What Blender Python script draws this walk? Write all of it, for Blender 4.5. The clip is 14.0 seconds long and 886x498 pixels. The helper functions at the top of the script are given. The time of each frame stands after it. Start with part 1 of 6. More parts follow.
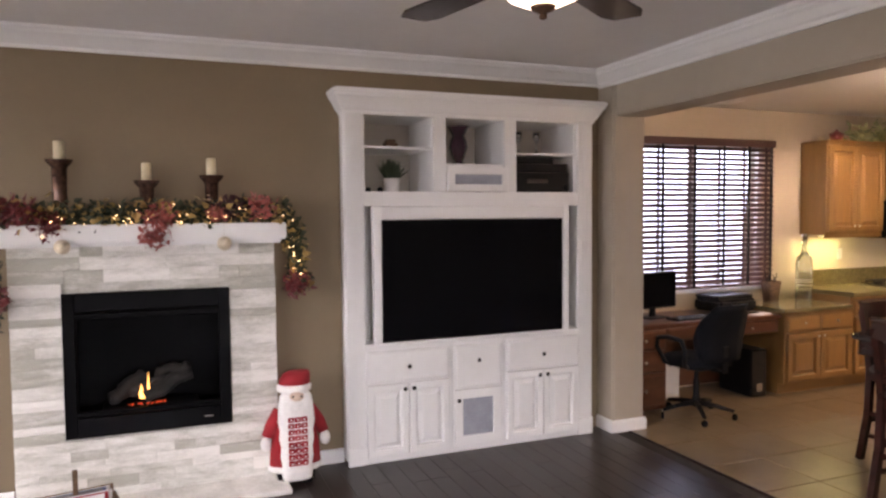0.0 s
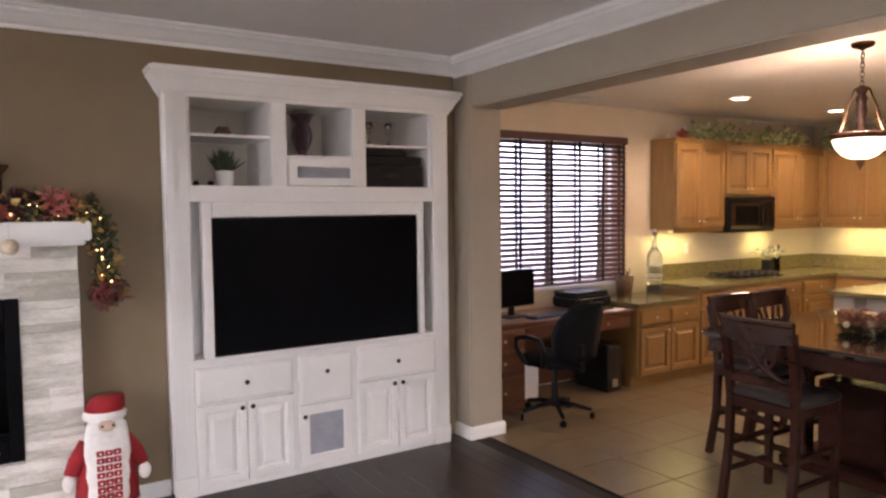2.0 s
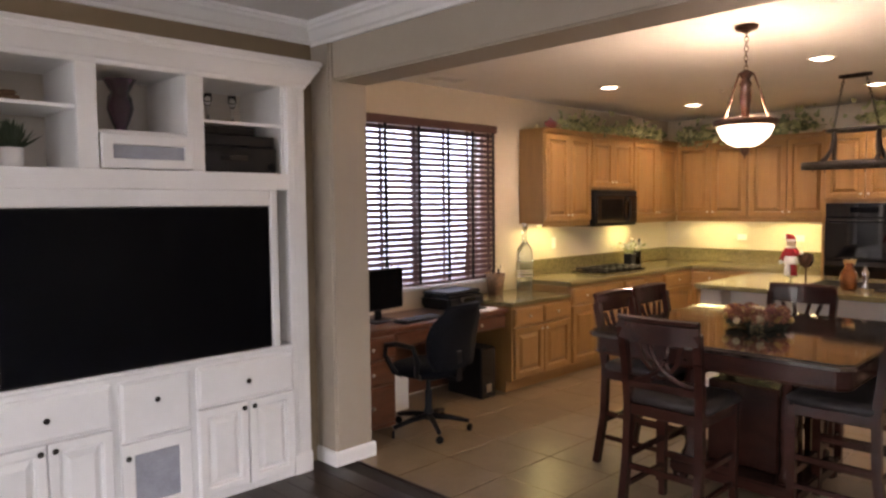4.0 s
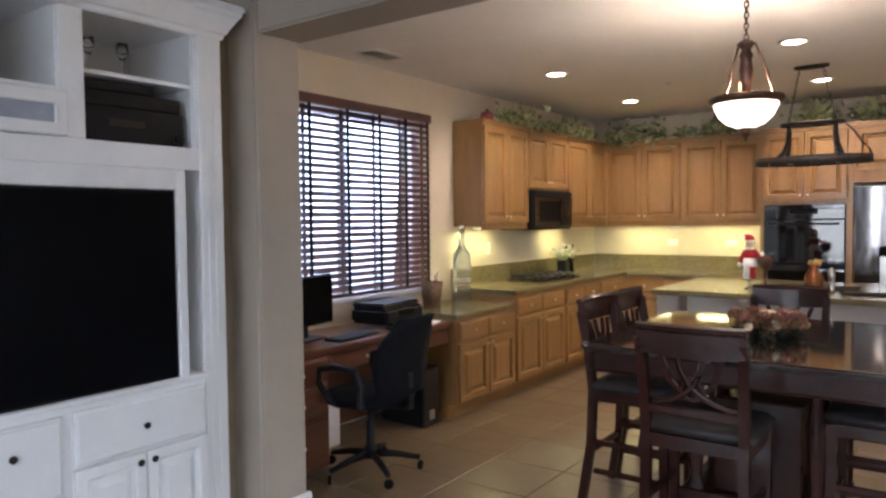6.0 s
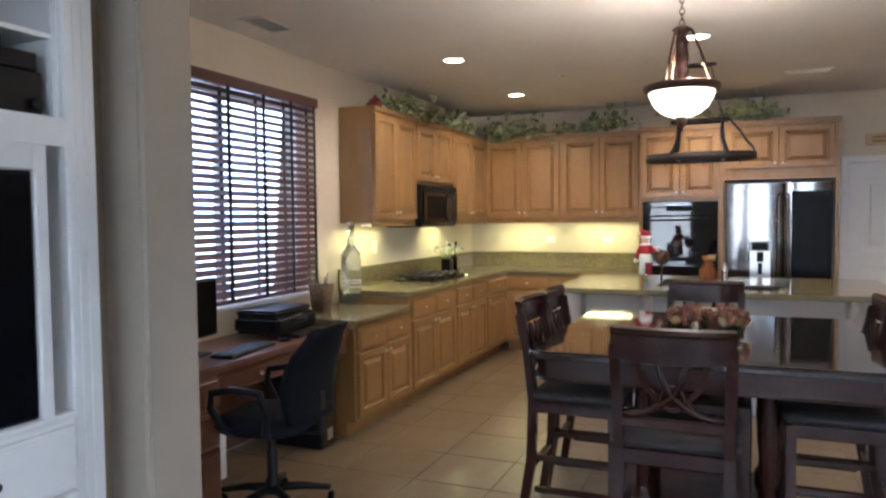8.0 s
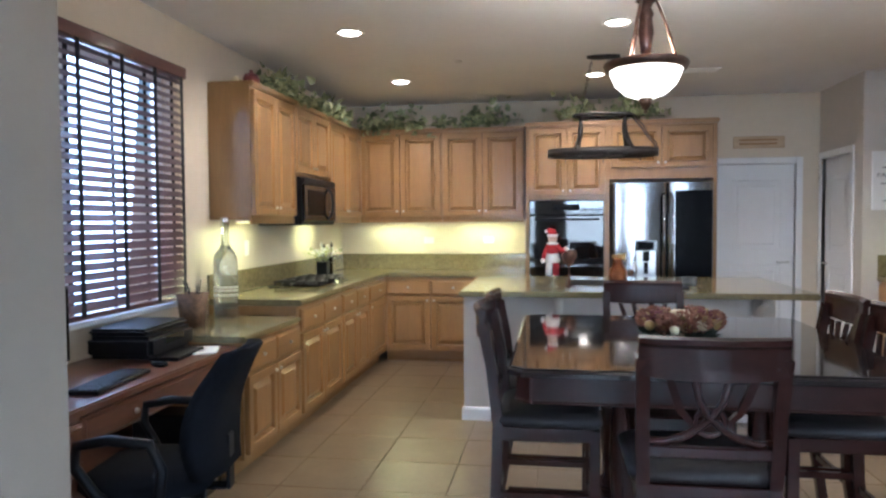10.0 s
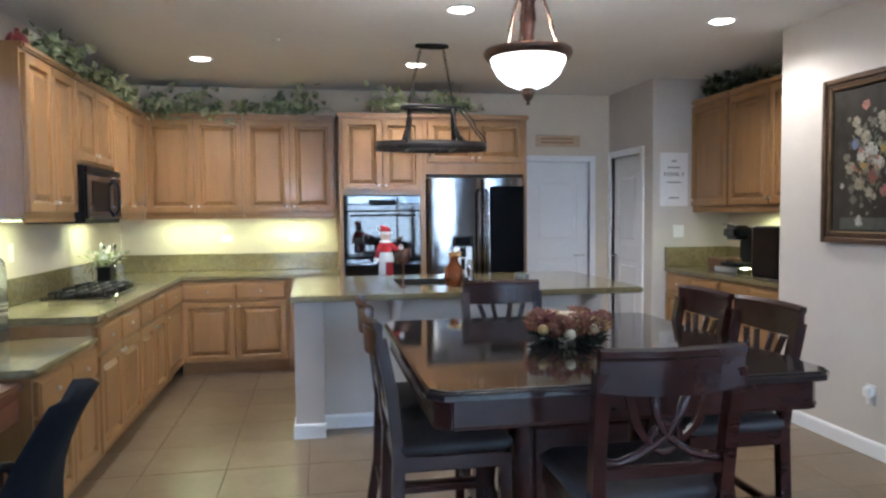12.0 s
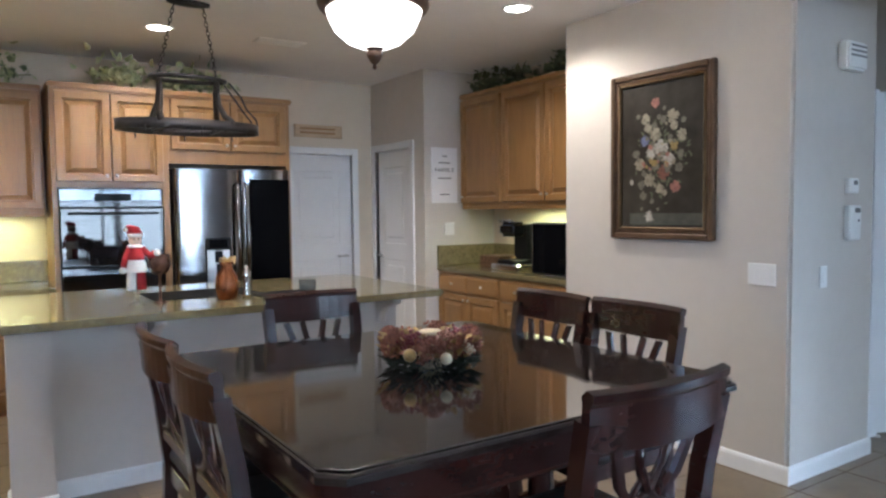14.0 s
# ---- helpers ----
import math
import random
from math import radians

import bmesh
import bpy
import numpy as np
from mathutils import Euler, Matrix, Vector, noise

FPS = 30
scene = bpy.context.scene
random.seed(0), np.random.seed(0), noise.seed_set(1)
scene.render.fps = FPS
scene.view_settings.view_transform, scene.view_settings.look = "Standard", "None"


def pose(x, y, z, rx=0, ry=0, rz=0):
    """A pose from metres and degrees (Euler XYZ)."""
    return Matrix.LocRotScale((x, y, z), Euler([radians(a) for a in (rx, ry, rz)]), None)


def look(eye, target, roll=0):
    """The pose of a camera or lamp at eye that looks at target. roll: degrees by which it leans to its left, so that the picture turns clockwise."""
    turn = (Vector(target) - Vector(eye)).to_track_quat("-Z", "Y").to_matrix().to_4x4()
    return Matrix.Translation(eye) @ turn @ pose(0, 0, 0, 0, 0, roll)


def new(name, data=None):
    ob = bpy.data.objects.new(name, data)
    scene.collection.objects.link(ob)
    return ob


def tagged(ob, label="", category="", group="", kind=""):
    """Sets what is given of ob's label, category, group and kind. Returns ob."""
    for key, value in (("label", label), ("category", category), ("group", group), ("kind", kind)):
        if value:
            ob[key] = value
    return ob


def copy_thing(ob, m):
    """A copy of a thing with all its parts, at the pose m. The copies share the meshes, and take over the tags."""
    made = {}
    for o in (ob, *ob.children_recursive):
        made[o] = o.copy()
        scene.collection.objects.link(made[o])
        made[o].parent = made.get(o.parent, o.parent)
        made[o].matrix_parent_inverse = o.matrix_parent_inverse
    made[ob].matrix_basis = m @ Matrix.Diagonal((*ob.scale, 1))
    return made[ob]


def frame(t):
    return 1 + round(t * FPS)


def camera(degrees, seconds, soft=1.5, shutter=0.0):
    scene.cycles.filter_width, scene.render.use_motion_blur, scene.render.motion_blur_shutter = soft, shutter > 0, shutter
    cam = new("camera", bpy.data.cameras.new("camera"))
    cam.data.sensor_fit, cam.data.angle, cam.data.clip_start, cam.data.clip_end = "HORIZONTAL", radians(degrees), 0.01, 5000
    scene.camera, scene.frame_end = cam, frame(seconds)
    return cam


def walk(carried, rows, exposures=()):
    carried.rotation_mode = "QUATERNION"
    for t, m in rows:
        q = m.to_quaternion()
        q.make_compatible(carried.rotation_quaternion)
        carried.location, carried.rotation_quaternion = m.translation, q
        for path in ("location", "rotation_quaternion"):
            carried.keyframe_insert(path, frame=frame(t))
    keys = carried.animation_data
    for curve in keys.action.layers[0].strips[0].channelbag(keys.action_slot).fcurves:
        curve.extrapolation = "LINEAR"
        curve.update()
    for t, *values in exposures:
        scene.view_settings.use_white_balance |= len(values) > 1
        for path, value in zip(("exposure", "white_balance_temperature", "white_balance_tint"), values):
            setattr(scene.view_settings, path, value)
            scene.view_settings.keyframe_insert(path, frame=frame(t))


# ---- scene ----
# ---- camera ----
cam = camera(64.6, 14.0, 2.5)
PATH = [
    (0, (0.133, -0.01, 1.672), (0.867, 1.847, 1.573), -0.5),
    (0.5, (0.185, 0.058, 1.696), (0.99, 1.886, 1.589), -0.5),
    (1, (0.252, 0.112, 1.681), (1.147, 1.898, 1.575), -0.6),
    (1.5, (0.334, 0.183, 1.672), (1.317, 1.921, 1.561), -0.5),
    (2, (0.416, 0.287, 1.675), (1.484, 1.974, 1.561), -0.6),
    (2.5, (0.491, 0.407, 1.695), (1.646, 2.036, 1.579), -0.6),
    (3, (0.56, 0.536, 1.68), (1.799, 2.102, 1.566), -0.7),
    (3.5, (0.63, 0.69, 1.665), (1.952, 2.186, 1.549), -0.6),
    (3.7, (0.664, 0.752, 1.654), (2.02, 2.217, 1.532), -0.6),
    (5.8, (1.04, 1.653, 1.488), (2.625, 2.87, 1.41), -0.6),
    (6, (1.065, 1.717, 1.493), (2.679, 2.895, 1.411), -0.6),
    (6.5, (1.107, 1.891, 1.491), (2.798, 2.957, 1.407), -0.6),
    (7, (1.149, 2.04, 1.475), (2.895, 3.011, 1.391), -0.7),
    (7.5, (1.196, 2.185, 1.474), (2.993, 3.059, 1.386), -0.6),
    (8, (1.258, 2.326, 1.468), (3.096, 3.109, 1.38), -0.6),
    (10.3, (1.738, 3.061, 1.412), (3.721, 3.312, 1.33), -0.5),
    (10.5, (1.756, 3.084, 1.424), (3.743, 3.296, 1.339), -0.6),
    (11, (1.876, 3.225, 1.431), (3.873, 3.29, 1.341), -0.5),
    (11.5, (1.987, 3.356, 1.419), (3.981, 3.232, 1.327), -0.6),
    (12, (2.094, 3.496, 1.435), (4.06, 3.141, 1.334), -0.5),
    (12.5, (2.262, 3.647, 1.43), (4.178, 3.084, 1.325), -0.6),
    (13, (2.466, 3.719, 1.42), (4.318, 2.971, 1.315), -0.6),
    (13.5, (2.657, 3.715, 1.433), (4.429, 2.793, 1.325), -0.6),
    (14, (2.884, 3.72, 1.422), (4.55, 2.62, 1.311), -0.6),
]
walk(cam, [(t, look(eye, target, roll)) for t, eye, target, roll in PATH],
     [(0.0, 0.03, 8400, 34), (3.7, -0.07, 8300, 32), (5.8, -0.06, 6800, 22), (8.2, -0.02, 6150, 17), (10.5, 0.22, 5400, 12), (12.0, 0.22, 5230, 11), (14.0, 0.27, 5520, 12)])

# ---- world and large lights ----
world = bpy.data.worlds.new("world")
scene.world = world
world.use_nodes = True
wn = world.node_tree
sky = wn.nodes.new("ShaderNodeTexSky")
sky.sky_type, sky.sun_disc = "NISHITA", False
sky.sun_elevation, sky.sun_rotation = radians(40), radians(200)
wn.links.new(sky.outputs[0], wn.nodes["Background"].inputs[0])
wn.nodes["Background"].inputs[1].default_value = 0.08


def lamp(name, kind, m, energy, colour, **extra):
    data = bpy.data.lights.new(name, kind)
    data.energy, data.color = energy, colour
    if kind == "AREA":
        data.shape = "RECTANGLE"
        data.size, data.size_y = extra["size"]
    elif kind == "SPOT":
        data.spot_size, data.spot_blend, data.shadow_soft_size = radians(extra["cone"]), 0.5, 0.05
    elif kind == "POINT":
        data.shadow_soft_size = extra["soft"]
    elif kind == "SUN":
        data.angle = radians(extra["angle"])
    ob = new(name, data)
    ob.matrix_world = m
    return ob


DAY = (0.62, 0.81, 1.0)
WARM = (1.0, 0.87, 0.70)
lamp("sun", "SUN", look((0, -6, 6), (0, 0, 0.6)), 2.0, (1.0, 0.95, 0.88), angle=0.5)
# daylight through the west glazing, the kitchen window and an added, unseen south opening
lamp("west_daylight", "AREA", look((-3.35, 1.8, 2.25), (-1.6, 2.1, 0.0)), 345, DAY, size=(5.2, 1.9))
lamp("south_fill_light", "AREA", look((0.6, -3.75, 2.5), (0.9, -1.6, 0.3)), 1450, DAY, size=(2.8, 1.9))
lamp("kitchen_window_daylight", "AREA", look((4.87, 5.60, 1.65), (4.87, 0.0, 1.2)), 65, (0.50, 0.67, 1.0), size=(1.7, 1.4))
lamp("hall_daylight", "AREA", look((4.3, -3.75, 1.4), (4.3, 0.0, 1.0)), 5, (0.92, 0.96, 1.0), size=(0.8, 1.8))

PEND, CANW, UCW, FANW = 150, 66, 4.5, 4   # watts of the lamps

# ---- materials ----
MATS = {}


def mat(name, colour, rough=0.5, metal=0.0, var=0.15, scale=6.0, bump=0.0, bscale=60.0, stretch=(1, 1, 1), coat=0.0,
        emit=0.0, ecol=None, spec=0.5, trans=0.0, rand=0.0, dark=None, rvar=0.0):
    m = bpy.data.materials.new(name)
    m.use_nodes = True
    nt = m.node_tree
    nd, ln = nt.nodes, nt.links
    b = nd["Principled BSDF"]
    tc = nd.new("ShaderNodeTexCoord")
    mp = nd.new("ShaderNodeMapping")
    mp.inputs["Scale"].default_value = stretch
    ln.new(tc.outputs["Object"], mp.inputs[0])
    src = mp.outputs[0]
    if rand:
        oi = nd.new("ShaderNodeObjectInfo")
        ad = nd.new("ShaderNodeVectorMath")
        sc = nd.new("ShaderNodeMath")
        sc.operation = "MULTIPLY"
        sc.inputs[1].default_value = 37.0
        ln.new(oi.outputs["Random"], sc.inputs[0])
        ln.new(src, ad.inputs[0])
        ln.new(sc.outputs[0], ad.inputs[1])
        src = ad.outputs[0]
    n1 = nd.new("ShaderNodeTexNoise")
    n1.inputs["Scale"].default_value, n1.inputs["Detail"].default_value = scale, 5
    n2 = nd.new("ShaderNodeTexNoise")
    n2.inputs["Scale"].default_value, n2.inputs["Detail"].default_value = scale * 7, 3
    ln.new(src, n1.inputs["Vector"])
    ln.new(src, n2.inputs["Vector"])
    mx = nd.new("ShaderNodeMath")
    mx.operation = "MULTIPLY_ADD"
    mx.inputs[1].default_value = 0.35
    ln.new(n2.outputs[0], mx.inputs[0])
    sc1 = nd.new("ShaderNodeMath")
    sc1.operation = "MULTIPLY"
    sc1.inputs[1].default_value = 0.65
    ln.new(n1.outputs[0], sc1.inputs[0])
    ln.new(sc1.outputs[0], mx.inputs[2])
    val = mx.outputs[0]
    if rand:
        oi2 = nd.new("ShaderNodeMath")
        oi2.operation = "MULTIPLY_ADD"
        oi2.inputs[1].default_value = rand
        ln.new(oi.outputs["Random"], oi2.inputs[0])
        of = nd.new("ShaderNodeMath")
        of.operation = "SUBTRACT"
        of.inputs[1].default_value = rand * 0.5
        ln.new(val, of.inputs[0])
        ln.new(of.outputs[0], oi2.inputs[2])
        val = oi2.outputs[0]
    cr = nd.new("ShaderNodeValToRGB")
    c0 = dark or tuple(c * (1 - var) for c in colour)
    c1 = colour if dark else tuple(min(1.0, c * (1 + var)) for c in colour)
    cr.color_ramp.elements[0].position, cr.color_ramp.elements[1].position = 0.32, 0.68
    cr.color_ramp.elements[0].color, cr.color_ramp.elements[1].color = (*c0, 1), (*c1, 1)
    ln.new(val, cr.inputs[0])
    ln.new(cr.outputs[0], b.inputs["Base Color"])
    b.inputs["Roughness"].default_value, b.inputs["Metallic"].default_value = rough, metal
    if rvar:
        rm = nd.new("ShaderNodeMapRange")
        rm.inputs["To Min"].default_value, rm.inputs["To Max"].default_value = max(0.02, rough - rvar), min(1.0, rough + rvar)
        ln.new(n1.outputs[0], rm.inputs[0])
        ln.new(rm.outputs[0], b.inputs["Roughness"])
    b.inputs["Specular IOR Level"].default_value = spec
    b.inputs["Coat Weight"].default_value = coat
    b.inputs["Coat Roughness"].default_value = min(0.12, rough)
    b.inputs["Transmission Weight"].default_value = trans
    if bump:
        n3 = nd.new("ShaderNodeTexNoise")
        n3.inputs["Scale"].default_value, n3.inputs["Detail"].default_value = bscale, 4
        ln.new(src, n3.inputs["Vector"])
        bp = nd.new("ShaderNodeBump")
        bp.inputs["Strength"].default_value, bp.inputs["Distance"].default_value = bump, 0.004
        ln.new(n3.outputs[0], bp.inputs["Height"])
        ln.new(bp.outputs[0], b.inputs["Normal"])
    if emit:
        b.inputs["Emission Color"].default_value = (*(ecol or colour), 1)
        b.inputs["Emission Strength"].default_value = emit
    MATS[name] = m
    return m


M_TAUPE = mat("taupe_wall_paint", (0.215, 0.154, 0.094), 0.75, var=0.04, scale=2, bump=0.25, bscale=140)
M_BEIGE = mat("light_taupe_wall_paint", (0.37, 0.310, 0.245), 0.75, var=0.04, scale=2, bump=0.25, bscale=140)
M_CREAM = mat("cream_wall_paint", (0.62, 0.53, 0.41), 0.75, var=0.04, scale=2, bump=0.25, bscale=140)
M_GREIGE = mat("greige_wall_paint", (0.55, 0.50, 0.44), 0.75, var=0.04, scale=2, bump=0.25, bscale=140)
M_CEIL = mat("ceiling_paint", (0.82, 0.80, 0.78), 0.9, var=0.03, scale=2, bump=0.35, bscale=90)
M_WHITE = mat("white_enamel", (0.78, 0.77, 0.75), 0.35, var=0.03, scale=3, bump=0.05, bscale=25)
M_TRIM = mat("white_trim", (0.80, 0.79, 0.77), 0.4, var=0.03, scale=3)
M_DOOR = mat("white_door_paint", (0.78, 0.77, 0.76), 0.45, var=0.03, scale=2)
M_OAK = mat("honey_maple", (0.285, 0.150, 0.051), 0.38, var=0.16, scale=3.0, stretch=(5, 5, 0.6), bump=0.06, bscale=50, rand=0.12, coat=0.2)
M_OAKH = mat("honey_maple_cross", (0.285, 0.150, 0.051), 0.38, var=0.16, scale=3.0, stretch=(0.6, 5, 5), bump=0.06, bscale=50, rand=0.12, coat=0.2)
M_GRANITE = mat("olive_quartz", (0.185, 0.150, 0.075), 0.12, var=0.3, scale=30, coat=0.3)
M_WOODFL = mat("espresso_floor_wood", (0.020, 0.011, 0.009), 0.30, var=0.4, scale=2.5, stretch=(8, 0.8, 1), bump=0.1, bscale=40, rand=0.12, rvar=0.06, spec=0.35)
M_SUBFL = mat("subfloor", (0.02, 0.014, 0.01), 0.8)
M_TILE = mat("beige_stone_tile", (0.212, 0.154, 0.092), 0.28, scale=5.0, bump=0.02, bscale=14, rand=0.08, dark=(0.148, 0.102, 0.060))
M_GROUT = mat("grout", (0.150, 0.108, 0.066), 0.9, scale=20)
M_STONE = mat("whitewashed_ledger_stone", (0.83, 0.80, 0.75), 0.75, scale=6, stretch=(1, 1, 4), bump=1.0, bscale=26, rand=0.42, dark=(0.44, 0.425, 0.36))
M_ESP = mat("espresso_furniture_wood", (0.027, 0.0085, 0.006), 0.22, var=0.2, spec=0.32, scale=7, stretch=(1, 1, 2.5), rand=0.1, coat=0.14)
M_LEATH = mat("dark_brown_upholstery", (0.016, 0.011, 0.010), 0.6, var=0.5, scale=14, bump=0.4, bscale=35)
M_BLACK = mat("black_plastic", (0.004, 0.004, 0.005), 0.48, var=0.2, spec=0.2)
M_FABRIC = mat("black_fabric", (0.0055, 0.006, 0.008), 0.95, spec=0.12, var=0.3, scale=60, bump=0.3, bscale=300)
M_SCREEN = mat("switched_off_screen", (0.0022, 0.0023, 0.0032), 0.25, var=0.1, spec=0.06)
M_GLOSSBLK = mat("black_glass", (0.005, 0.005, 0.006), 0.035, var=0.1, spec=0.8)
M_METALBLK = mat("black_metal", (0.0025, 0.0025, 0.003), 0.55, 0.0, spec=0.06, var=0.2)
M_STEEL = mat("black_stainless_steel", (0.27, 0.265, 0.27), 0.13, 1.0, var=0.06, scale=3, stretch=(40, 40, 0.5))
M_CHROME = mat("chrome", (0.75, 0.75, 0.76), 0.12, 1.0, var=0.02)
M_NICKEL = mat("brushed_nickel", (0.62, 0.60, 0.56), 0.3, 1.0, var=0.05)
M_KNOB = mat("dark_bronze_knob", (0.02, 0.016, 0.014), 0.35, 0.6)
M_BRONZE = mat("aged_bronze", (0.13, 0.075, 0.05), 0.4, 0.8, var=0.4, scale=18)
M_IRON = mat("dark_iron", (0.035, 0.032, 0.032), 0.45, 0.7, var=0.3)
M_BLIND = mat("mahogany_blind_slat", (0.105, 0.045, 0.040), 0.30, var=0.2, scale=3, stretch=(1, 8, 8), coat=0.3)
M_TAPE = mat("black_ladder_tape", (0.012, 0.011, 0.014), 0.85)
M_GLASS = mat("clear_glass", (0.95, 0.97, 0.96), 0.03, trans=1.0, var=0.0)
M_FROST = mat("frosted_bottle_glass", (0.82, 0.87, 0.85), 0.16, trans=0.93, var=0.04)
M_MESH = mat("grey_speaker_cloth", (0.30, 0.31, 0.35), 0.9, var=0.15, scale=12, bump=0.3, bscale=300)
M_BOWL = mat("lit_alabaster_glass", (1.0, 0.93, 0.82), 0.4, emit=5.0, ecol=(1.0, 0.90, 0.74), var=0.02)
M_CAN = mat("lit_recessed_lamp", (1, 0.95, 0.85), 0.4, emit=22.0, ecol=(1.0, 0.88, 0.68), var=0.0)
M_UCL = mat("lit_under_cabinet_strip", (1, 0.95, 0.7), 0.4, emit=6.0, ecol=(1.0, 0.96, 0.42), var=0.0)
M_IVY = mat("ivy_leaf", (0.27, 0.30, 0.15), 0.55, scale=9, dark=(0.07, 0.095, 0.045))
M_IVYD = mat("dark_ivy_leaf", (0.11, 0.135, 0.07), 0.6, scale=9, dark=(0.03, 0.045, 0.022))
M_GARL = mat("garland_green", (0.062, 0.078, 0.036), 0.6, scale=12, dark=(0.022, 0.03, 0.014))
M_DKFLOW = mat("dark_burgundy_velvet", (0.060, 0.016, 0.019), 0.6, var=0.4, scale=20)
M_PDULL = mat("painted_dull_petal", (0.17, 0.155, 0.11), 0.6, scale=45, dark=(0.06, 0.055, 0.04))
M_IVYP = mat("pale_ivy_leaf", (0.62, 0.62, 0.34), 0.55, scale=9, dark=(0.19, 0.225, 0.10))
M_PINE = mat("artificial_pine", (0.030, 0.040, 0.020), 0.7, scale=12, dark=(0.012, 0.016, 0.010))
M_RED = mat("red_felt", (0.33, 0.012, 0.018), 0.85, var=0.25, scale=10, bump=0.3, bscale=200)
M_BURG = mat("burgundy_berry", (0.17, 0.028, 0.03), 0.4, var=0.4, scale=20)
M_PINKR = mat("red_glitter_flower", (0.40, 0.10, 0.085), 0.35, var=0.4, scale=40)
M_GOLD = mat("gold_ornament", (0.50, 0.34, 0.14), 0.3, 0.7, var=0.3, scale=30)
M_FAIRY = mat("lit_fairy_bulb", (1, 0.8, 0.5), 0.4, emit=8.0, ecol=(1.0, 0.72, 0.36), var=0.0)
M_CONE = mat("pine_cone", (0.30, 0.125, 0.075), 0.7, var=0.5, scale=30)
M_FUR = mat("white_fleece", (0.78, 0.76, 0.73), 0.95, var=0.1, scale=30, bump=0.8, bscale=90)
M_SKIN = mat("beige_felt", (0.62, 0.46, 0.36), 0.9, var=0.08)
M_CREAMC = mat("cream_candle_wax", (0.66, 0.56, 0.36), 0.5, var=0.1)
M_MOSAIC = mat("brown_mirror_mosaic", (0.10, 0.05, 0.035), 0.2, 0.6, var=0.8, scale=45)
M_PURPLE = mat("dark_plum_glass", (0.05, 0.018, 0.035), 0.08, var=0.3, coat=0.6)
M_GREENPL = mat("grass_plant", (0.035, 0.055, 0.025), 0.6, var=0.4, scale=15)
M_CERAM = mat("white_ceramic", (0.78, 0.76, 0.74), 0.25, var=0.03)
M_COPPER = mat("copper_glass", (0.22, 0.075, 0.028), 0.14, 0.7, var=0.5, scale=16)
M_CHERRY = mat("cherry_desk_wood", (0.13, 0.047, 0.023), 0.32, var=0.25, scale=4, stretch=(0.8, 5, 5), coat=0.3)
M_BASKET = mat("brown_wicker", (0.13, 0.07, 0.035), 0.7, var=0.5, scale=40, bump=0.5, bscale=80)
M_PAPER = mat("white_paper", (0.78, 0.78, 0.77), 0.7, var=0.03)
M_BARS = mat("dark_grey_print", (0.16, 0.155, 0.15), 0.7, var=0.05)
M_PLASTW = mat("white_plastic", (0.75, 0.74, 0.71), 0.4, var=0.03)
M_LOG = mat("ceramic_log", (0.014, 0.012, 0.011), 0.9, var=0.6, scale=16, bump=0.6, bscale=30)
M_FLAME = mat("gas_flame", (1, 0.5, 0.1), 0.5, emit=3.2, ecol=(1.0, 0.55, 0.16), var=0.0)
M_EMBER = mat("glowing_embers", (0.5, 0.05, 0.01), 0.6, emit=0.35, ecol=(1.0, 0.12, 0.04), var=0.0)
M_FRAMEW = mat("bronze_gilt_frame", (0.105, 0.062, 0.036), 0.34, 0.35, var=0.35, scale=14)
M_CANVAS = mat("dark_umber_canvas", (0.052, 0.044, 0.033), 0.6, scale=1.6, dark=(0.012, 0.009, 0.007), bump=0.2, bscale=250, spec=0.15)
M_SIGNW = mat("pale_wood_sign", (0.50, 0.36, 0.22), 0.6, var=0.2, scale=5, stretch=(1, 1, 6))
M_STUCCO = mat("garden_wall_stucco", (0.62, 0.58, 0.54), 0.9, var=0.15, scale=1.5, bump=0.3)
M_GRASS = mat("garden_ground", (0.20, 0.19, 0.13), 0.95, var=0.3, scale=3)
M_BACK = mat("bright_overcast_distance", (0.8, 0.9, 1.0), 1.0, emit=9.5, ecol=(0.82, 0.92, 1.0), var=0.0)
M_LEAFY = mat("garden_foliage", (0.07, 0.11, 0.035), 0.6, scale=7, dark=(0.03, 0.05, 0.02))

M_TABLE = mat("espresso_tabletop", (0.020, 0.013, 0.011), 0.10, var=0.4, scale=3, stretch=(6, 0.8, 1), coat=0.6)
M_TABLEGL = mat("glossy_tabletop_sheet", (0.022, 0.0185, 0.017), 0.06, var=0.25, scale=3, stretch=(6, 0.8, 1), spec=0.95, coat=0.6)
M_GLASSAMB = mat("amber_bronze_glass", (0.15, 0.085, 0.065), 0.15, 0.5, var=0.5, scale=40)
M_GOLDF = mat("gilt_sight_edge", (0.21, 0.14, 0.07), 0.3, 0.5, var=0.3, scale=20)
M_LEDGE = mat("painted_grey_green", (0.085, 0.088, 0.066), 0.6, scale=5, dark=(0.035, 0.034, 0.027))
M_PWHITE = mat("painted_white_petal", (0.52, 0.49, 0.44), 0.6, scale=40, dark=(0.20, 0.18, 0.15))
M_PCREAM = mat("painted_cream_petal", (0.35, 0.31, 0.23), 0.6, scale=40, dark=(0.11, 0.095, 0.06))
M_PPINK = mat("painted_pink_petal", (0.36, 0.15, 0.11), 0.6, scale=40, dark=(0.15, 0.055, 0.045))
M_PORANGE = mat("painted_russet_petal", (0.22, 0.075, 0.045), 0.6, scale=40, dark=(0.09, 0.03, 0.02))
M_PBLUE = mat("painted_blue_petal", (0.15, 0.17, 0.30), 0.6, scale=55, dark=(0.06, 0.07, 0.14))
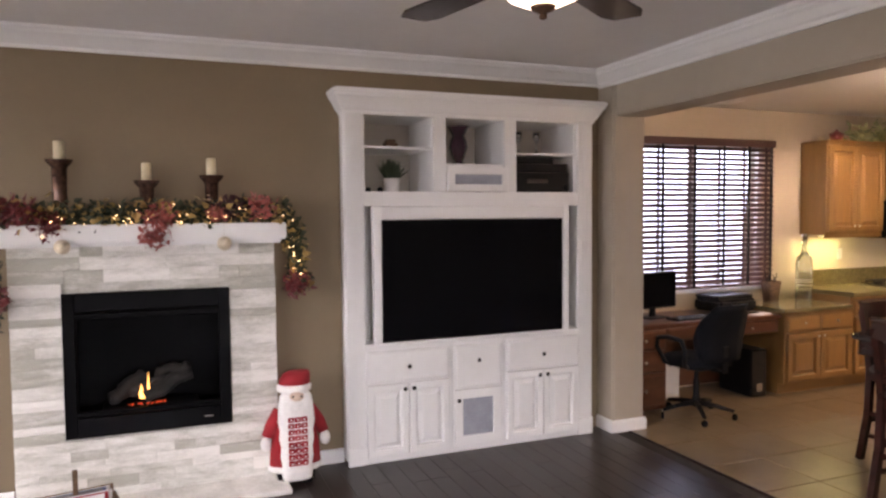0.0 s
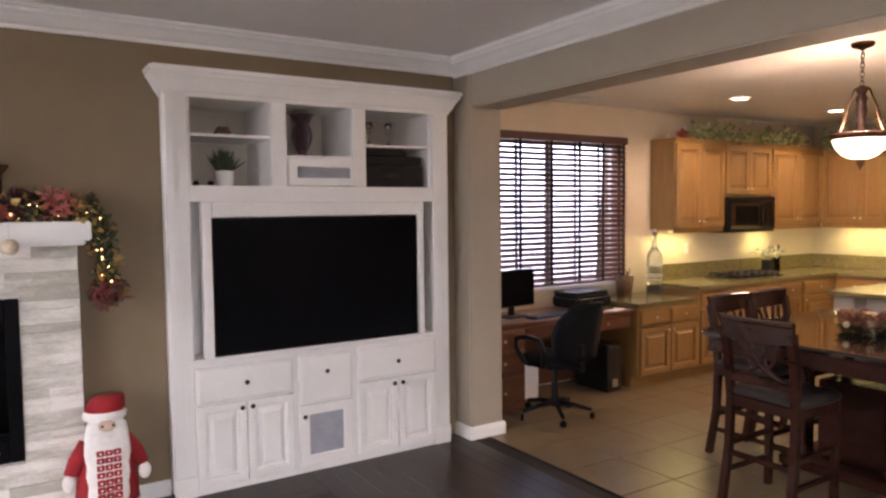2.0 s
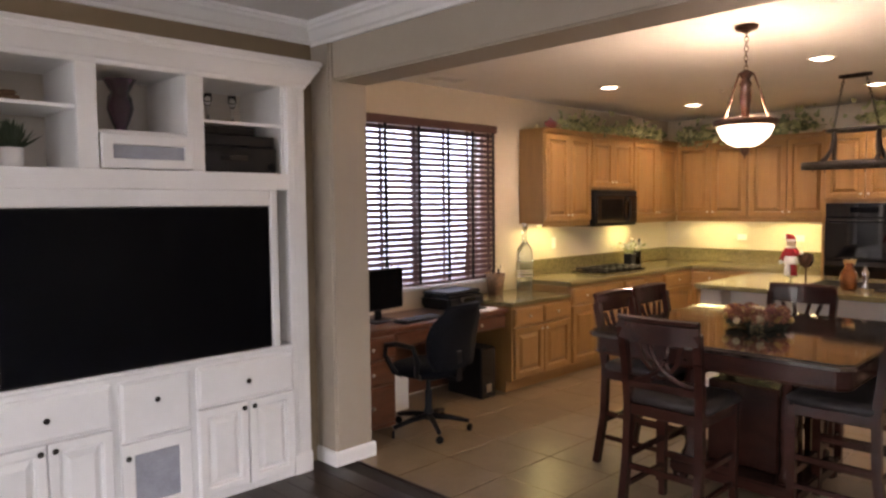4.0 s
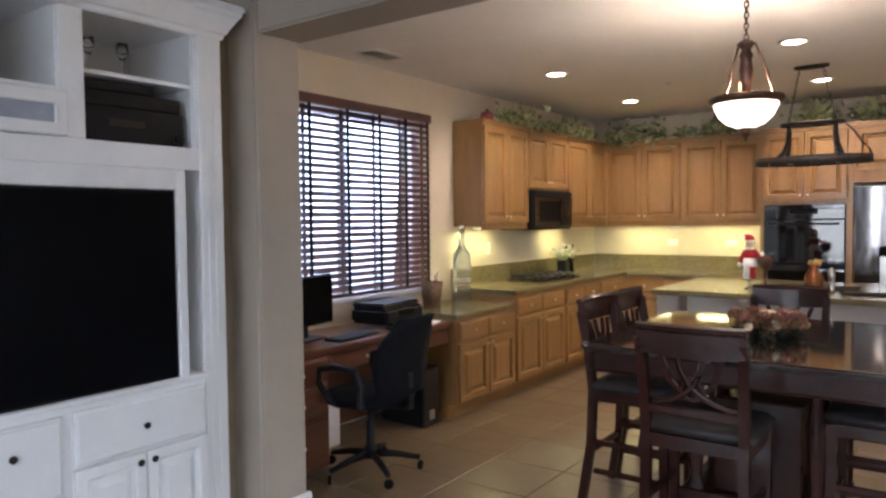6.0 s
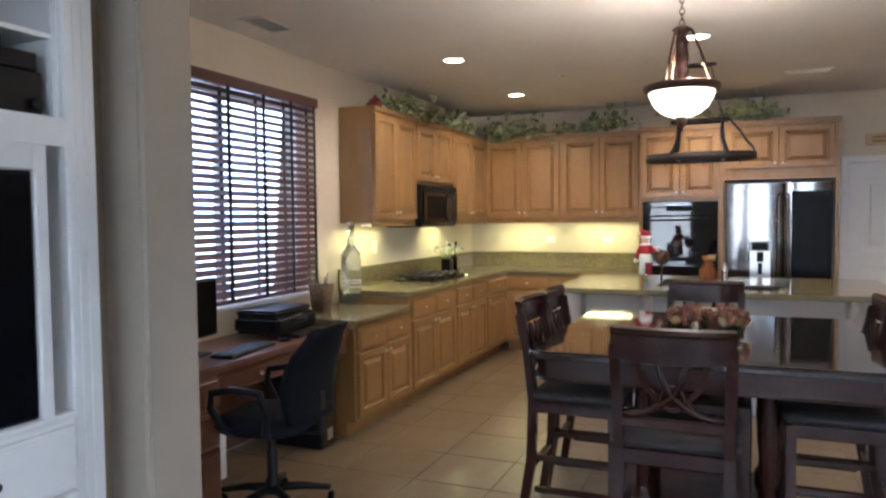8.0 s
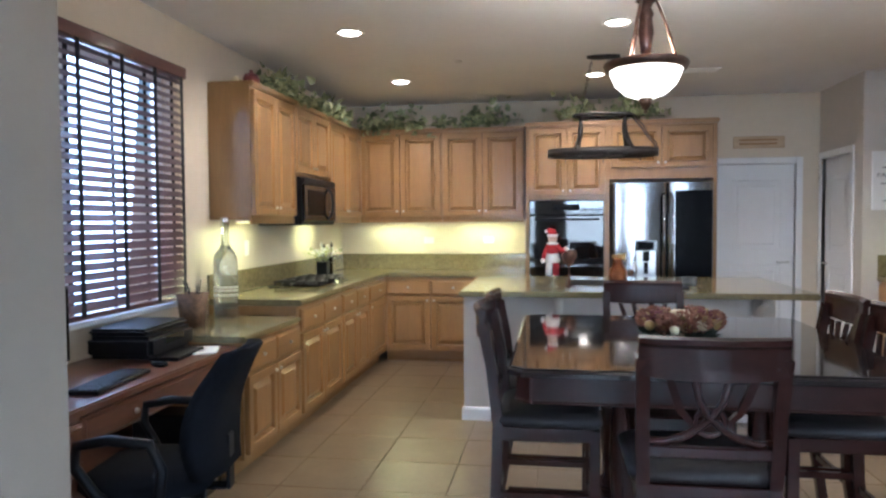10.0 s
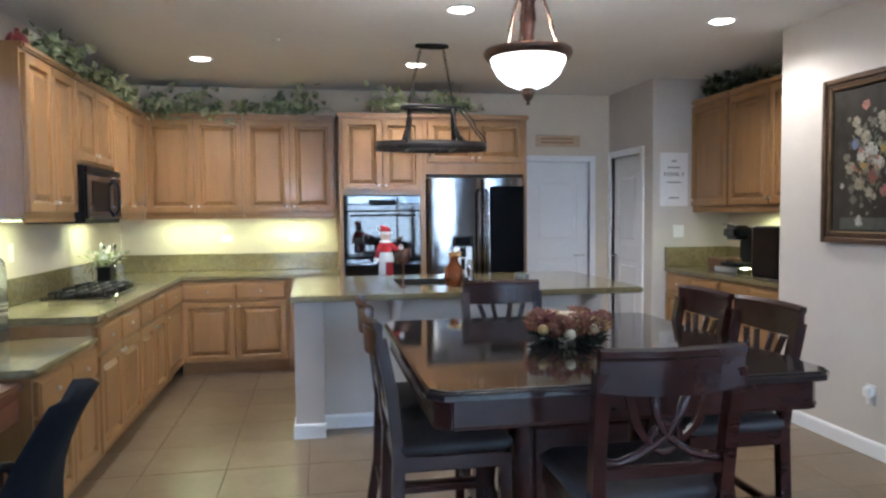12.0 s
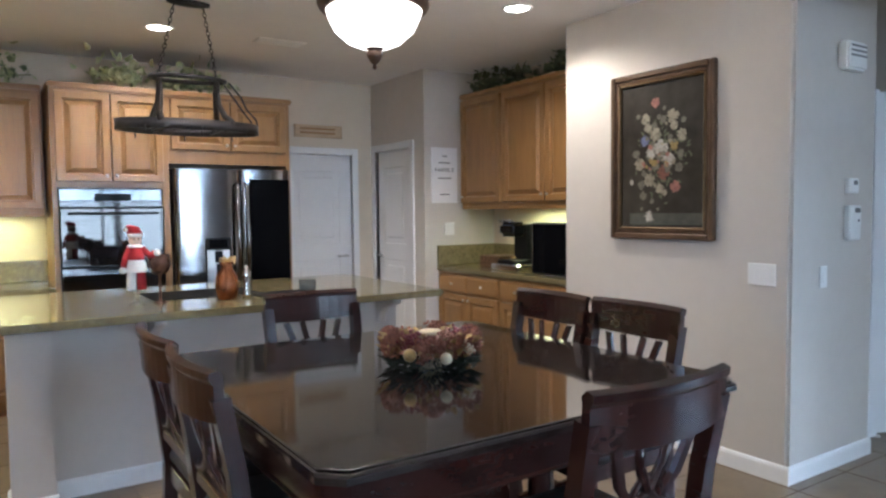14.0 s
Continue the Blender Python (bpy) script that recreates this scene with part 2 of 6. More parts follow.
M_PYELLOW = mat("painted_ochre_petal", (0.34, 0.24, 0.07), 0.6, scale=55, dark=(0.15, 0.10, 0.03))
M_PLEAF = mat("painted_olive_leaf", (0.11, 0.12, 0.06), 0.6, scale=30, dark=(0.05, 0.055, 0.03))
M_CREAMB = mat("cream_glitter", (0.62, 0.52, 0.38), 0.35, 0.2, var=0.3, scale=80, bump=0.4, bscale=120)

# ---- building helpers ----
def bx(bm, a, b, bev=0.0, seg=1):
    """A box between two corners, with its edges bevelled."""
    a, b = [min(p, q) for p, q in zip(a, b)], [max(p, q) for p, q in zip(a, b)]
    vs = [bm.verts.new((x, y, z)) for z in (a[2], b[2]) for y in (a[1], b[1]) for x in (a[0], b[0])]
    fs = [bm.faces.new([vs[i] for i in f]) for f in ((0, 2, 3, 1), (4, 5, 7, 6), (0, 1, 5, 4), (1, 3, 7, 5), (3, 2, 6, 7), (2, 0, 4, 6))]
    if bev:
        es = list({e for f in fs for e in f.edges})
        bmesh.ops.bevel(bm, geom=es, offset=bev, segments=seg, affect="EDGES", clamp_overlap=True)
    return bm


def ring(bm, pts):
    return [bm.verts.new(p) for p in pts]


def skin(bm, rings, closed=True, caps=True):
    """Faces between rings of equal length."""
    for r, s in zip(rings, rings[1:]):
        n = len(r)
        for i in range(n if closed else n - 1):
            j = (i + 1) % n
            f = bm.faces.new((r[i], r[j], s[j], s[i]))
            f.smooth = True
    if caps and closed:
        bm.faces.new(list(reversed(rings[0])))
        bm.faces.new(rings[-1])
    return bm


def lathe(bm, prof, n=24, c=(0, 0, 0), sx=1.0, sy=1.0):
    """A turned body: prof of (radius, z)."""
    rs = [ring(bm, [(c[0] + sx * max(r, 0.0004) * math.cos(2 * math.pi * i / n), c[1] + sy * max(r, 0.0004) * math.sin(2 * math.pi * i / n), c[2] + z)
                    for i in range(n)]) for r, z in prof]
    return skin(bm, rs)


def tube(bm, pts, r, n=8, r1=None, loop=False):
    """A round bar along points, tapering from r to r1."""
    pts = [Vector(p) for p in pts]
    rs = []
    m = len(pts)
    up = None
    for i, p in enumerate(pts):
        if loop:
            d = pts[(i + 1) % m] - pts[i - 1]
        else:
            d = pts[min(i + 1, m - 1)] - pts[max(i - 1, 0)]
        d.normalize()
        if up is None:
            up = Vector((0, 0, 1)) if abs(d.z) < 0.9 else Vector((1, 0, 0))
        s = d.cross(up).normalized()
        up = s.cross(d).normalized()
        rr = r if r1 is None else r + (r1 - r) * i / (m - 1)
        rs.append(ring(bm, [p + rr * (math.cos(2 * math.pi * k / n) * s + math.sin(2 * math.pi * k / n) * up) for k in range(n)]))
    if loop:
        rs.append(rs[0])
    return skin(bm, rs, caps=not loop)


def bar(bm, pts, w, h, ws=None):
    """A rectangular bar swept along points lying in a plane; w across (local x), h along the bend's normal. pts: (x, y, z); width along x."""
    rs = []
    for i, p in enumerate(pts):
        p = Vector(p)
        d = Vector(pts[min(i + 1, len(pts) - 1)]) - Vector(pts[max(i - 1, 0)])
        d.normalize()
        s = Vector((1, 0, 0))
        u = s.cross(d).normalized()
        ww = ws[i] if ws else w
        rs.append(ring(bm, [p - s * ww / 2 - u * h / 2, p + s * ww / 2 - u * h / 2, p + s * ww / 2 + u * h / 2, p - s * ww / 2 + u * h / 2]))
    for r, q in zip(rs, rs[1:]):
        for i in range(4):
            bm.faces.new((r[i], r[(i + 1) % 4], q[(i + 1) % 4], q[i]))
    bm.faces.new(list(reversed(rs[0])))
    bm.faces.new(rs[-1])
    return bm


def ball(bm, c, r, sub=2, scale=(1, 1, 1)):
    bmesh.ops.create_icosphere(bm, subdivisions=sub, radius=r, matrix=Matrix.Translation(c) @ Matrix.Diagonal((*scale, 1)))
    return bm


def mesh_of(name, bm, material, smooth=False):
    bmesh.ops.recalc_face_normals(bm, faces=bm.faces)
    me = bpy.data.meshes.new(name)
    if smooth:
        for f in bm.faces:
            f.smooth = True
    bm.to_mesh(me)
    bm.free()
    me.materials.append(material)
    return me


def part(name, bm, material, parent=None, label="", smooth=False, at=None):
    """Links a bmesh as one mesh object, under a thing or a part."""
    ob = new(name, mesh_of(name, bm, material, smooth))
    if at is not None:
        ob.matrix_basis = at
    ob.parent = parent
    if label:
        ob["label"] = label
    return ob


def thing(name, m, label, category, group=""):
    ob = new(name)
    ob.empty_display_size = 0.1
    ob.matrix_basis = m
    return tagged(ob, label, category, group)


def struct(name, bm, material, label, category, smooth=False):
    return tagged(part(name, bm, material, None, "", smooth), label, category, "", "structure")


def B():
    return bmesh.new()


def box(a, b, bev=0.0, seg=1):
    return bx(B(), a, b, bev, seg)


def wall(axis, p0, p1, a0, a1, z0, z1, holes=()):
    """A wall between p0 and p1 across `axis`, from a0 to a1 along the other, with openings (a, b, z, zz) cut through it."""
    bm = B()
    us = sorted({a0, a1, *[h[0] for h in holes], *[h[1] for h in holes]})
    zs = sorted({z0, z1, *[h[2] for h in holes], *[h[3] for h in holes]})
    for u, v in zip(us, us[1:]):
        run = None
        for w, x in zip(zs, zs[1:]):
            um, zm = (u + v) / 2, (w + x) / 2
            solid = not any(h[0] < um < h[1] and h[2] < zm < h[3] for h in holes)
            if solid and run is None:
                run = [w, x]
            elif solid:
                run[1] = x
            if run and (not solid or x == zs[-1]):
                lo, hi = ((p0, u, run[0]), (p1, v, run[1])) if axis == "x" else ((u, p0, run[0]), (v, p1, run[1]))
                bx(bm, lo, hi)
                run = None
    bmesh.ops.remove_doubles(bm, verts=bm.verts, dist=0.0005)
    return bm


def moulding(prof, p, q, out):
    """A profile of (outwards, z) swept in a straight line from p to q along a wall; out: the direction into the room."""
    bm = B()
    o = Vector((*out, 0))
    rs = [ring(bm, [Vector((*e, 0)) + o * u + Vector((0, 0, z)) for u, z in prof]) for e in (p, q)]
    n = len(prof)
    for i in range(n):
        j = (i + 1) % n
        bm.faces.new((rs[0][i], rs[0][j], rs[1][j], rs[1][i]))
    bm.faces.new(rs[0])
    bm.faces.new(rs[1])
    return bm

# ---- structure ----
CL, CK = 2.75, 2.672          # ceilings: living room, kitchen
YT, YK, XF = 4.60, 5.33, 9.20  # media wall, kitchen window wall, far kitchen wall
struct("wall_media", wall("y", YT, YT + 0.12, -2.6, 3.25, 0, CL + 0.1, [(1.30, 3.0, -0.1, 2.42), (-0.42, 0.48, 0.40, 1.23)]), M_TAUPE, "taupe painted living room wall around the built-in", "wall")
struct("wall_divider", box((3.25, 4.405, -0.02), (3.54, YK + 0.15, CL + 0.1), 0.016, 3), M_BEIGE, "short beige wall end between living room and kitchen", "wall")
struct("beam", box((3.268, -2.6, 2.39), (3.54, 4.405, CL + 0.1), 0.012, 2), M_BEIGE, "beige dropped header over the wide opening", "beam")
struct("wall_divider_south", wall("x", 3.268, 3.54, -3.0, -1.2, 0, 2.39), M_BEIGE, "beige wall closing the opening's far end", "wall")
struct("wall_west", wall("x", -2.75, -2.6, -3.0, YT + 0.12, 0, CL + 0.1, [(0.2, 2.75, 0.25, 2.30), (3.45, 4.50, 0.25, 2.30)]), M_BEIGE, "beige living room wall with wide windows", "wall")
struct("wall_south", wall("y", -3.15, -3.0, -2.75, 3.54, 0, CL + 0.1, [(-0.6, 1.8, 0.1, 1.95)]), M_BEIGE, "unseen beige living room wall with an added light opening", "wall")
struct("wall_kitchen_window", wall("y", YK, YK + 0.15, 3.54, XF + 0.15, 0, CL + 0.1, [(3.98, 5.735, 0.93, 2.32)]), M_CREAM, "cream kitchen wall with a wide window", "wall")
struct("wall_far", wall("x", XF, XF + 0.12, 0.2, YK, 0, CL + 0.1, [(0.62, 1.36, -0.1, 1.97)]), M_CREAM, "cream kitchen wall behind the fridge", "wall")
struct("wall_pantry", wall("y", 0.28, 0.40, 8.20, XF, 0, CL + 0.1, [(8.44, 9.12, -0.1, 2.0)]), M_GREIGE, "greige wall with a narrow white door", "wall")
struct("wall_nook_side", wall("x", 8.20, 8.32, -0.50, 0.28, 0, CL + 0.1), M_GREIGE, "greige side wall of the coffee nook", "wall")
struct("wall_nook_back", wall("y", -0.50, -0.38, 6.48, 8.20, 0, CL + 0.1), M_CREAM, "cream back wall of the coffee nook", "wall")
bmw = box((4.85, -0.50, -0.02), (6.48, 0.33, CL + 0.1), 0.016, 3)
struct("wall_painting", bmw, M_GREIGE, "greige wall block carrying the flower painting", "wall")
struct("wall_hall_east", wall("x", 4.90, 5.05, -1.9, -0.80, 2.10, CL + 0.1), M_GREIGE, "greige lintel over the hall opening", "wall")
struct("wall_hall_far", wall("y", -2.05, -1.9, 4.85, 7.0, 0, CL + 0.1), M_GREIGE, "greige wall deeper in the hall", "wall")
struct("wall_hall_end", wall("y", -3.55, -3.4, 3.25, 5.05, 0, CL + 0.1, [(3.85, 4.75, 0.2, 2.2)]), M_GREIGE, "greige wall at the hall's end with a glazed opening", "wall")
struct("wall_hall_side", wall("x", 4.90, 5.05, -3.4, -2.05, 0, CL + 0.1), M_GREIGE, "greige hall side wall", "wall")
struct("wall_hall_room", wall("x", 7.0, 7.12, -2.05, -0.50, 0, CL + 0.1), M_GREIGE, "greige wall closing the side passage", "wall")
struct("ceiling_living", box((-2.75, -3.15, CL), (3.268, YT, CL + 0.12)), M_CEIL, "pale grey textured living room ceiling", "ceiling")
struct("ceiling_kitchen", box((3.54, -3.55, CK), (XF, YK, CK + 0.19)), M_CEIL, "pale grey textured kitchen ceiling", "ceiling")
floor_base = struct("floor_living", box((-2.75, -3.55, -0.12), (3.40, YT, -0.014)), M_SUBFL, "dark bedding under the wooden boards", "floor")
tile_bed = struct("floor_kitchen", box((3.40, -3.55, -0.12), (XF, YK, -0.005)), M_GROUT, "brown grout bed of the tiled kitchen floor", "floor")
struct("ground", box((-40, -40, -0.6), (45, 40, -0.14)), M_GRASS, "dry garden ground outside the house", "ground")
struct("garden_wall", box((-1.0, 8.6, -0.14), (12.0, 8.8, 2.2)), M_STUCCO, "pale stucco garden wall outside the kitchen window", "garden wall")

struct("backdrop", box((-16.2, -14, -0.1), (-16.0, 16, 9.0)), M_BACK, "bright overcast distance beyond the garden", "backdrop")

# crown moulding of the living room
CROWN = [(0, 2.632), (0.018, 2.632), (0.022, 2.652), (0.040, 2.662), (0.078, 2.700), (0.098, 2.712), (0.102, 2.728), (0.112, 2.732), (0.112, 2.749), (0, 2.749)]
struct("crown_media", moulding(CROWN, (-2.6, YT), (3.25, YT), (0, -1)), M_TRIM, "white stepped crown moulding", "trim")
struct("crown_beam", moulding([(u, z - 0.001 if z > 2.74 else z - 0.012) for u, z in CROWN], (3.268, -3.0), (3.268, YT), (-1, 0)), M_TRIM, "white stepped crown moulding", "trim")
struct("crown_west", moulding([(u, z - 0.001) for u, z in CROWN], (-2.6, -3.0), (-2.6, YT), (1, 0)), M_TRIM, "white stepped crown moulding", "trim")
struct("crown_south", moulding(CROWN, (-2.6, -3.0), (3.25, -3.0), (0, 1)), M_TRIM, "white stepped crown moulding", "trim")
BASE = [(0, 0.0), (0.014, 0.0), (0.014, 0.075), (0.009, 0.090), (0, 0.094)]
for p, q, o in (((0.79, YT), (1.22, YT), (0, -1)), ((3.25, 4.405), (3.25, YT), (-1, 0)), ((3.236, 4.405), (3.554, 4.405), (0, -1)), ((-2.6, YT), (-0.72, YT), (0, -1)),
                ((4.836, 0.33), (6.494, 0.33), (0, 1)), ((4.85, -0.50), (4.85, 0.33), (-1, 0)), ((6.80, 1.55), (6.80, 3.46), (-1, 0)), ((6.615, 3.455), (6.615, 3.645), (-1, 0)),
                ((6.60, 3.645), (6.82, 3.645), (0, 1)), ((8.20, 0.40), (8.32, 0.40), (0, 1)), ((3.54, 4.405), (3.54, 4.70), (1, 0))):
    struct("baseboard", moulding(BASE, p, q, o), M_TRIM, "white baseboard along the wall's foot", "trim")


# windows
def window(name, axis, p0, p1, a0, a1, z0, z1, label, bars=1, cross=0):
    w = tagged(new(name), label, "window", "", "structure")

    def bb(u0, u1, v0, v1, d0, d1):
        return box((d0, u0, v0), (d1, u1, v1), 0.004) if axis == "x" else box((u0, d0, v0), (u1, d1, v1), 0.004)
    f = 0.05
    for u0, u1, v0, v1 in ((a0, a0 + f, z0, z1), (a1 - f, a1, z0, z1), (a0 + f, a1 - f, z0, z0 + f), (a0 + f, a1 - f, z1 - f, z1)):
        part("window_frame", bb(u0, u1, v0, v1, p0, p1), M_TRIM, w)
    for i in range(bars):
        c = a0 + (a1 - a0) * (i + 1) / (bars + 1)
        part("mullion", bb(c - 0.03, c + 0.03, z0 + f, z1 - f, p0, p1), M_TRIM, w)
    if cross:
        c = z0 + (z1 - z0) * cross
        part("transom", bb(a0 + f, a1 - f, c - 0.025, c + 0.025, p0 + 0.004, p1 - 0.004), M_TRIM, w)
    g = part("pane", bb(a0 + f, a1 - f, z0 + f, z1 - f, (p0 + p1) / 2 - 0.003, (p0 + p1) / 2 + 0.003), M_GLASS, w)
    g.visible_shadow = False
    return w


window("window_kitchen", "y", YK + 0.07, YK + 0.12, 3.98, 5.735, 0.93, 2.32, "white framed kitchen window behind dark blinds", 1)
window("window_west", "x", -2.70, -2.64, 0.2, 2.75, 0.25, 2.30, "wide white framed living room window", 1, 0.70)
window("window_west_small", "x", -2.70, -2.64, 3.45, 4.50, 0.25, 2.30, "narrow white framed living room window", 0, 0.70)
# unseen south opening, made up; its low head keeps light off the upper wall
window("window_south", "y", -3.10, -3.04, -0.6, 1.8, 0.1, 1.95, "white framed window, added unseen to let in south fill light", 1)
window("window_hall", "y", -3.50, -3.44, 3.85, 4.75, 0.2, 2.2, "white framed hall window", 0)
struct("window_sill", box((3.94, YK - 0.035, 0.90), (5.81, YK + 0.06, 0.929), 0.006), M_TRIM, "white sill under the kitchen window", "window sill")

# faux-wood blind: slats tilted, ladder tapes, head rail and bottom rail
blind = thing("window_blind", pose(0, YK - 0.045, 0), "dark mahogany slatted window blind with black ladder tapes", "window blind")
part("valance", box((3.93, -0.035, 2.297), (5.765, 0.03, 2.367), 0.006), M_BLIND, blind)
slat = box((3.95, -0.028, -0.0016), (5.755, 0.028, 0.0016), 0.001)
slat_me = mesh_of("slat", slat, M_BLIND)
for i in range(27):
    o = new("slat", slat_me)
    o.parent = blind
    o.matrix_basis = pose(0, 0, 2.272 - i * 0.0488, 42, 0, 0)
part("bottom_rail", box((3.95, -0.026, 0.945), (5.755, 0.026, 0.972), 0.005), M_BLIND, blind)
for tx in (4.02, 4.39, 4.76, 5.11, 5.42, 5.705):
    part("ladder_tape", box((tx - 0.017, -0.034, 0.96), (tx + 0.017, -0.0325, 2.30)), M_TAPE, blind)
    part("ladder_tape", box((tx - 0.017, 0.0325, 0.96), (tx + 0.017, 0.034, 2.30)), M_TAPE, blind)


# doors
def door(name, m, w, h, label, hinge=1):
    """A panelled leaf with its casing; local x along the wall, facing -y."""
    d = tagged(new(name), label, "door", "", "structure")
    d.matrix_basis = m
    leaf = B()
    bx(leaf, (0.002, 0.03, 0.008), (w - 0.002, 0.065, h - 0.002), 0.002)
    part("leaf", leaf, M_DOOR, d)
    for z0, z1 in ((0.22, 0.95), (1.10, h - 0.16)):
        p = B()
        a, b = (0.13, z0), (w - 0.13, z1)
        for i, (ins, dep) in enumerate(((0.0, 0.0295), (0.02, 0.040), (0.045, 0.040), (0.07, 0.027))):
            ring_ = ring(p, [(a[0] + ins, dep, a[1] + ins), (b[0] - ins, dep, a[1] + ins), (b[0] - ins, dep, b[1] - ins), (a[0] + ins, dep, b[1] - ins)])
            if i:
                for k in range(4):
                    p.faces.new((last[k], last[(k + 1) % 4], ring_[(k + 1) % 4], ring_[k]))
            last = ring_
        p.faces.new(last)
        bm2 = part("panel", p, M_DOOR, d)
        bm2.matrix_basis = pose(0, -0.004, 0)
    for a, b in (((-0.065, 0.0), (0.0, h + 0.065)), ((w, 0.0), (w + 0.065, h + 0.065)), ((0.0, h), (w, h + 0.065))):
        part("casing", box((a[0], -0.014, a[1]), (b[0], 0.10, b[1]), 0.005), M_DOOR, d)
    kx = w - 0.07 if hinge > 0 else 0.07
    k = B()
    tube(k, [(kx, 0.03, 0.98), (kx, -0.03, 0.98)], 0.012, 10)
    tube(k, [(kx, -0.025, 0.98), (kx - 0.11 * hinge, -0.025, 0.98)], 0.009, 8)
    lathe(k, [(0.028, 0), (0.028, 0.008)], 14, (0, 0, 0))
    part("door_handle", k, M_NICKEL, d, "brushed nickel lever handle", True)
    return d


door("door_1", pose(XF, 1.36, 0, 0, 0, -90), 0.74, 1.97, "white panelled door in the far kitchen wall", 1)
door("door_2", pose(9.12, 0.40, 0, 0, 0, 180), 0.68, 2.0, "white panelled narrow pantry door", -1)
d3 = door("door_3", pose(4.97, -0.84, 0, 0, 0, 248), 0.80, 2.05, "white hall door standing ajar", 1)


# ---- media cabinet ----
def raised(bm, x0, z0, x1, z1, y, flat=False):
    """A cabinet front in one piece: eased edge, frame, groove and raised field. Faces -y; its back lies at y."""
    t = 0.030
    f = min(0.055, (x1 - x0) * 0.17)
    if flat:
        prof = ((0, 0), (0, 0.55), (0.003, 0.72), (0.010, 0.78), (0.016, 1.0))
    else:
        prof = ((0, 0), (0, 0.80), (0.004, 1.0), (f - 0.006, 1.0), (f, 0.82), (f + 0.004, 0.22), (f + 0.013, 0.22), (f + 0.040, 0.90), (f + 0.043, 0.96))
    rs_ = [ring(bm, [(x0 + i, y - t * d, z0 + i), (x1 - i, y - t * d, z0 + i), (x1 - i, y - t * d, z1 - i), (x0 + i, y - t * d, z1 - i)]) for i, d in prof]
    skin(bm, rs_)
    for face in bm.faces:
        face.smooth = False
    return bm


def framing(x0, z0, x1, z1, f, y0, y1, e=0.004):
    """A rectangular frame in one piece between depths y0 (front) and y1, f wide (left, right, bottom, top)."""
    bm = B()
    l, r, b, t = f
    inner = (x0 + l, z0 + b, x1 - r, z1 - t)

    def rect(q, g, y):
        return ring(bm, [(q[0] + g, y, q[1] + g), (q[2] - g, y, q[1] + g), (q[2] - g, y, q[3] - g), (q[0] + g, y, q[3] - g)])
    outer = (x0, z0, x1, z1)
    rs_ = [rect(outer, 0, y1), rect(outer, 0, y0 + e), rect(outer, e, y0), rect(inner, -e, y0), rect(inner, 0, y0 + e), rect(inner, 0, y1)]
    skin(bm, rs_ + rs_[:1], caps=False)
    for face in bm.faces:
        face.smooth = False
    return bm


def knob(parent, x, y, z, material, r=0.014):
    k = B()
    lathe(k, [(0.006, 0), (0.006, 0.012), (r, 0.016), (r * 1.05, 0.022), (r * 0.7, 0.028), (0.0, 0.029)], 12)
    return part("knob", k, material, parent, "", True, pose(x, y, z, 90, 0, 0))


FY = 4.47
WIDER = Matrix.Translation((1.462 - 1.462 * 1.0125 + 0.003, 0, 0)) @ Matrix.Diagonal((1.0125, 1, 1, 1))
mc = thing("media_cabinet", WIDER, "white painted built-in media cabinet with open shelves and panelled doors", "media cabinet")
# carcass: stiles, rails and interior boards, each a board of its own
for a, b in (((1.22, FY, 0.03), (1.345, 4.60, 2.36)), ((2.963, FY, 0.03), (3.085, 4.60, 2.36))):
    part("stile", box(a, b, 0.006), M_WHITE, mc)
for sx in (1.262, 1.298, 3.004, 3.040):
    part("fluting", box((sx - 0.009, FY - 0.006, 0.14), (sx + 0.009, FY + 0.0, 2.33), 0.004, 2), M_WHITE, mc)
for sx in (1.225, 3.072):
    part("bead", box((sx - 0.012, FY + 0.006, 0.03), (sx + 0.020, FY + 0.06, 2.34), 0.008, 2), M_WHITE, mc)
for sx0 in (1.215, 2.958):
    part("plinth_block", box((sx0, FY - 0.012, 0.0), (sx0 + 0.132, FY + 0.0, 0.13), 0.006), M_WHITE, mc)
for x0, x1, z0, z1 in ((1.345, 2.963, 2.33, 2.40), (1.345, 2.963, 1.728, 1.826), (1.345, 2.963, 0.765, 0.80), (1.345, 2.963, 0.0, 0.045)):
    part("rail", box((x0, FY + 0.002, z0), (x1, FY + 0.03, z1), 0.003), M_WHITE, mc)
for x0, x1 in ((1.83, 1.925), (2.365, 2.46)):
    part("upright", box((x0, FY + 0.003, 1.826), (x1, FY + 0.03, 2.33), 0.003), M_WHITE, mc)
for x in (1.345, 1.83, 1.905, 2.365, 2.44, 2.943):
    part("side_board", box((x, FY + 0.03, 1.80), (x + 0.02, 4.98, 2.36)), M_WHITE, mc)
part("top_board", box((1.345, FY + 0.03, 2.335), (2.963, 4.98, 2.355)), M_WHITE, mc)
part("bottom_board", box((1.345, FY + 0.03, 1.806), (2.963, 4.98, 1.822)), M_WHITE, mc)
# back coloured greige instead of white: the cubbies' shade put into the colour
part("back_board", box((1.30, 4.98, 0.0), (3.0, 5.0, 2.42)), M_GREIGE, mc, "back panel, greige standing in for the cubbies' shade")
part("shelf", box((1.365, FY + 0.03, 2.112), (1.83, 4.97, 2.130), 0.002), M_WHITE, mc)
part("shelf", box((2.46, FY + 0.03, 2.092), (2.943, 4.97, 2.110), 0.002), M_WHITE, mc)
part("shelf", box((1.925, FY + 0.03, 2.002), (2.365, 4.97, 2.022), 0.002), M_WHITE, mc)
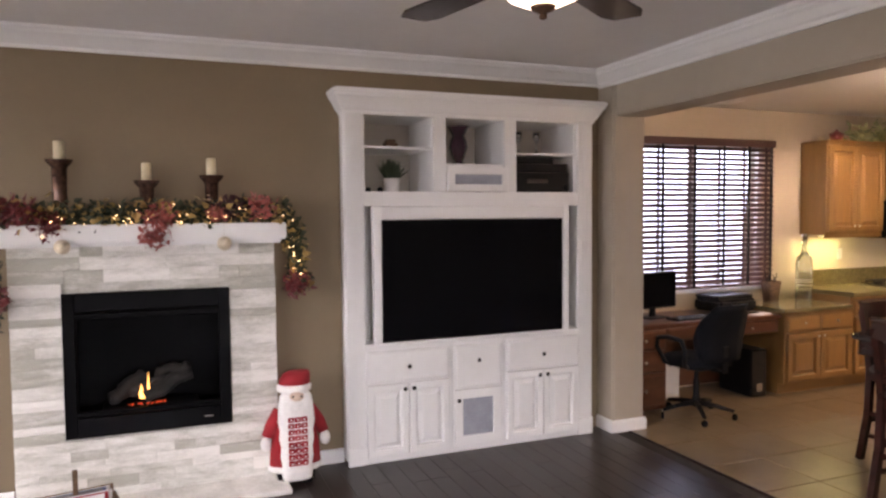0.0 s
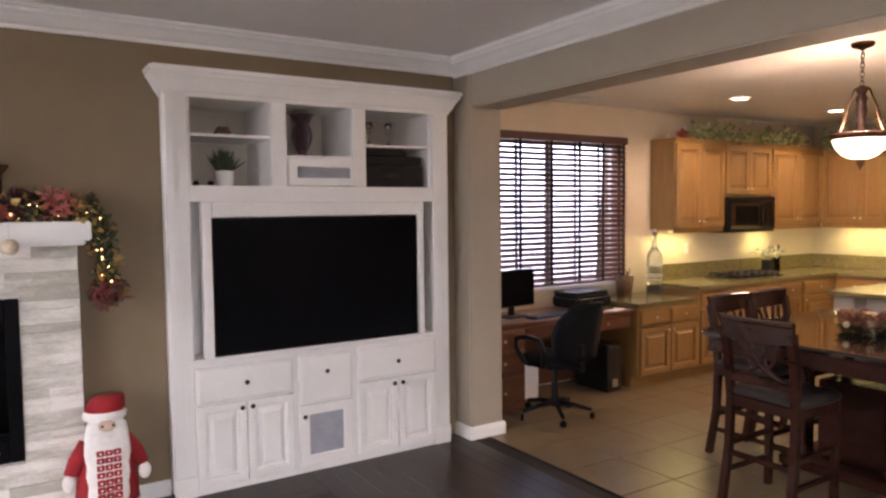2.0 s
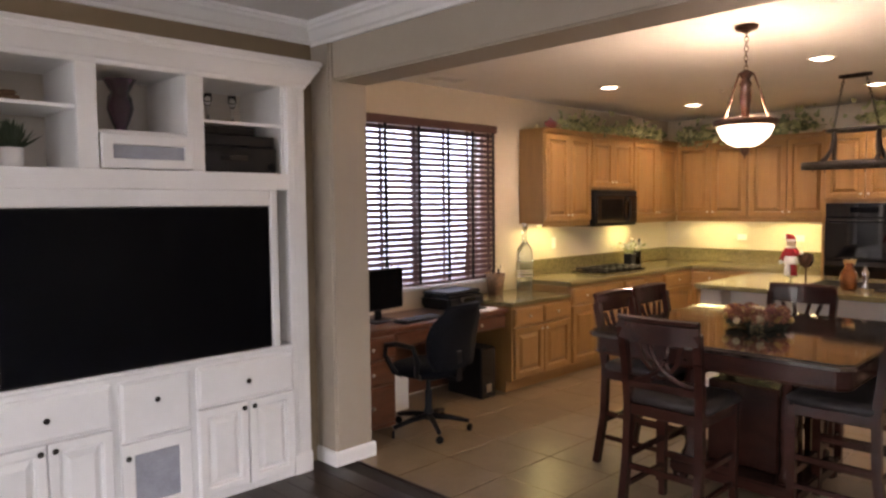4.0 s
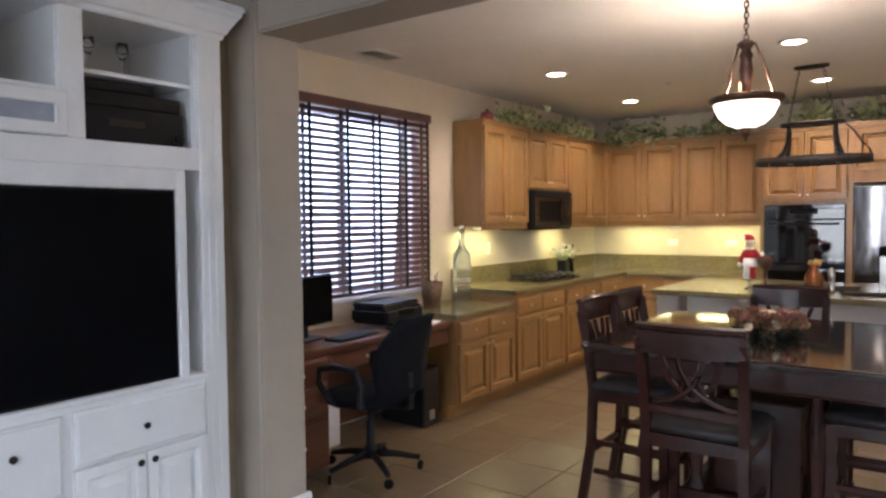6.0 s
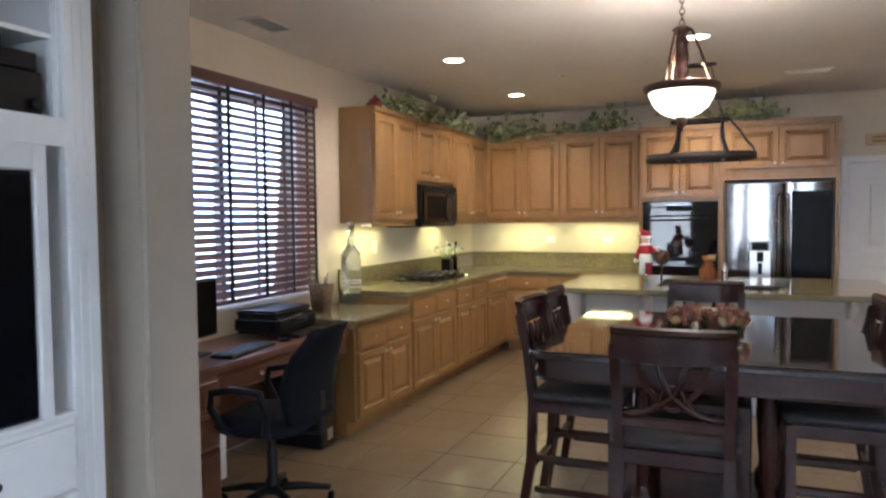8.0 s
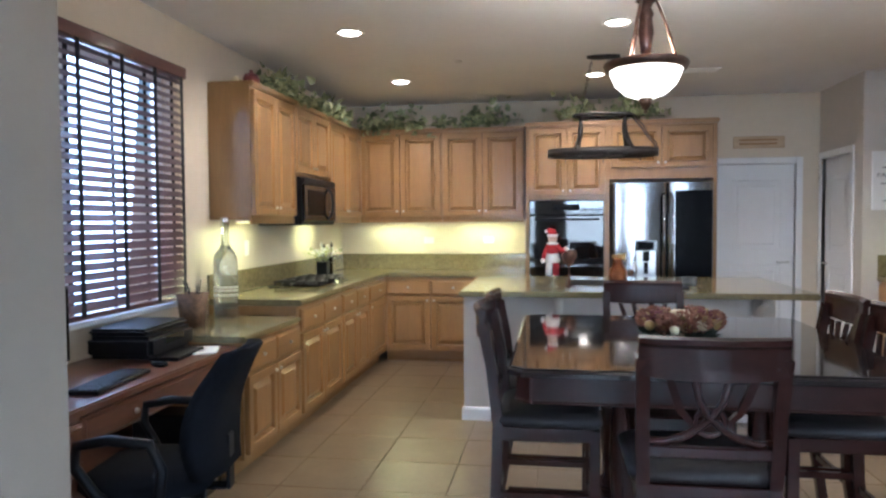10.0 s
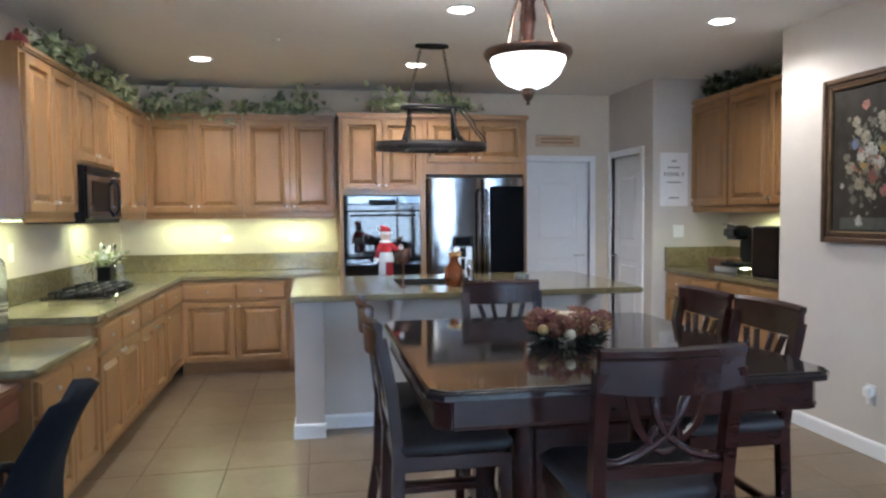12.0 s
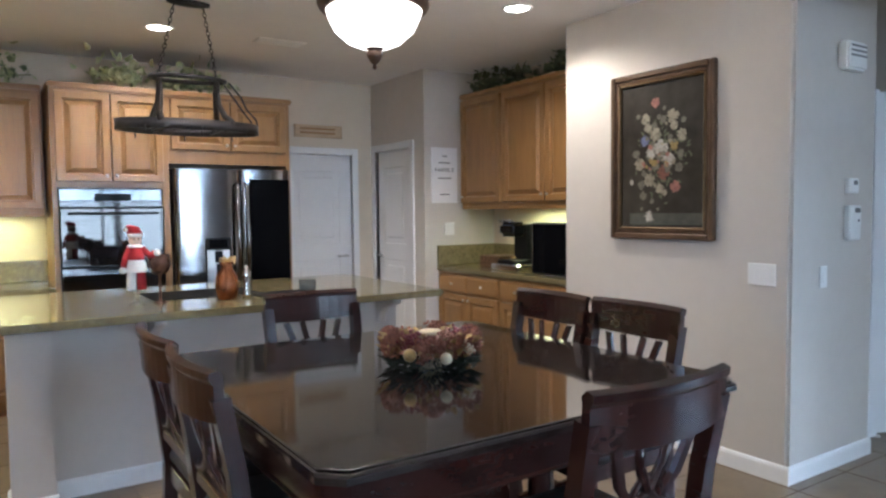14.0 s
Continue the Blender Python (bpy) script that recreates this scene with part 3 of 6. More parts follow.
# cabinet crown
prof = [(0, 2.335), (0.008, 2.335), (0.012, 2.352), (0.022, 2.362), (0.038, 2.392), (0.062, 2.432), (0.070, 2.438), (0.072, 2.458), (0.080, 2.462), (0.080, 2.482), (0, 2.482)]
cr = B()
path = [((1.22, 4.60), (-1, 0)), ((1.22, FY), (-1, -1)), ((3.085, FY), (1, -1)), ((3.085, 4.60), (1, 0))]
rs = [ring(cr, [(p[0] + o[0] * u, p[1] + o[1] * u, z) for u, z in prof]) for p, o in path]
for r, s in zip(rs, rs[1:]):
    for i in range(len(prof)):
        j = (i + 1) % len(prof)
        cr.faces.new((r[i], r[j], s[j], s[i]))
part("crown", cr, M_WHITE, mc)
part("crown_top", box((1.16, 4.40, 2.4825), (3.16, 4.60, 2.49)), M_WHITE, mc)
# grille between the cubbies
part("grille_frame", framing(1.93, 1.83, 2.385, 2.00, (0.055, 0.045, 0.048, 0.054), FY - 0.018, FY + 0.006, 0.005), M_WHITE, mc)
part("grille", box((1.985, FY - 0.004, 1.878), (2.34, FY + 0.002, 1.946)), M_MESH, mc, "grey ribbed vent grille")
# niche round the screen
part("niche_back", box((1.345, FY + 0.16, 0.80), (2.963, FY + 0.18, 1.728)), M_WHITE, mc)
for x0, x1 in ((1.405, 1.462), (2.838, 2.885)):
    part("screen_trim", box((x0, FY - 0.008, 0.80), (x1, FY + 0.05, 1.728), 0.006), M_WHITE, mc)
part("screen_trim", box((1.462, FY - 0.008, 1.638), (2.838, FY + 0.05, 1.728), 0.006), M_WHITE, mc)
part("ledge", box((1.335, FY - 0.022, 0.79), (2.965, FY + 0.16, 0.813), 0.005), M_WHITE, mc)
# fronts
for x0, x1, z0, z1 in ((1.345, 1.925, 0.545, 0.76), (1.965, 2.325, 0.452, 0.76), (2.365, 2.95, 0.545, 0.765)):
    dr = part("drawer_front", raised(B(), x0, z0, x1, z1, FY, True), M_WHITE, mc)
    knob(dr, (x0 + x1) / 2, FY - 0.018, 0.648, M_KNOB)
for x0, x1, k in ((1.345, 1.632, 1), (1.638, 1.925, -1), (2.365, 2.655, 1), (2.661, 2.95, -1)):
    dr = part("door", raised(B(), x0, 0.05, x1, 0.535, FY), M_WHITE, mc)
    knob(dr, x1 - 0.028 if k > 0 else x0 + 0.028, FY - 0.018, 0.497, M_KNOB)
sdo = part("door", framing(1.965, 0.05, 2.325, 0.442, (0.065, 0.065, 0.065, 0.065), FY - 0.02, FY), M_WHITE, mc)
part("speaker_cloth", box((2.03, FY - 0.009, 0.115), (2.26, FY - 0.003, 0.377)), M_MESH, sdo, "grey speaker cloth")
knob(sdo, 1.992, FY - 0.018, 0.372, M_KNOB)
part("face_backing", box((1.345, FY + 0.001, 0.045), (2.963, FY + 0.02, 0.79)), M_WHITE, mc)

tv = thing("television", Matrix.Translation((0, 0, 0.813)) @ WIDER, "large black flat television, switched off, in the media cabinet", "television")
part("bezel", box((1.464, FY + 0.004, 0.0), (2.836, FY + 0.05, 0.823), 0.006), M_BLACK, tv)
part("screen", box((1.474, FY + 0.001, 0.012), (2.826, FY + 0.0035, 0.813)), M_SCREEN, tv, "dark switched-off screen")


# ---- fireplace ----
fp = thing("fireplace", pose(0, 0, 0), "gas fireplace faced in whitewashed ledger stone with a white mantel", "fireplace")
cor = B()
for a, b, c, d in ((-0.69, -0.42, 0.0, 1.515), (0.48, 0.765, 0.0, 1.515), (-0.42, 0.48, 1.23, 1.515), (-0.42, 0.48, 0.0, 0.40)):
    bx(cor, (a, 4.492, c), (b, 4.60, d))
part("core", cor, M_STONE, fp)
part("mantel", box((-0.76, 4.36, 1.53), (0.825, 4.598, 1.63), 0.008, 2), M_WHITE, fp, "white painted mantel shelf")
part("mantel_moulding", box((-0.73, 4.40, 1.505), (0.80, 4.598, 1.529), 0.008, 2), M_WHITE, fp)
hearth = part("hearth", box((-0.76, 4.17, 0.0), (0.80, 4.49, 0.035), 0.006), M_STONE, fp, "low whitewashed stone hearth slab")
for a, b in (((-0.40, 4.88, 0.42), (0.46, 4.90, 1.21)), ((-0.42, 4.49, 0.40), (-0.40, 4.90, 1.23)), ((0.46, 4.49, 0.40), (0.48, 4.90, 1.23)), ((-0.40, 4.49, 0.40), (0.46, 4.90, 0.42)), ((-0.40, 4.49, 1.21), (0.46, 4.90, 1.23))):
    part("firebox_panel", box(a, b), M_METALBLK, fp)
ff = B()
for a, b, c, d, y in ((-0.43, -0.365, 0.398, 1.238, 0), (0.42, 0.485, 0.398, 1.238, 0), (-0.365, 0.42, 1.13, 1.238, 0), (-0.365, 0.42, 0.398, 0.515, 0),
                      (-0.365, 0.42, 1.085, 1.12, -0.012), (-0.365, 0.42, 0.525, 0.55, -0.008)):
    bx(ff, (a, 4.452 + y, c), (b, 4.485 + y, d), 0.004)
part("surround_frame", ff, M_METALBLK, fp, "matt black metal firebox frame")
part("badge", box((0.325, 4.449, 0.452), (0.375, 4.4515, 0.458)), M_NICKEL, fp)
for k, (p, q, r) in enumerate((((-0.15, 4.68, 0.60), (0.14, 4.64, 0.64), 0.055), ((-0.02, 4.60, 0.57), (0.26, 4.66, 0.70), 0.05), ((-0.20, 4.60, 0.57), (-0.02, 4.72, 0.70), 0.045), ((0.06, 4.70, 0.70), (0.24, 4.62, 0.74), 0.04))):
    lg = B()
    pts = [Vector(p).lerp(Vector(q), i / 6) + Vector((0, 0, 0.012 * math.sin(i * 1.7 + k))) for i in range(7)]
    tube(lg, pts, r, 9, r * 0.8)
    part("log", lg, M_LOG, fp, "", True)
part("burner", box((-0.25, 4.56, 0.42), (0.30, 4.76, 0.53), 0.01), M_METALBLK, fp)
em = B()
for i in range(22):
    ball(em, (random.uniform(-0.10, 0.12), 4.565 + random.uniform(0, 0.02), 0.535 + random.uniform(0, 0.008)), random.uniform(0.004, 0.008), 1)
part("embers", em, M_EMBER, fp, "glowing red embers")
fl = B()
for cx, h, r in ((-0.03, 0.09, 0.016), (0.01, 0.16, 0.008), (-0.018, 0.05, 0.02)):
    lathe(fl, [(r * 0.5, 0), (r, h * 0.25), (r * 0.7, h * 0.5), (r * 0.3, h * 0.8), (0, h)], 8, (cx, 4.58, 0.57))
part("flame", fl, M_FLAME, fp, "small yellow gas flame", True)


# ---- kitchen cabinets ----
def base_unit(m, w, label, doors=2, h=0.855, depth=0.60, drawers=True, material=None, group="kitchen base cabinets", side=True):
    c = thing("base_cabinet", m, label, "cabinet", group)
    part("body", box((0.001, 0.0, 0.10), (w - 0.001, depth, h - 0.002)), M_OAK, c)
    part("toe_kick", box((0.0015, 0.07, 0.0), (w - 0.0015, depth, 0.0995)), M_OAKH, c)
    zt = h - 0.025
    n = doors
    for i in range(n):
        a, b = 0.018 + (w - 0.036) * i / n + 0.004, 0.018 + (w - 0.036) * (i + 1) / n - 0.004
        ztop = zt
        if drawers:
            d = part("drawer_front", raised(B(), a, zt - 0.15, b, zt, 0.0, True), M_OAKH, c)
            knob(d, (a + b) / 2, -0.018, zt - 0.075, M_NICKEL, 0.011)
            ztop = zt - 0.165
        d = part("door", raised(B(), a, 0.125, b, ztop, 0.0), M_OAK, c)
        knob(d, (b - 0.03) if (i % 2 == 0 and n > 1) else (a + 0.03), -0.018, ztop - 0.04, M_NICKEL, 0.011)
    return c


def wall_unit(m, w, z0, z1, label, doors=2, depth=0.33, crown=True, group="kitchen wall cabinets"):
    c = thing("wall_cabinet", m, label, "cabinet", group)
    part("body", box((0.001, 0.0, z0), (w - 0.001, depth, z1)), M_OAK, c)
    for i in range(doors):
        a, b = 0.012 + (w - 0.024) * i / doors + 0.003, 0.012 + (w - 0.024) * (i + 1) / doors - 0.003
        d = part("door", raised(B(), a, z0 + 0.03, b, z1 - 0.055, 0.0), M_OAK, c)
        knob(d, (b - 0.03) if (i % 2 == 0 and doors > 1) else (a + 0.03), -0.018, z0 + 0.085, M_NICKEL, 0.011)
    if crown:
        part("crown", box((0.0, -0.03, z1 - 0.035), (w, depth, z1 + 0.005), 0.01, 2), M_OAKH, c)
        part("light_rail", box((0.002, -0.004, z0 - 0.03), (w - 0.002, 0.014, z0 - 0.0005), 0.003), M_OAKH, c)
    return c


FB = 4.70   # front of the window-wall base cabinets
base_unit(pose(5.30, FB, 0), 0.85, "low honey maple desk-end cabinet with two doors", 2, 0.755, YK - FB)
for x0, x1, n in ((6.151, 7.08, 2), (7.081, 7.90, 2), (7.901, 8.59, 1)):
    base_unit(pose(x0, FB, 0), x1 - x0, "honey maple base cabinet with drawers over doors", n, 0.855, YK - FB)
FX = 8.59
for y0, y1, n in ((4.70, 3.75, 2), (3.749, 3.284, 1)):
    base_unit(pose(FX, y0, 0, 0, 0, -90), y0 - y1, "honey maple base cabinet with drawers over doors", n, 0.855, XF - FX)
# worktops
wt = thing("worktop", pose(0, 0, 0.857), "olive brown polished quartz worktop in an L", "worktop")
bmw = B()
bx(bmw, (6.125, FB - 0.035, 0), (XF - 0.002, YK - 0.002, 0.04), 0.008, 2)
part("slab", bmw, M_GRANITE, wt)
part("slab", box((FX - 0.035, 3.284, 0.0005), (XF - 0.002, FB - 0.036, 0.0395), 0.008, 2), M_GRANITE, wt)
part("backsplash", box((6.125, YK - 0.022, 0.0405), (XF - 0.024, YK - 0.002, 0.205), 0.004), M_GRANITE, wt)
part("backsplash", box((XF - 0.022, 3.284, 0.0405), (XF - 0.002, YK - 0.003, 0.205), 0.004), M_GRANITE, wt)
wt2 = thing("desk_end_worktop", pose(0, 0, 0.757), "olive brown quartz top on the low desk-end cabinet", "worktop")
part("slab", box((5.27, FB - 0.035, 0), (6.123, YK - 0.002, 0.035), 0.008, 2), M_GRANITE, wt2)
part("riser", box((6.126, FB + 0.0, 0.037), (6.149, YK - 0.01, 0.099)), M_OAKH, wt2)

UF = 5.03
wall_unit(pose(6.18, UF, 0), 0.795, 1.434, 2.365, "honey maple wall cabinet with two raised-panel doors", 2, YK - UF)
wall_unit(pose(6.976, UF, 0), 0.835, 1.775, 2.365, "short honey maple cabinet over the microwave", 2, YK - UF)
wall_unit(pose(7.812, UF, 0), 1.055, 1.434, 2.365, "honey maple corner wall cabinet with two doors", 2, YK - UF)
UX = 8.87
wall_unit(pose(UX, 5.025, 0, 0, 0, -90), 0.875, 1.434, 2.365, "honey maple wall cabinet with two raised-panel doors", 2, XF - UX)
wall_unit(pose(UX, 4.149, 0, 0, 0, -90), 0.842, 1.434, 2.365, "honey maple wall cabinet with two raised-panel doors", 2, XF - UX)

# tall unit with double oven and fridge bay
LOWER = Matrix.Diagonal((0.99, 1, 0.98, 1))
tu = thing("tall_cabinet", pose(FX, 3.282, 0, 0, 0, -90) @ LOWER, "tall honey maple housing for double oven and fridge", "cabinet")
D = XF - FX
for a, b, c, d in ((0.0, 0.035, 0.0, 2.39), (0.755, 0.81, 0.0, 2.39), (1.763, 1.798, 0.0, 2.39)):
    part("panel", box((a, 0.0, c), (b, D, d), 0.002), M_OAK, tu)
part("body", box((0.035, 0.0, 1.645), (0.755, D, 2.39)), M_OAK, tu)
part("body", box((0.035, 0.0, 0.10), (0.755, D, 0.70)), M_OAK, tu)
part("body", box((0.81, 0.0, 1.84), (1.763, D, 2.39)), M_OAK, tu)
part("crown", box((-0.015, -0.035, 2.365), (1.813, D, 2.41), 0.01, 2), M_OAKH, tu)
for a, b, z0, z1, k in ((0.03, 0.393, 1.69, 2.345, 1), (0.40, 0.763, 1.69, 2.345, -1), (0.825, 1.284, 1.95, 2.345, 1), (1.291, 1.755, 1.95, 2.345, -1)):
    d = part("door", raised(B(), a, z0, b, z1, 0.0), M_OAK, tu)
    knob(d, b - 0.03 if k > 0 else a + 0.03, -0.018, z0 + 0.045, M_NICKEL, 0.011)
d = part("drawer_front", raised(B(), 0.03, 0.13, 0.763, 0.68, 0.0), M_OAK, tu)

ov = thing("double_oven", pose(FX, 3.282, 0, 0, 0, -90) @ LOWER, "black glass built-in double oven", "oven")
part("body", box((0.036, -0.012, 0.702), (0.754, 0.50, 1.64), 0.004), M_BLACK, ov)
part("control_panel", box((0.04, -0.030, 1.50), (0.75, -0.0125, 1.635), 0.004), M_GLOSSBLK, ov)
dt = part("oven_door", box((0.04, -0.045, 1.06), (0.75, -0.0125, 1.492), 0.006), M_GLOSSBLK, ov, "mirror-dark oven glass")
hb = B()
tube(hb, [(0.09, -0.075, 1.452), (0.70, -0.075, 1.452)], 0.011, 10)
for x in (0.12, 0.67):
    tube(hb, [(x, -0.045, 1.452), (x, -0.075, 1.452)], 0.008, 8)
part("handle", hb, M_BLACK, dt, "", True)
db = part("oven_door", box((0.04, -0.045, 0.71), (0.75, -0.0125, 1.05), 0.006), M_GLOSSBLK, ov, "mirror-dark oven glass")
part("display", box((0.27, -0.0315, 1.545), (0.52, -0.0305, 1.60)), M_SCREEN, ov)

fr = thing("refrigerator", pose(FX, 2.478, 0, 0, 0, -90) @ Matrix.Diagonal((1, 1, 0.98, 1)), "black stainless french door refrigerator with dispenser and dark glass panel", "refrigerator")
W = 0.925
part("body", box((0.01, -0.04, 0.02), (W - 0.01, 0.58, 1.80), 0.006), M_METALBLK, fr)


def bowed(x0, x1, z0, z1, bow=0.016, n=28):
    """A door whose front swells outwards, with rounded upright edges."""
    bm, sec = B(), [(x1, -0.042), (x0, -0.042)]
    for k in range(n + 1):
        u = k / n
        e = min(1.0, min(u, 1 - u) / 0.035)
        sec.append((x0 + (x1 - x0) * u, -0.118 - 0.012 * math.sqrt(max(0.0, e * (2 - e))) - bow * (1 - (2 * u - 1) ** 2)))
    skin(bm, [ring(bm, [(x, y, z) for x, y in sec]) for z in (z0, z0 + 0.004, z0 + 0.012, z1 - 0.012, z1 - 0.004, z1)])
    return bm


SPLIT = 0.51
ld = part("door", bowed(0.008, SPLIT - 0.003, 0.62, 1.80), M_STEEL, fr)
rd = part("door", bowed(SPLIT + 0.003, W - 0.008, 0.62, 1.80), M_STEEL, fr)
part("glass_panel", box((SPLIT + 0.065, -0.150, 0.72), (W - 0.02, -0.125, 1.72), 0.002), M_SCREEN, rd, "dark glass door panel")
part("dispenser", framing(0.215, 0.83, 0.415, 1.25, (0.012, 0.012, 0.012, 0.10), -0.156, -0.125), M_GLOSSBLK, ld, "black water dispenser surround")
part("dispenser_panel", box((0.245, -0.1575, 1.165), (0.385, -0.1562, 1.235), 0.0005), M_SCREEN, ld)
part("dispenser_niche", box((0.228, -0.1495, 0.843), (0.402, -0.1475, 1.149), 0.0005), M_NICKEL, ld)
part("dispenser_spout", box((0.285, -0.168, 1.05), (0.345, -0.150, 1.145), 0.006), M_BLACK, ld)
part("dispenser_paddle", box((0.295, -0.158, 0.93), (0.335, -0.150, 1.04), 0.004), M_BLACK, ld)
for d, x in ((ld, SPLIT - 0.04), (rd, SPLIT + 0.036)):
    h = B()
    tube(h, [(x, -0.13, 0.80), (x, -0.185, 0.83), (x, -0.19, 1.25), (x, -0.185, 1.66), (x, -0.13, 1.69)], 0.014, 10)
    part("handle", h, M_STEEL, d, "", True)
for z0, z1 in ((0.34, 0.612), (0.05, 0.332)):
    d = part("freezer_drawer", box((0.008, -0.13, z0), (W - 0.008, -0.042, z1), 0.014, 3), M_STEEL, fr)
    h = B()
    tube(h, [(0.1, -0.13, z1 - 0.06), (0.12, -0.185, z1 - 0.06), (W - 0.12, -0.185, z1 - 0.06), (W - 0.1, -0.13, z1 - 0.06)], 0.013, 10)
    part("handle", h, M_STEEL, d, "", True)

mw = thing("microwave", Matrix.Translation((6.98, UF - 0.06, 1.388)) @ Matrix.Diagonal((1.09, 1, 0.95, 1)), "black over-range microwave with a curved handle", "microwave")
part("body", box((0.0, 0.0, 0.0), (0.757, 0.38, 0.406), 0.008), M_BLACK, mw)
d = part("door", box((0.012, -0.022, 0.035), (0.565, -0.0005, 0.345), 0.006), M_GLOSSBLK, mw)
part("window", box((0.09, -0.0245, 0.085), (0.46, -0.0225, 0.30), 0.001), M_SCREEN, d)
part("control_panel", box((0.575, -0.020, 0.035), (0.745, -0.0005, 0.345), 0.005), M_GLOSSBLK, mw)
part("vent_strip", box((0.012, -0.018, 0.352), (0.745, -0.0005, 0.398), 0.004), M_BLACK, mw)
h = B()
tube(h, [(0.545, -0.02, 0.05), (0.550, -0.055, 0.10), (0.552, -0.062, 0.19), (0.550, -0.055, 0.28), (0.545, -0.02, 0.335)], 0.011, 9)
part("handle", h, M_BLACK, d, "", True)

ck = thing("cooktop", pose(6.98, 4.83, 0.8975), "black gas cooktop with cast iron grates", "cooktop")
part("glass", box((0, 0, 0), (0.80, 0.43, 0.012), 0.005), M_GLOSSBLK, ck)
for gx in (0.14, 0.40, 0.66):
    g = B()
    for u in (-0.11, 0.0, 0.11):
        tube(g, [(gx + u, 0.04, 0.040), (gx + u, 0.39, 0.040)], 0.007, 6)
        for v in (0.05, 0.38):
            tube(g, [(gx + u, v, 0.012), (gx + u, v, 0.040)], 0.006, 6)
    for v in (0.05, 0.13, 0.215, 0.30, 0.38):
        tube(g, [(gx - 0.115, v, 0.040), (gx + 0.115, v, 0.040)], 0.007, 6)
    part("grate", g, M_IRON, ck)
    for v in (0.11, 0.32):
        bn = B()
        lathe(bn, [(0.045, 0.012), (0.045, 0.020), (0.030, 0.022), (0.030, 0.030), (0, 0.031)], 16, (gx, v, 0))
        part("burner", bn, M_IRON, ck, "", True)

# ---- island ----
isl = thing("kitchen_island", pose(0, 0, 0), "greige plastered island with an overhanging quartz top", "kitchen island")
part("end_pier", box((6.615, 3.46, 0), (6.83, 3.645, 0.883), 0.01, 2), M_GREIGE, isl)
part("knee_wall", box((6.80, 1.50, 0), (6.95, 3.459, 0.883), 0.006), M_GREIGE, isl)
part("body", box((6.9505, 1.50, 0.10), (7.84, 3.62, 0.883)), M_OAK, isl)
part("toe_kick", box((6.951, 1.52, 0.0), (7.77, 3.60, 0.0995)), M_OAKH, isl)
part("countertop", box((6.54, 1.30, 0.8835), (7.93, 3.67, 0.925), 0.010, 2), M_GRANITE, isl, "olive brown polished quartz top")
for y in (2.98, 1.62):
    cb = B()
    pr = [(6.80, 0.883), (6.58, 0.883), (6.58, 0.858), (6.63, 0.84), (6.71, 0.815), (6.765, 0.765), (6.785, 0.725), (6.80, 0.715)]
    rr = [ring(cb, [(x, yy, z) for x, z in pr]) for yy in (y - 0.03, y + 0.03)]
    skin(cb, rr)
    part("corbel", cb, M_GREIGE, isl)
sk = thing("sink", pose(0, 0, 0.9253), "dark undermount sink let into the island top", "sink")
part("basin", box((7.05, 2.30, 0.0), (7.50, 2.92, 0.004), 0.001), M_METALBLK, sk)

# ---- coffee nook ----
NF = 0.245
base_unit(pose(8.20, NF, 0, 0, 0, 180), 0.895, "honey maple coffee bar cabinet with drawers over doors", 2, 0.875, NF + 0.38, group="coffee bar cabinets")
base_unit(pose(7.304, NF, 0, 0, 0, 180), 0.822, "honey maple coffee bar cabinet with drawers over doors", 2, 0.875, NF + 0.38, group="coffee bar cabinets")
w3 = thing("coffee_bar_worktop", pose(0, 0, 0.8765), "olive brown quartz coffee bar top with backsplash", "worktop")
part("slab", box((6.482, -0.378, 0), (8.198, NF + 0.035, 0.04), 0.008, 2), M_GRANITE, w3)
part("backsplash", box((6.482, -0.378, 0.0405), (8.198, -0.358, 0.225), 0.004), M_GRANITE, w3)
part("backsplash", box((8.178, -0.357, 0.0405), (8.198, NF + 0.03, 0.225), 0.004), M_GRANITE, w3)
wall_unit(pose(8.198, -0.01, 0, 0, 0, 180), 0.60, 1.455, 2.46, "honey maple wall cabinet over the coffee bar", 1, 0.37, group="coffee bar wall cabinets")
wall_unit(pose(7.597, -0.01, 0, 0, 0, 180), 1.115, 1.455, 2.46, "honey maple wall cabinet over the coffee bar", 2, 0.37, group="coffee bar wall cabinets")


# ---- dining set ----
TZ = 0.897
tb = thing("dining_table", pose(4.875, 2.475, 0), "dark espresso square pub table with glossy clipped-corner top", "dining table")
HX, HY, CC = 0.73, 0.70, 0.05


def octa(hx, hy, c):
    return [(-hx + c, -hy), (hx - c, -hy), (hx, -hy + c), (hx, hy - c), (hx - c, hy), (-hx + c, hy), (-hx, hy - c), (-hx, -hy + c)]


t = B()
skin(t, [ring(t, [(x, y, z) for x, y in octa(HX - i, HY - i, CC)]) for i, z in ((0.012, TZ - 0.036), (0.0, TZ - 0.030), (0.0, TZ - 0.014), (0.004, TZ - 0.008), (0.014, TZ - 0.0045))])
for f in t.faces:
    f.smooth = False
part("tabletop", t, M_TABLE, tb)
g = B()
skin(g, [ring(g, [(x, y, z) for x, y in octa(HX - i, HY - i, CC)]) for i, z in ((0.012, TZ - 0.004), (0.010, TZ - 0.002), (0.014, TZ))])
for f in g.faces:
    f.smooth = False
part("glass_top", g, M_TABLEGL, tb, "protective glossy glass sheet")
ap = octa(HX - 0.03, HY - 0.03, CC)
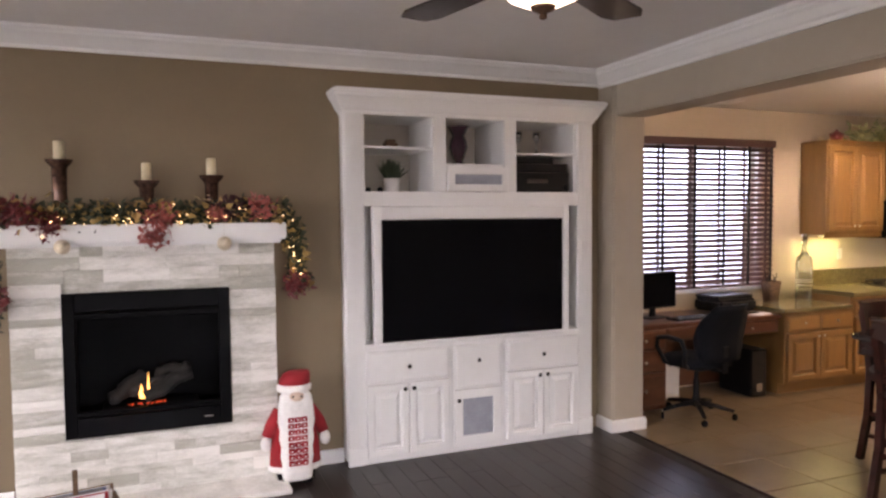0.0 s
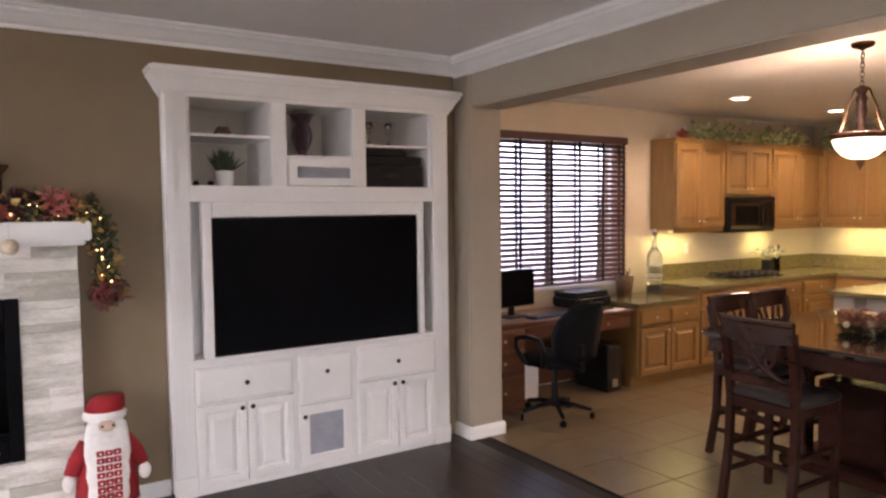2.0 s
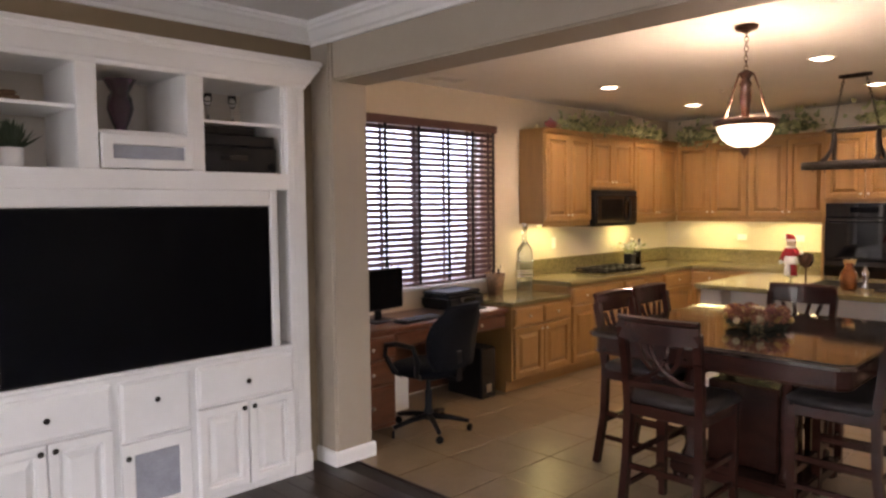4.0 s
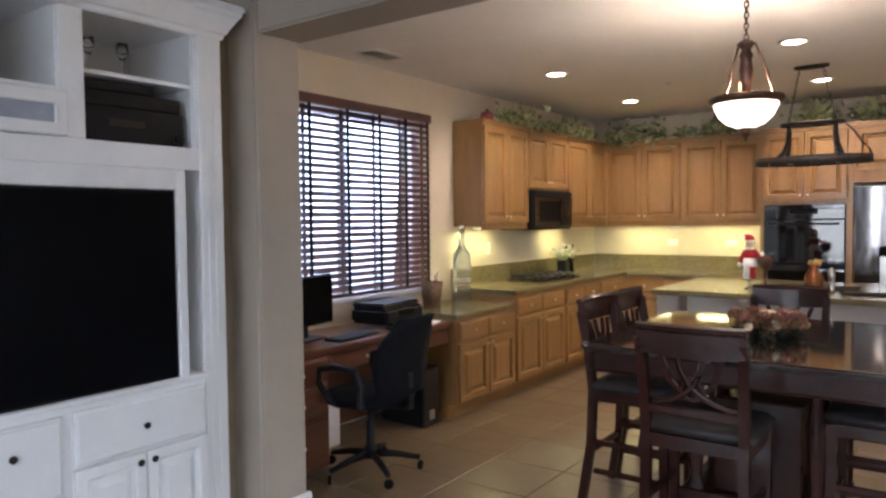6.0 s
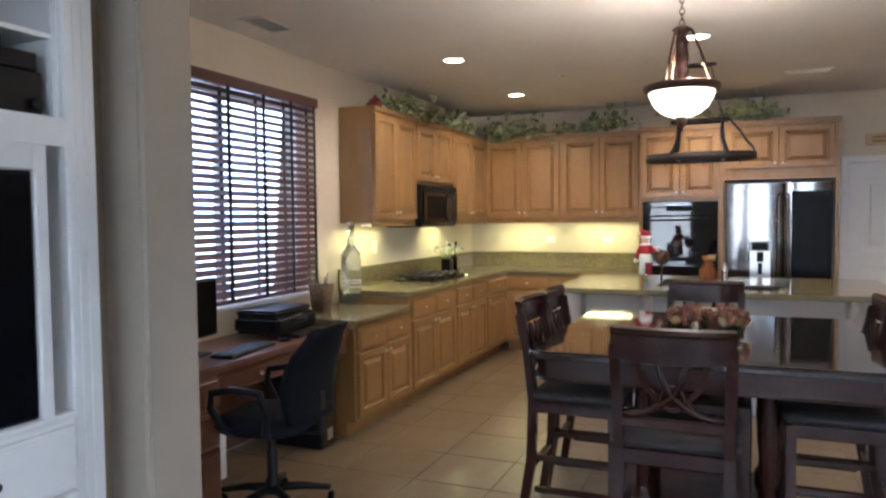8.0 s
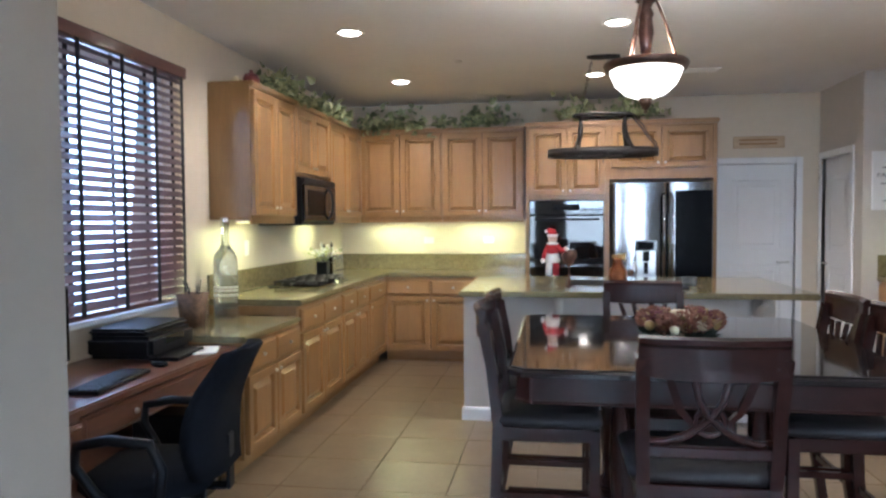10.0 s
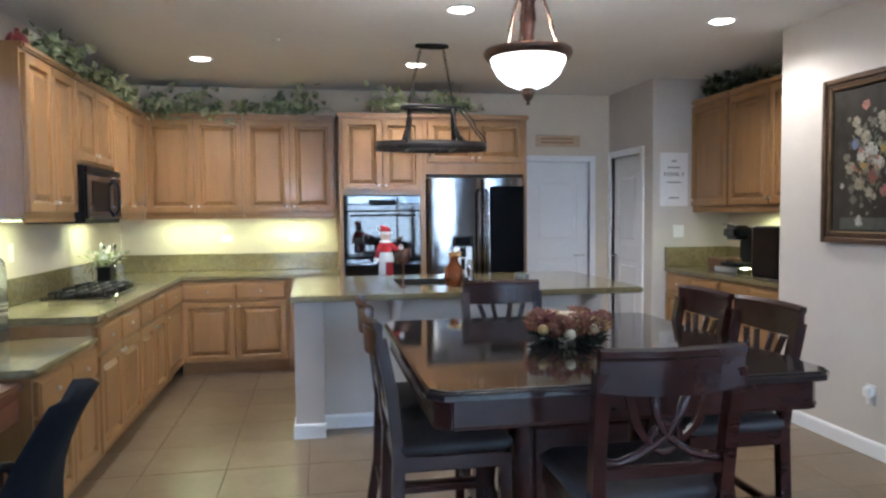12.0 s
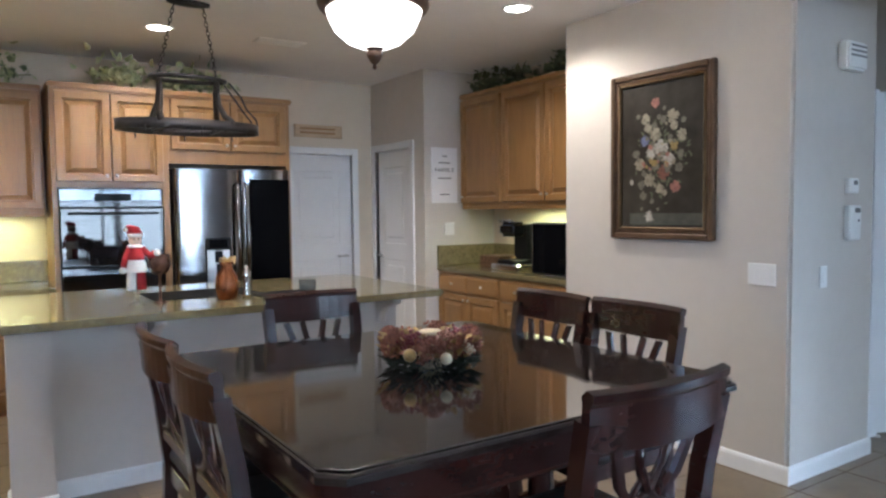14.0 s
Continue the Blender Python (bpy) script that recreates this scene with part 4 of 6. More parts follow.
for p, q in zip(ap, ap[1:] + ap[:1]):
    d = Vector((q[0] - p[0], q[1] - p[1], 0))
    ang = math.degrees(math.atan2(d.y, d.x))
    part("apron", box((0.001, 0.0, TZ - 0.13), (d.length - 0.001, 0.022, TZ - 0.037), 0.003), M_ESP, tb, "", False, pose(p[0], p[1], 0, 0, 0, ang))
    part("apron_bead", box((0.003, -0.006, TZ - 0.132), (d.length - 0.003, 0.024, TZ - 0.120), 0.004), M_ESP, tb, "", False, pose(p[0], p[1], 0, 0, 0, ang))
for sx in (-1, 1):
    for sy in (-1, 1):
        c = B()
        lathe(c, [(0.050, 0.12), (0.052, 0.16), (0.036, 0.18), (0.030, 0.22), (0.040, 0.32), (0.046, 0.45), (0.040, 0.58), (0.030, 0.66), (0.036, 0.68), (0.050, 0.69), (0.050, TZ - 0.04)], 16, (sx * 0.27, sy * 0.27, 0))
        part("column", c, M_ESP, tb, "", True)
part("plinth", box((-0.36, -0.36, 0.05), (0.36, 0.36, 0.12), 0.012, 2), M_ESP, tb)
part("storage_box", box((-0.20, -0.20, 0.12), (0.20, 0.20, 0.60), 0.008), M_ESP, tb)
for sx in (-0.31, 0.31):
    for sy in (-0.31, 0.31):
        c = B()
        lathe(c, [(0.03, 0), (0.045, 0.015), (0.045, 0.04), (0.03, 0.05)], 12, (sx, sy, 0))
        part("foot", c, M_ESP, tb, "", True)

# the chair: back along local x at y = 0, seat towards +y
ch = thing("dining_chair", pose(3.85, 2.55, 0, 0, 0, -90) @ Matrix.Diagonal((1.03, 1, 1.04, 1)), "dark espresso counter-height dining chair with carved crossed splat", "chair", "chairs round the table")
HW = 0.195
for s in (-1, 1):
    p = B()
    bar(p, [(s * HW, -0.005, 0.0), (s * (HW - 0.005), 0.045, 0.30), (s * (HW - 0.008), 0.055, 0.58), (s * (HW - 0.004), 0.030, 0.80), (s * HW, -0.005, 0.97)], 0.038, 0.042)
    part("back_post", p, M_ESP, ch)
    p = B()
    bar(p, [(s * (HW - 0.004), 0.43, 0.0), (s * (HW - 0.004), 0.43, 0.30), (s * (HW - 0.004), 0.43, 0.575)], 0.04, 0.04, [0.032, 0.036, 0.042])
    part("leg", p, M_ESP, ch)
    p = B()
    bx(p, (s * (HW - 0.018), 0.06, 0.30), (s * (HW + 0.006), 0.42, 0.328), 0.003)
    part("stretcher", p, M_ESP, ch)
    p = B()
    bx(p, (s * (HW - 0.018), 0.06, 0.155), (s * (HW + 0.006), 0.42, 0.18), 0.003)
    part("stretcher", p, M_ESP, ch)
    part("seat_rail", box((s * (HW - 0.020), 0.06, 0.525), (s * (HW + 0.010), 0.43, 0.58), 0.003), M_ESP, ch)
part("stretcher", box((-HW + 0.02, 0.418, 0.21), (HW - 0.02, 0.442, 0.245), 0.003), M_ESP, ch)
part("stretcher", box((-HW + 0.02, 0.03, 0.25), (HW - 0.02, 0.052, 0.28), 0.003), M_ESP, ch)
part("seat_rail", box((-HW + 0.02, 0.412, 0.525), (HW - 0.02, 0.448, 0.58), 0.003), M_ESP, ch)
part("seat_rail", box((-HW + 0.02, 0.045, 0.525), (HW - 0.02, 0.07, 0.58), 0.003), M_ESP, ch)
st = B()
rr = []
for i, z in ((0.012, 0.581), (0.0, 0.595), (0.0, 0.612), (0.015, 0.628), (0.05, 0.636)):
    rr.append(ring(st, [(x, y + 0.255, z) for x, y in octa(0.225 - i, 0.205 - i, 0.03)]))
skin(st, rr)
part("seat", st, M_LEATH, ch, "dark brown padded seat", True)
# curved top rail
p = B()
rs_ = []
for k in range(11):
    u = -1 + k / 5
    x, y = u * (HW + 0.012), -0.006 - 0.030 * (1 - u * u)
    rs_.append(ring(p, [(x, y + a, z) for a, z in ((-0.010, 0.905 + 0.012 * u * u), (0.012, 0.905 + 0.012 * u * u), (0.008, 1.005), (0.010, 1.018), (-0.004, 1.032), (-0.024, 1.026), (-0.022, 1.010), (-0.014, 1.0))]))
skin(p, rs_)
for f in p.faces:
    f.smooth = False
part("top_rail", p, M_ESP, ch)
part("lower_rail", box((-HW + 0.02, 0.028, 0.665), (HW - 0.02, 0.052, 0.70), 0.004), M_ESP, ch)
for s in (-1, 1):
    p = B()
    pts = [(-s * 0.185, 0.038, 0.715), (-s * 0.13, 0.036, 0.712), (-s * 0.075, 0.033, 0.730), (-s * 0.03, 0.027, 0.760), (s * 0.008, 0.020, 0.795), (s * 0.035, 0.010, 0.845), (s * 0.048, 0.0, 0.908)]
    tube(p, pts, 0.013, 6)
    part("splat", p, M_ESP, ch)
    p = B()
    bar(p, [(s * 0.045, 0.030, 0.765), (s * 0.085, 0.020, 0.81), (s * 0.118, 0.0, 0.908)], 0.024, 0.014)
    part("spindle", p, M_ESP, ch)
p = B()
tube(p, [(0.042 * math.cos(a), 0.026 - 0.045 * 0.16 * math.sin(a), 0.775 + 0.042 * math.sin(a)) for a in [2 * math.pi * k / 14 for k in range(14)]], 0.009, 6, None, True)
part("splat_ring", p, M_ESP, ch, "", True)
for x, y, rz in ((5.74, 2.52, 90), (4.66, 1.70, 0), (5.10, 1.72, 0), (4.65, 3.285, 180), (5.09, 3.28, 180)):
    copy_thing(ch, pose(x, y, 0, 0, 0, rz))


# ---- foliage helper ----
def leaf(bm, c, d, size, wide=0.8, fold=0.25):
    """A folded pointed leaf at c, pointing along d."""
    d = Vector(d).normalized()
    r = Vector((random.uniform(-1, 1), random.uniform(-1, 1), random.uniform(-1, 1)))
    s = d.cross(r)
    s = s.normalized() if s.length > 1e-3 else Vector((1, 0, 0))
    n = s.cross(d)
    c = Vector(c)
    a = bm.verts.new(c)
    m = bm.verts.new(c + d * size * 0.5 - n * size * fold * 0.3)
    e = bm.verts.new(c + d * size)
    l1, l2 = bm.verts.new(c + d * size * 0.22 + s * size * wide * 0.5 + n * size * fold * 0.4), bm.verts.new(c + d * size * 0.6 + s * size * wide * 0.32)
    r1, r2 = bm.verts.new(c + d * size * 0.22 - s * size * wide * 0.5 + n * size * fold * 0.4), bm.verts.new(c + d * size * 0.6 - s * size * wide * 0.32)
    for f in ((a, m, l1), (l1, m, l2), (l2, m, e), (a, r1, m), (r1, r2, m), (r2, e, m)):
        bm.faces.new(f)


def rdir(up=0.3):
    return Vector((random.gauss(0, 1), random.gauss(0, 1), random.gauss(up, 0.8)))


def along(pts, n):
    pts = [Vector(p) for p in pts]
    L = [(b - a).length for a, b in zip(pts, pts[1:])]
    for _ in range(n):
        s = random.uniform(0, sum(L))
        for (a, b), l in zip(zip(pts, pts[1:]), L):
            if s <= l:
                yield a.lerp(b, s / l)
                break
            s -= l


def ivy(pts, n, label, spread=(0.07, 0.07, 0.06), size=(0.045, 0.10), pale=0.15, drop=0.0, green=None):
    th = thing("ivy_garland", pose(0, 0, 0), label, "garland", "ivy on the cabinets")
    st = B()
    jit = [Vector(p) + Vector((random.uniform(-0.02, 0.02), random.uniform(-0.02, 0.02), random.uniform(0, 0.02))) for p in pts]
    tube(st, jit, 0.005, 5)
    green = green or M_IVY
    part("stem", st, green, th)
    a, b = B(), B()
    clumps = [(c, random.uniform(0.35, 1.35)) for c in along(pts, max(6, n // 11))]
    for k in range(n):
        c, hh = clumps[k % len(clumps)]
        q = c + hh * Vector((random.gauss(0, spread[0]), random.gauss(0, spread[1]), abs(random.gauss(0, spread[2])) - drop * random.random()))
        leaf(b if random.random() < pale else a, q, rdir(0.35), random.uniform(*size))
    for bm_, mm in ((a, green), (b, M_IVYP)):
        tagged(part("leaves", bm_, mm, th), kind="stuff")
    return th


ivy([(6.55, 5.05, 2.405), (7.1, 5.03, 2.405), (7.8, 5.04, 2.405), (8.6, 5.05, 2.405)], 400, "artificial ivy garland lying on the wall cabinets", (0.05, 0.06, 0.085), pale=0.55, drop=0.07)
ivy([(8.85, 5.07, 2.395), (8.92, 4.6, 2.405), (8.92, 4.15, 2.395)], 300, "artificial ivy garland trailing over the cabinet crown", (0.06, 0.05, 0.085), pale=0.55, drop=0.11)
ivy([(8.95, 4.05, 2.395), (8.97, 3.6, 2.415), (8.95, 3.36, 2.44)], 200, "artificial ivy garland on the wall cabinets", (0.05, 0.06, 0.10), pale=0.5, drop=0.03)
ivy([(8.66, 2.94, 2.40), (8.66, 2.72, 2.42)], 130, "pale green artificial ivy sprig on the oven housing", (0.05, 0.09, 0.075), pale=0.92)
ivy([(8.66, 2.5, 2.40), (8.68, 2.2, 2.40), (8.70, 1.95, 2.39)], 150, "artificial ivy sprig on the fridge housing", (0.05, 0.07, 0.075), pale=0.6)
ivy([(8.1, -0.15, 2.50), (7.5, -0.16, 2.52), (6.7, -0.15, 2.52)], 420, "dark artificial ivy on the coffee bar cabinets", (0.06, 0.06, 0.08), size=(0.04, 0.09), pale=0.02, green=M_IVYD)


# ---- light fittings ----
pd = thing("pendant_lamp", pose(4.972, 2.605, 0.03), "bronze bowl pendant lamp, lit, with white glass shade", "pendant lamp")
b_ = B()
lathe(b_, [(0.0, 1.925), (0.045, 1.930), (0.09, 1.948), (0.131, 1.985), (0.153, 2.030), (0.160, 2.058), (0.153, 2.058), (0.12, 1.990), (0.055, 1.94), (0.0, 1.934)], 32)
bowl = part("shade", b_, M_BOWL, pd, "glowing white glass bowl", True)
b_ = B()
lathe(b_, [(0.158, 2.050), (0.177, 2.052), (0.188, 2.072), (0.184, 2.086), (0.168, 2.090), (0.158, 2.084)], 32)
part("rim", b_, M_BRONZE, pd, "", True)
b_ = B()
lathe(b_, [(0.0, 1.858), (0.008, 1.864), (0.006, 1.876), (0.016, 1.884), (0.024, 1.900), (0.028, 1.912), (0.020, 1.922), (0.034, 1.928), (0.030, 1.934)], 16)
part("finial", b_, M_BRONZE, pd, "", True)
b_ = B()
lathe(b_, [(0.006, 2.09), (0.02, 2.10), (0.026, 2.16), (0.035, 2.22), (0.028, 2.28), (0.035, 2.30), (0.022, 2.33), (0.034, 2.35), (0.048, 2.36), (0.030, 2.375), (0.008, 2.385)], 16)
part("stem", b_, M_GLASSAMB, pd, "amber faceted glass stem", True)
for k in range(3):
    a = 2 * math.pi * k / 3 + 0.5
    b_ = B()
    c, s = math.cos(a), math.sin(a)
    tube(b_, [(0.160 * c, 0.160 * s, 2.080), (0.135 * c, 0.135 * s, 2.10), (0.112 * c, 0.112 * s, 2.16), (0.088 * c, 0.088 * s, 2.25), (0.045 * c, 0.045 * s, 2.36)], 0.0065, 8)
    ball(b_, (0.105 * c, 0.105 * s, 2.19), 0.012, 1)
    ball(b_, (0.10 * c, 0.10 * s, 2.21), 0.011, 1)
    part("arm", b_, M_BRONZE, pd, "", True)


def chain(p, q, n, r, material, parent):
    p, q = Vector(p), Vector(q)
    for i in range(n):
        c = p.lerp(q, (i + 0.5) / n)
        h = (q - p).length / n * 0.66
        b2 = B()
        ax = Vector((1, 0, 0)) if i % 2 else Vector((0, 1, 0))
        d = (q - p).normalized()
        tube(b2, [c + ax * r * math.cos(a) + d * h * math.sin(a) for a in [2 * math.pi * k / 10 for k in range(10)]], 0.0028, 5, None, True)
        part("chain_link", b2, material, parent, "", True)


chain((0, 0, 2.38), (0, 0, 2.607), 8, 0.011, M_BRONZE, pd)
b_ = B()
lathe(b_, [(0.010, CK - 0.075), (0.022, CK - 0.068), (0.058, CK - 0.055), (0.066, CK - 0.042), (0.066, CK - 0.0305)], 24)
part("canopy", b_, M_BRONZE, pd, "", True)
lamp("pendant_light", "POINT", pose(4.972, 2.605, 2.115), PEND, WARM, soft=0.08)

# recessed ceiling lamps
CANS = [(6.26, 4.35), (7.93, 4.37), (6.32, 2.61), (7.93, 2.66), (6.32, 0.88)]
for cx, cy in CANS:
    rl = thing("recessed_lamp", pose(cx, cy, CK), "lit recessed ceiling lamp with white trim ring", "ceiling lamp", "recessed kitchen lamps")
    b_ = B()
    lathe(b_, [(0.098, -0.0005), (0.098, -0.006), (0.080, -0.010), (0.076, -0.0005)], 24)
    part("trim_ring", b_, M_TRIM, rl, "", True)
    b_ = B()
    lathe(b_, [(0.0755, -0.0006), (0.065, -0.007), (0.0, -0.009)], 20)
    part("bulb", b_, M_CAN, rl, "glowing lamp face", True)
    lamp("recessed_light", "SPOT", pose(cx, cy, CK - 0.03), CANW, WARM, cone=152)

# under-cabinet lamps: a glowing strip and its light
for a, b, rz in ((6.45, 5.16, 0), (7.90, 5.16, 0), (9.02, 4.62, 90), (9.02, 3.72, 90), (7.25, -0.21, 0)):
    ul = thing("under_cabinet_lamp", pose(a, b, 1.4335, 0, 0, rz), "slim lit lamp under the wall cabinet", "cabinet lamp", "under-cabinet lamps")
    zz = 0.021 if b < 0 else 0.0
    part("housing", box((-0.18, -0.03, -0.018 + zz), (0.18, 0.03, zz), 0.003), M_PLASTW, ul)
    part("diffuser", box((-0.17, -0.024, -0.0215 + zz), (0.17, 0.024, -0.0185 + zz), 0.001), M_UCL, ul, "glowing yellow diffuser")
    lamp("under_cabinet_light", "AREA", pose(a, b, 1.408, 0, 0, rz), UCW, (0.95, 1.0, 0.46), size=(0.62, 0.05))

# pot rack over the island
pr_ = thing("pot_rack", pose(7.29, 2.638, 0), "oval dark iron pot rack hung on chains over the island", "pot rack")


def oval(ax, ay, n=40):
    return [(ax * math.cos(2 * math.pi * k / n), ay * math.sin(2 * math.pi * k / n)) for k in range(n)]


b_ = B()
o1 = oval(0.21, 0.42)
rs_ = [ring(b_, [(x * s, y * s, z) for x, y in o1]) for s, z in ((1.0, 1.905), (1.0, 1.965), (0.965, 1.965), (0.965, 1.905))]
rs_.append(rs_[0])
skin(b_, rs_, caps=False)
part("band", b_, M_IRON, pr_, "", True)
b_ = B()
tube(b_, [(x * 0.5, y * 0.52, 2.225) for x, y in o1], 0.014, 8, None, True)
part("top_ring", b_, M_IRON, pr_, "", True)
for s in (-1, 1):
    for u in (-1, 1):
        b_ = B()
        tube(b_, [(u * 0.02, s * 0.17, 2.235), (u * 0.03, s * 0.165, 2.16), (u * 0.035, s * 0.17, 2.08), (u * 0.09, s * 0.19, 2.0), (u * 0.185, s * 0.20, 1.955)], 0.010, 6, 0.024)
        part("strap", b_, M_IRON, pr_, "", True)
        if s > 0:
            continue
        b_ = B()
        tube(b_, [(u * 0.05, s * 0.23, 2.215), (u * 0.06, s * 0.30, 2.13), (u * 0.04, s * 0.34, 2.06), (u * 0.05, s * 0.395, 2.0), (u * 0.05, s * 0.405, 1.96)], 0.006, 6)
        part("scroll", b_, M_IRON, pr_, "", True)
    part("cross_bar", box((-0.20, s * 0.17 - 0.012, 1.915), (0.20, s * 0.17 + 0.012, 1.923)), M_IRON, pr_)
    chain((0, s * 0.17, 2.235), (-0.06, s * 0.085, CK - 0.03), 16, 0.010, M_IRON, pr_)
    for u in (-0.30, -0.02, 0.28):
        b_ = B()
        x0 = s * 0.205 * math.sqrt(max(0, 1 - (u / 0.42) ** 2))
        tube(b_, [(x0, u, 1.925), (x0 * 1.03, u, 1.90), (x0 * 1.0, u, 1.878), (x0 * 0.95, u, 1.885)], 0.0045, 6)
        part("hook", b_, M_IRON, pr_, "", True)
b_ = B()
rs_ = [ring(b_, [(-0.06 + x, y, z) for x, y in oval(0.035 * s, 0.125 * s, 24)]) for s, z in ((0.7, CK - 0.030), (1.0, CK - 0.022), (1.0, CK - 0.0005))]
skin(b_, rs_)
part("ceiling_plate", b_, M_IRON, pr_, "", True)


def vent(m, w, d, label):
    v = thing("ceiling_vent", m, label, "air vent", "ceiling vents")
    for a, b in (((-w / 2, -d / 2), (w / 2, -d / 2 + 0.02)), ((-w / 2, d / 2 - 0.02), (w / 2, d / 2)), ((-w / 2, -d / 2 + 0.02), (-w / 2 + 0.02, d / 2 - 0.02)), ((w / 2 - 0.02, -d / 2 + 0.02), (w / 2, d / 2 - 0.02))):
        part("frame", box((*a, -0.008), (*b, -0.0005), 0.002), M_TRIM, v)
    n = max(3, int(d / 0.022))
    for i in range(n):
        y = -d / 2 + 0.02 + (d - 0.04) * (i + 0.5) / n
        part("slat", box((-w / 2 + 0.02, -0.007, -0.001), (w / 2 - 0.02, 0.007, 0.001)), M_TRIM, v, "", False, pose(0, y, -0.006, 35, 0, 0))
    part("backing", box((-w / 2 + 0.02, -d / 2 + 0.02, -0.0012), (w / 2 - 0.02, d / 2 - 0.02, -0.0006)), M_IRON, v)
    return v


vent(pose(4.86, 5.02, CK), 0.34, 0.19, "white louvred ceiling air vent near the window")
vent(pose(7.92, 1.82, CK, 0, 0, 90), 0.36, 0.16, "white louvred ceiling air vent near the island")
sd_ = thing("smoke_detector", pose(7.22, 3.75, CK), "small white ceiling sensor", "sensor")
b_ = B()
lathe(b_, [(0.028, -0.0005), (0.026, -0.010), (0.012, -0.016), (0, -0.017)], 18)
part("housing", b_, M_PLASTW, sd_, "", True)

# ceiling fan of the living room
fan = thing("ceiling_fan", pose(1.15, 1.77, 0), "bronze ceiling fan with dark blades and a lit bowl", "ceiling fan")
b_ = B()
lathe(b_, [(0.0, 2.255), (0.05, 2.262), (0.10, 2.285), (0.135, 2.325), (0.145, 2.355), (0.138, 2.355), (0.08, 2.28), (0, 2.27)], 28)
o = part("light_bowl", b_, M_BOWL, fan, "glowing white glass bowl", True)
o.visible_shadow = False
b_ = B()
lathe(b_, [(0.0, 2.222), (0.012, 2.228), (0.010, 2.240), (0.032, 2.250), (0.040, 2.262), (0.030, 2.268)], 16)
part("finial", b_, M_BRONZE, fan, "", True)
b_ = B()
lathe(b_, [(0.15, 2.355), (0.155, 2.375), (0.10, 2.39), (0.11, 2.42), (0.14, 2.46), (0.12, 2.52), (0.06, 2.55), (0.02, 2.56), (0.02, 2.69), (0.07, 2.70), (0.075, CL - 0.0005)], 24)
part("motor", b_, M_BRONZE, fan, "", True)
for k in range(5):
    b_ = B()
    skin(b_, [ring(b_, [(0.24, -0.03, z), (0.30, -0.065, z), (0.60, -0.075, z), (0.66, -0.05, z), (0.66, 0.05, z), (0.60, 0.075, z), (0.30, 0.065, z), (0.24, 0.03, z)]) for z in (2.372, 2.380)])
    for f in b_.faces:
        f.smooth = False
    part("blade", b_, M_ESP, fan, "", False, pose(0, 0, 0, 0, 0, 72 * k + 33))
lamp("fan_light", "POINT", pose(1.15, 1.77, 2.33), FANW, WARM, soft=0.1)

# ---- desk corner ----
dk = thing("desk", pose(0, 0, 0), "cherry wood built-in computer desk with drawers", "desk")
part("top", box((3.56, 4.72, 0.705), (5.296, YK - 0.004, 0.74), 0.008, 2), M_CHERRY, dk)
part("pedestal", box((3.56, 4.74, 0.02), (4.02, YK - 0.01, 0.7045)), M_CHERRY, dk)
for z0, z1 in ((0.05, 0.33), (0.34, 0.52), (0.53, 0.69)):
    d = part("drawer_front", raised(B(), 3.58, z0, 4.005, z1, 4.739, True), M_CHERRY, dk)
    knob(d, 3.79, 4.72, (z0 + z1) / 2, M_NICKEL, 0.012)
d = part("drawer_front", raised(B(), 4.03, 0.58, 5.27, 0.695, 4.76, True), M_CHERRY, dk)
knob(d, 4.35, 4.741, 0.637, M_NICKEL, 0.012)
knob(d, 4.95, 4.741, 0.637, M_NICKEL, 0.012)
part("drawer_box", box((4.03, 4.761, 0.58), (5.27, 5.2, 0.7045)), M_CHERRY, dk)
part("back_panel", box((4.0205, YK - 0.03, 0.02), (5.297, YK - 0.01, 0.5795)), M_CHERRY, dk)

mo = thing("monitor", pose(4.13, 5.02, 0.74, 0, 0, 8), "black computer monitor on a stand", "monitor")
part("panel", box((-0.24, -0.02, 0.09), (0.24, 0.025, 0.41), 0.008), M_BLACK, mo)
part("screen", box((-0.225, -0.0215, 0.105), (0.225, -0.0203, 0.395)), M_SCREEN, mo)
part("stem", box((-0.03, 0.02, 0.01), (0.03, 0.05, 0.20), 0.006), M_BLACK, mo)
part("base", box((-0.12, -0.06, 0.0), (0.12, 0.10, 0.012), 0.005), M_BLACK, mo)
kb = thing("keyboard", pose(4.38, 4.86, 0.7405, 0, 0, 6), "black computer keyboard on the desk", "keyboard")
part("case", box((-0.22, -0.07, 0), (0.22, 0.07, 0.016), 0.005), M_BLACK, kb)
for r in range(5):
    kk = B()
    for c in range(14):
        bx(kk, (-0.205 + c * 0.0293, -0.058 + r * 0.024, 0.0165), (-0.205 + c * 0.0293 + 0.024, -0.058 + r * 0.024 + 0.019, 0.021))
    tagged(part("key_row", kk, M_BLACK, kb), kind="stuff")
ms = thing("computer_mouse", pose(4.72, 4.84, 0.7405), "small black computer mouse", "mouse")
b_ = B()
ball(b_, (0, 0, 0.014), 0.032, 2, (0.8, 1.4, 0.45))
part("shell", b_, M_BLACK, ms, "", True)

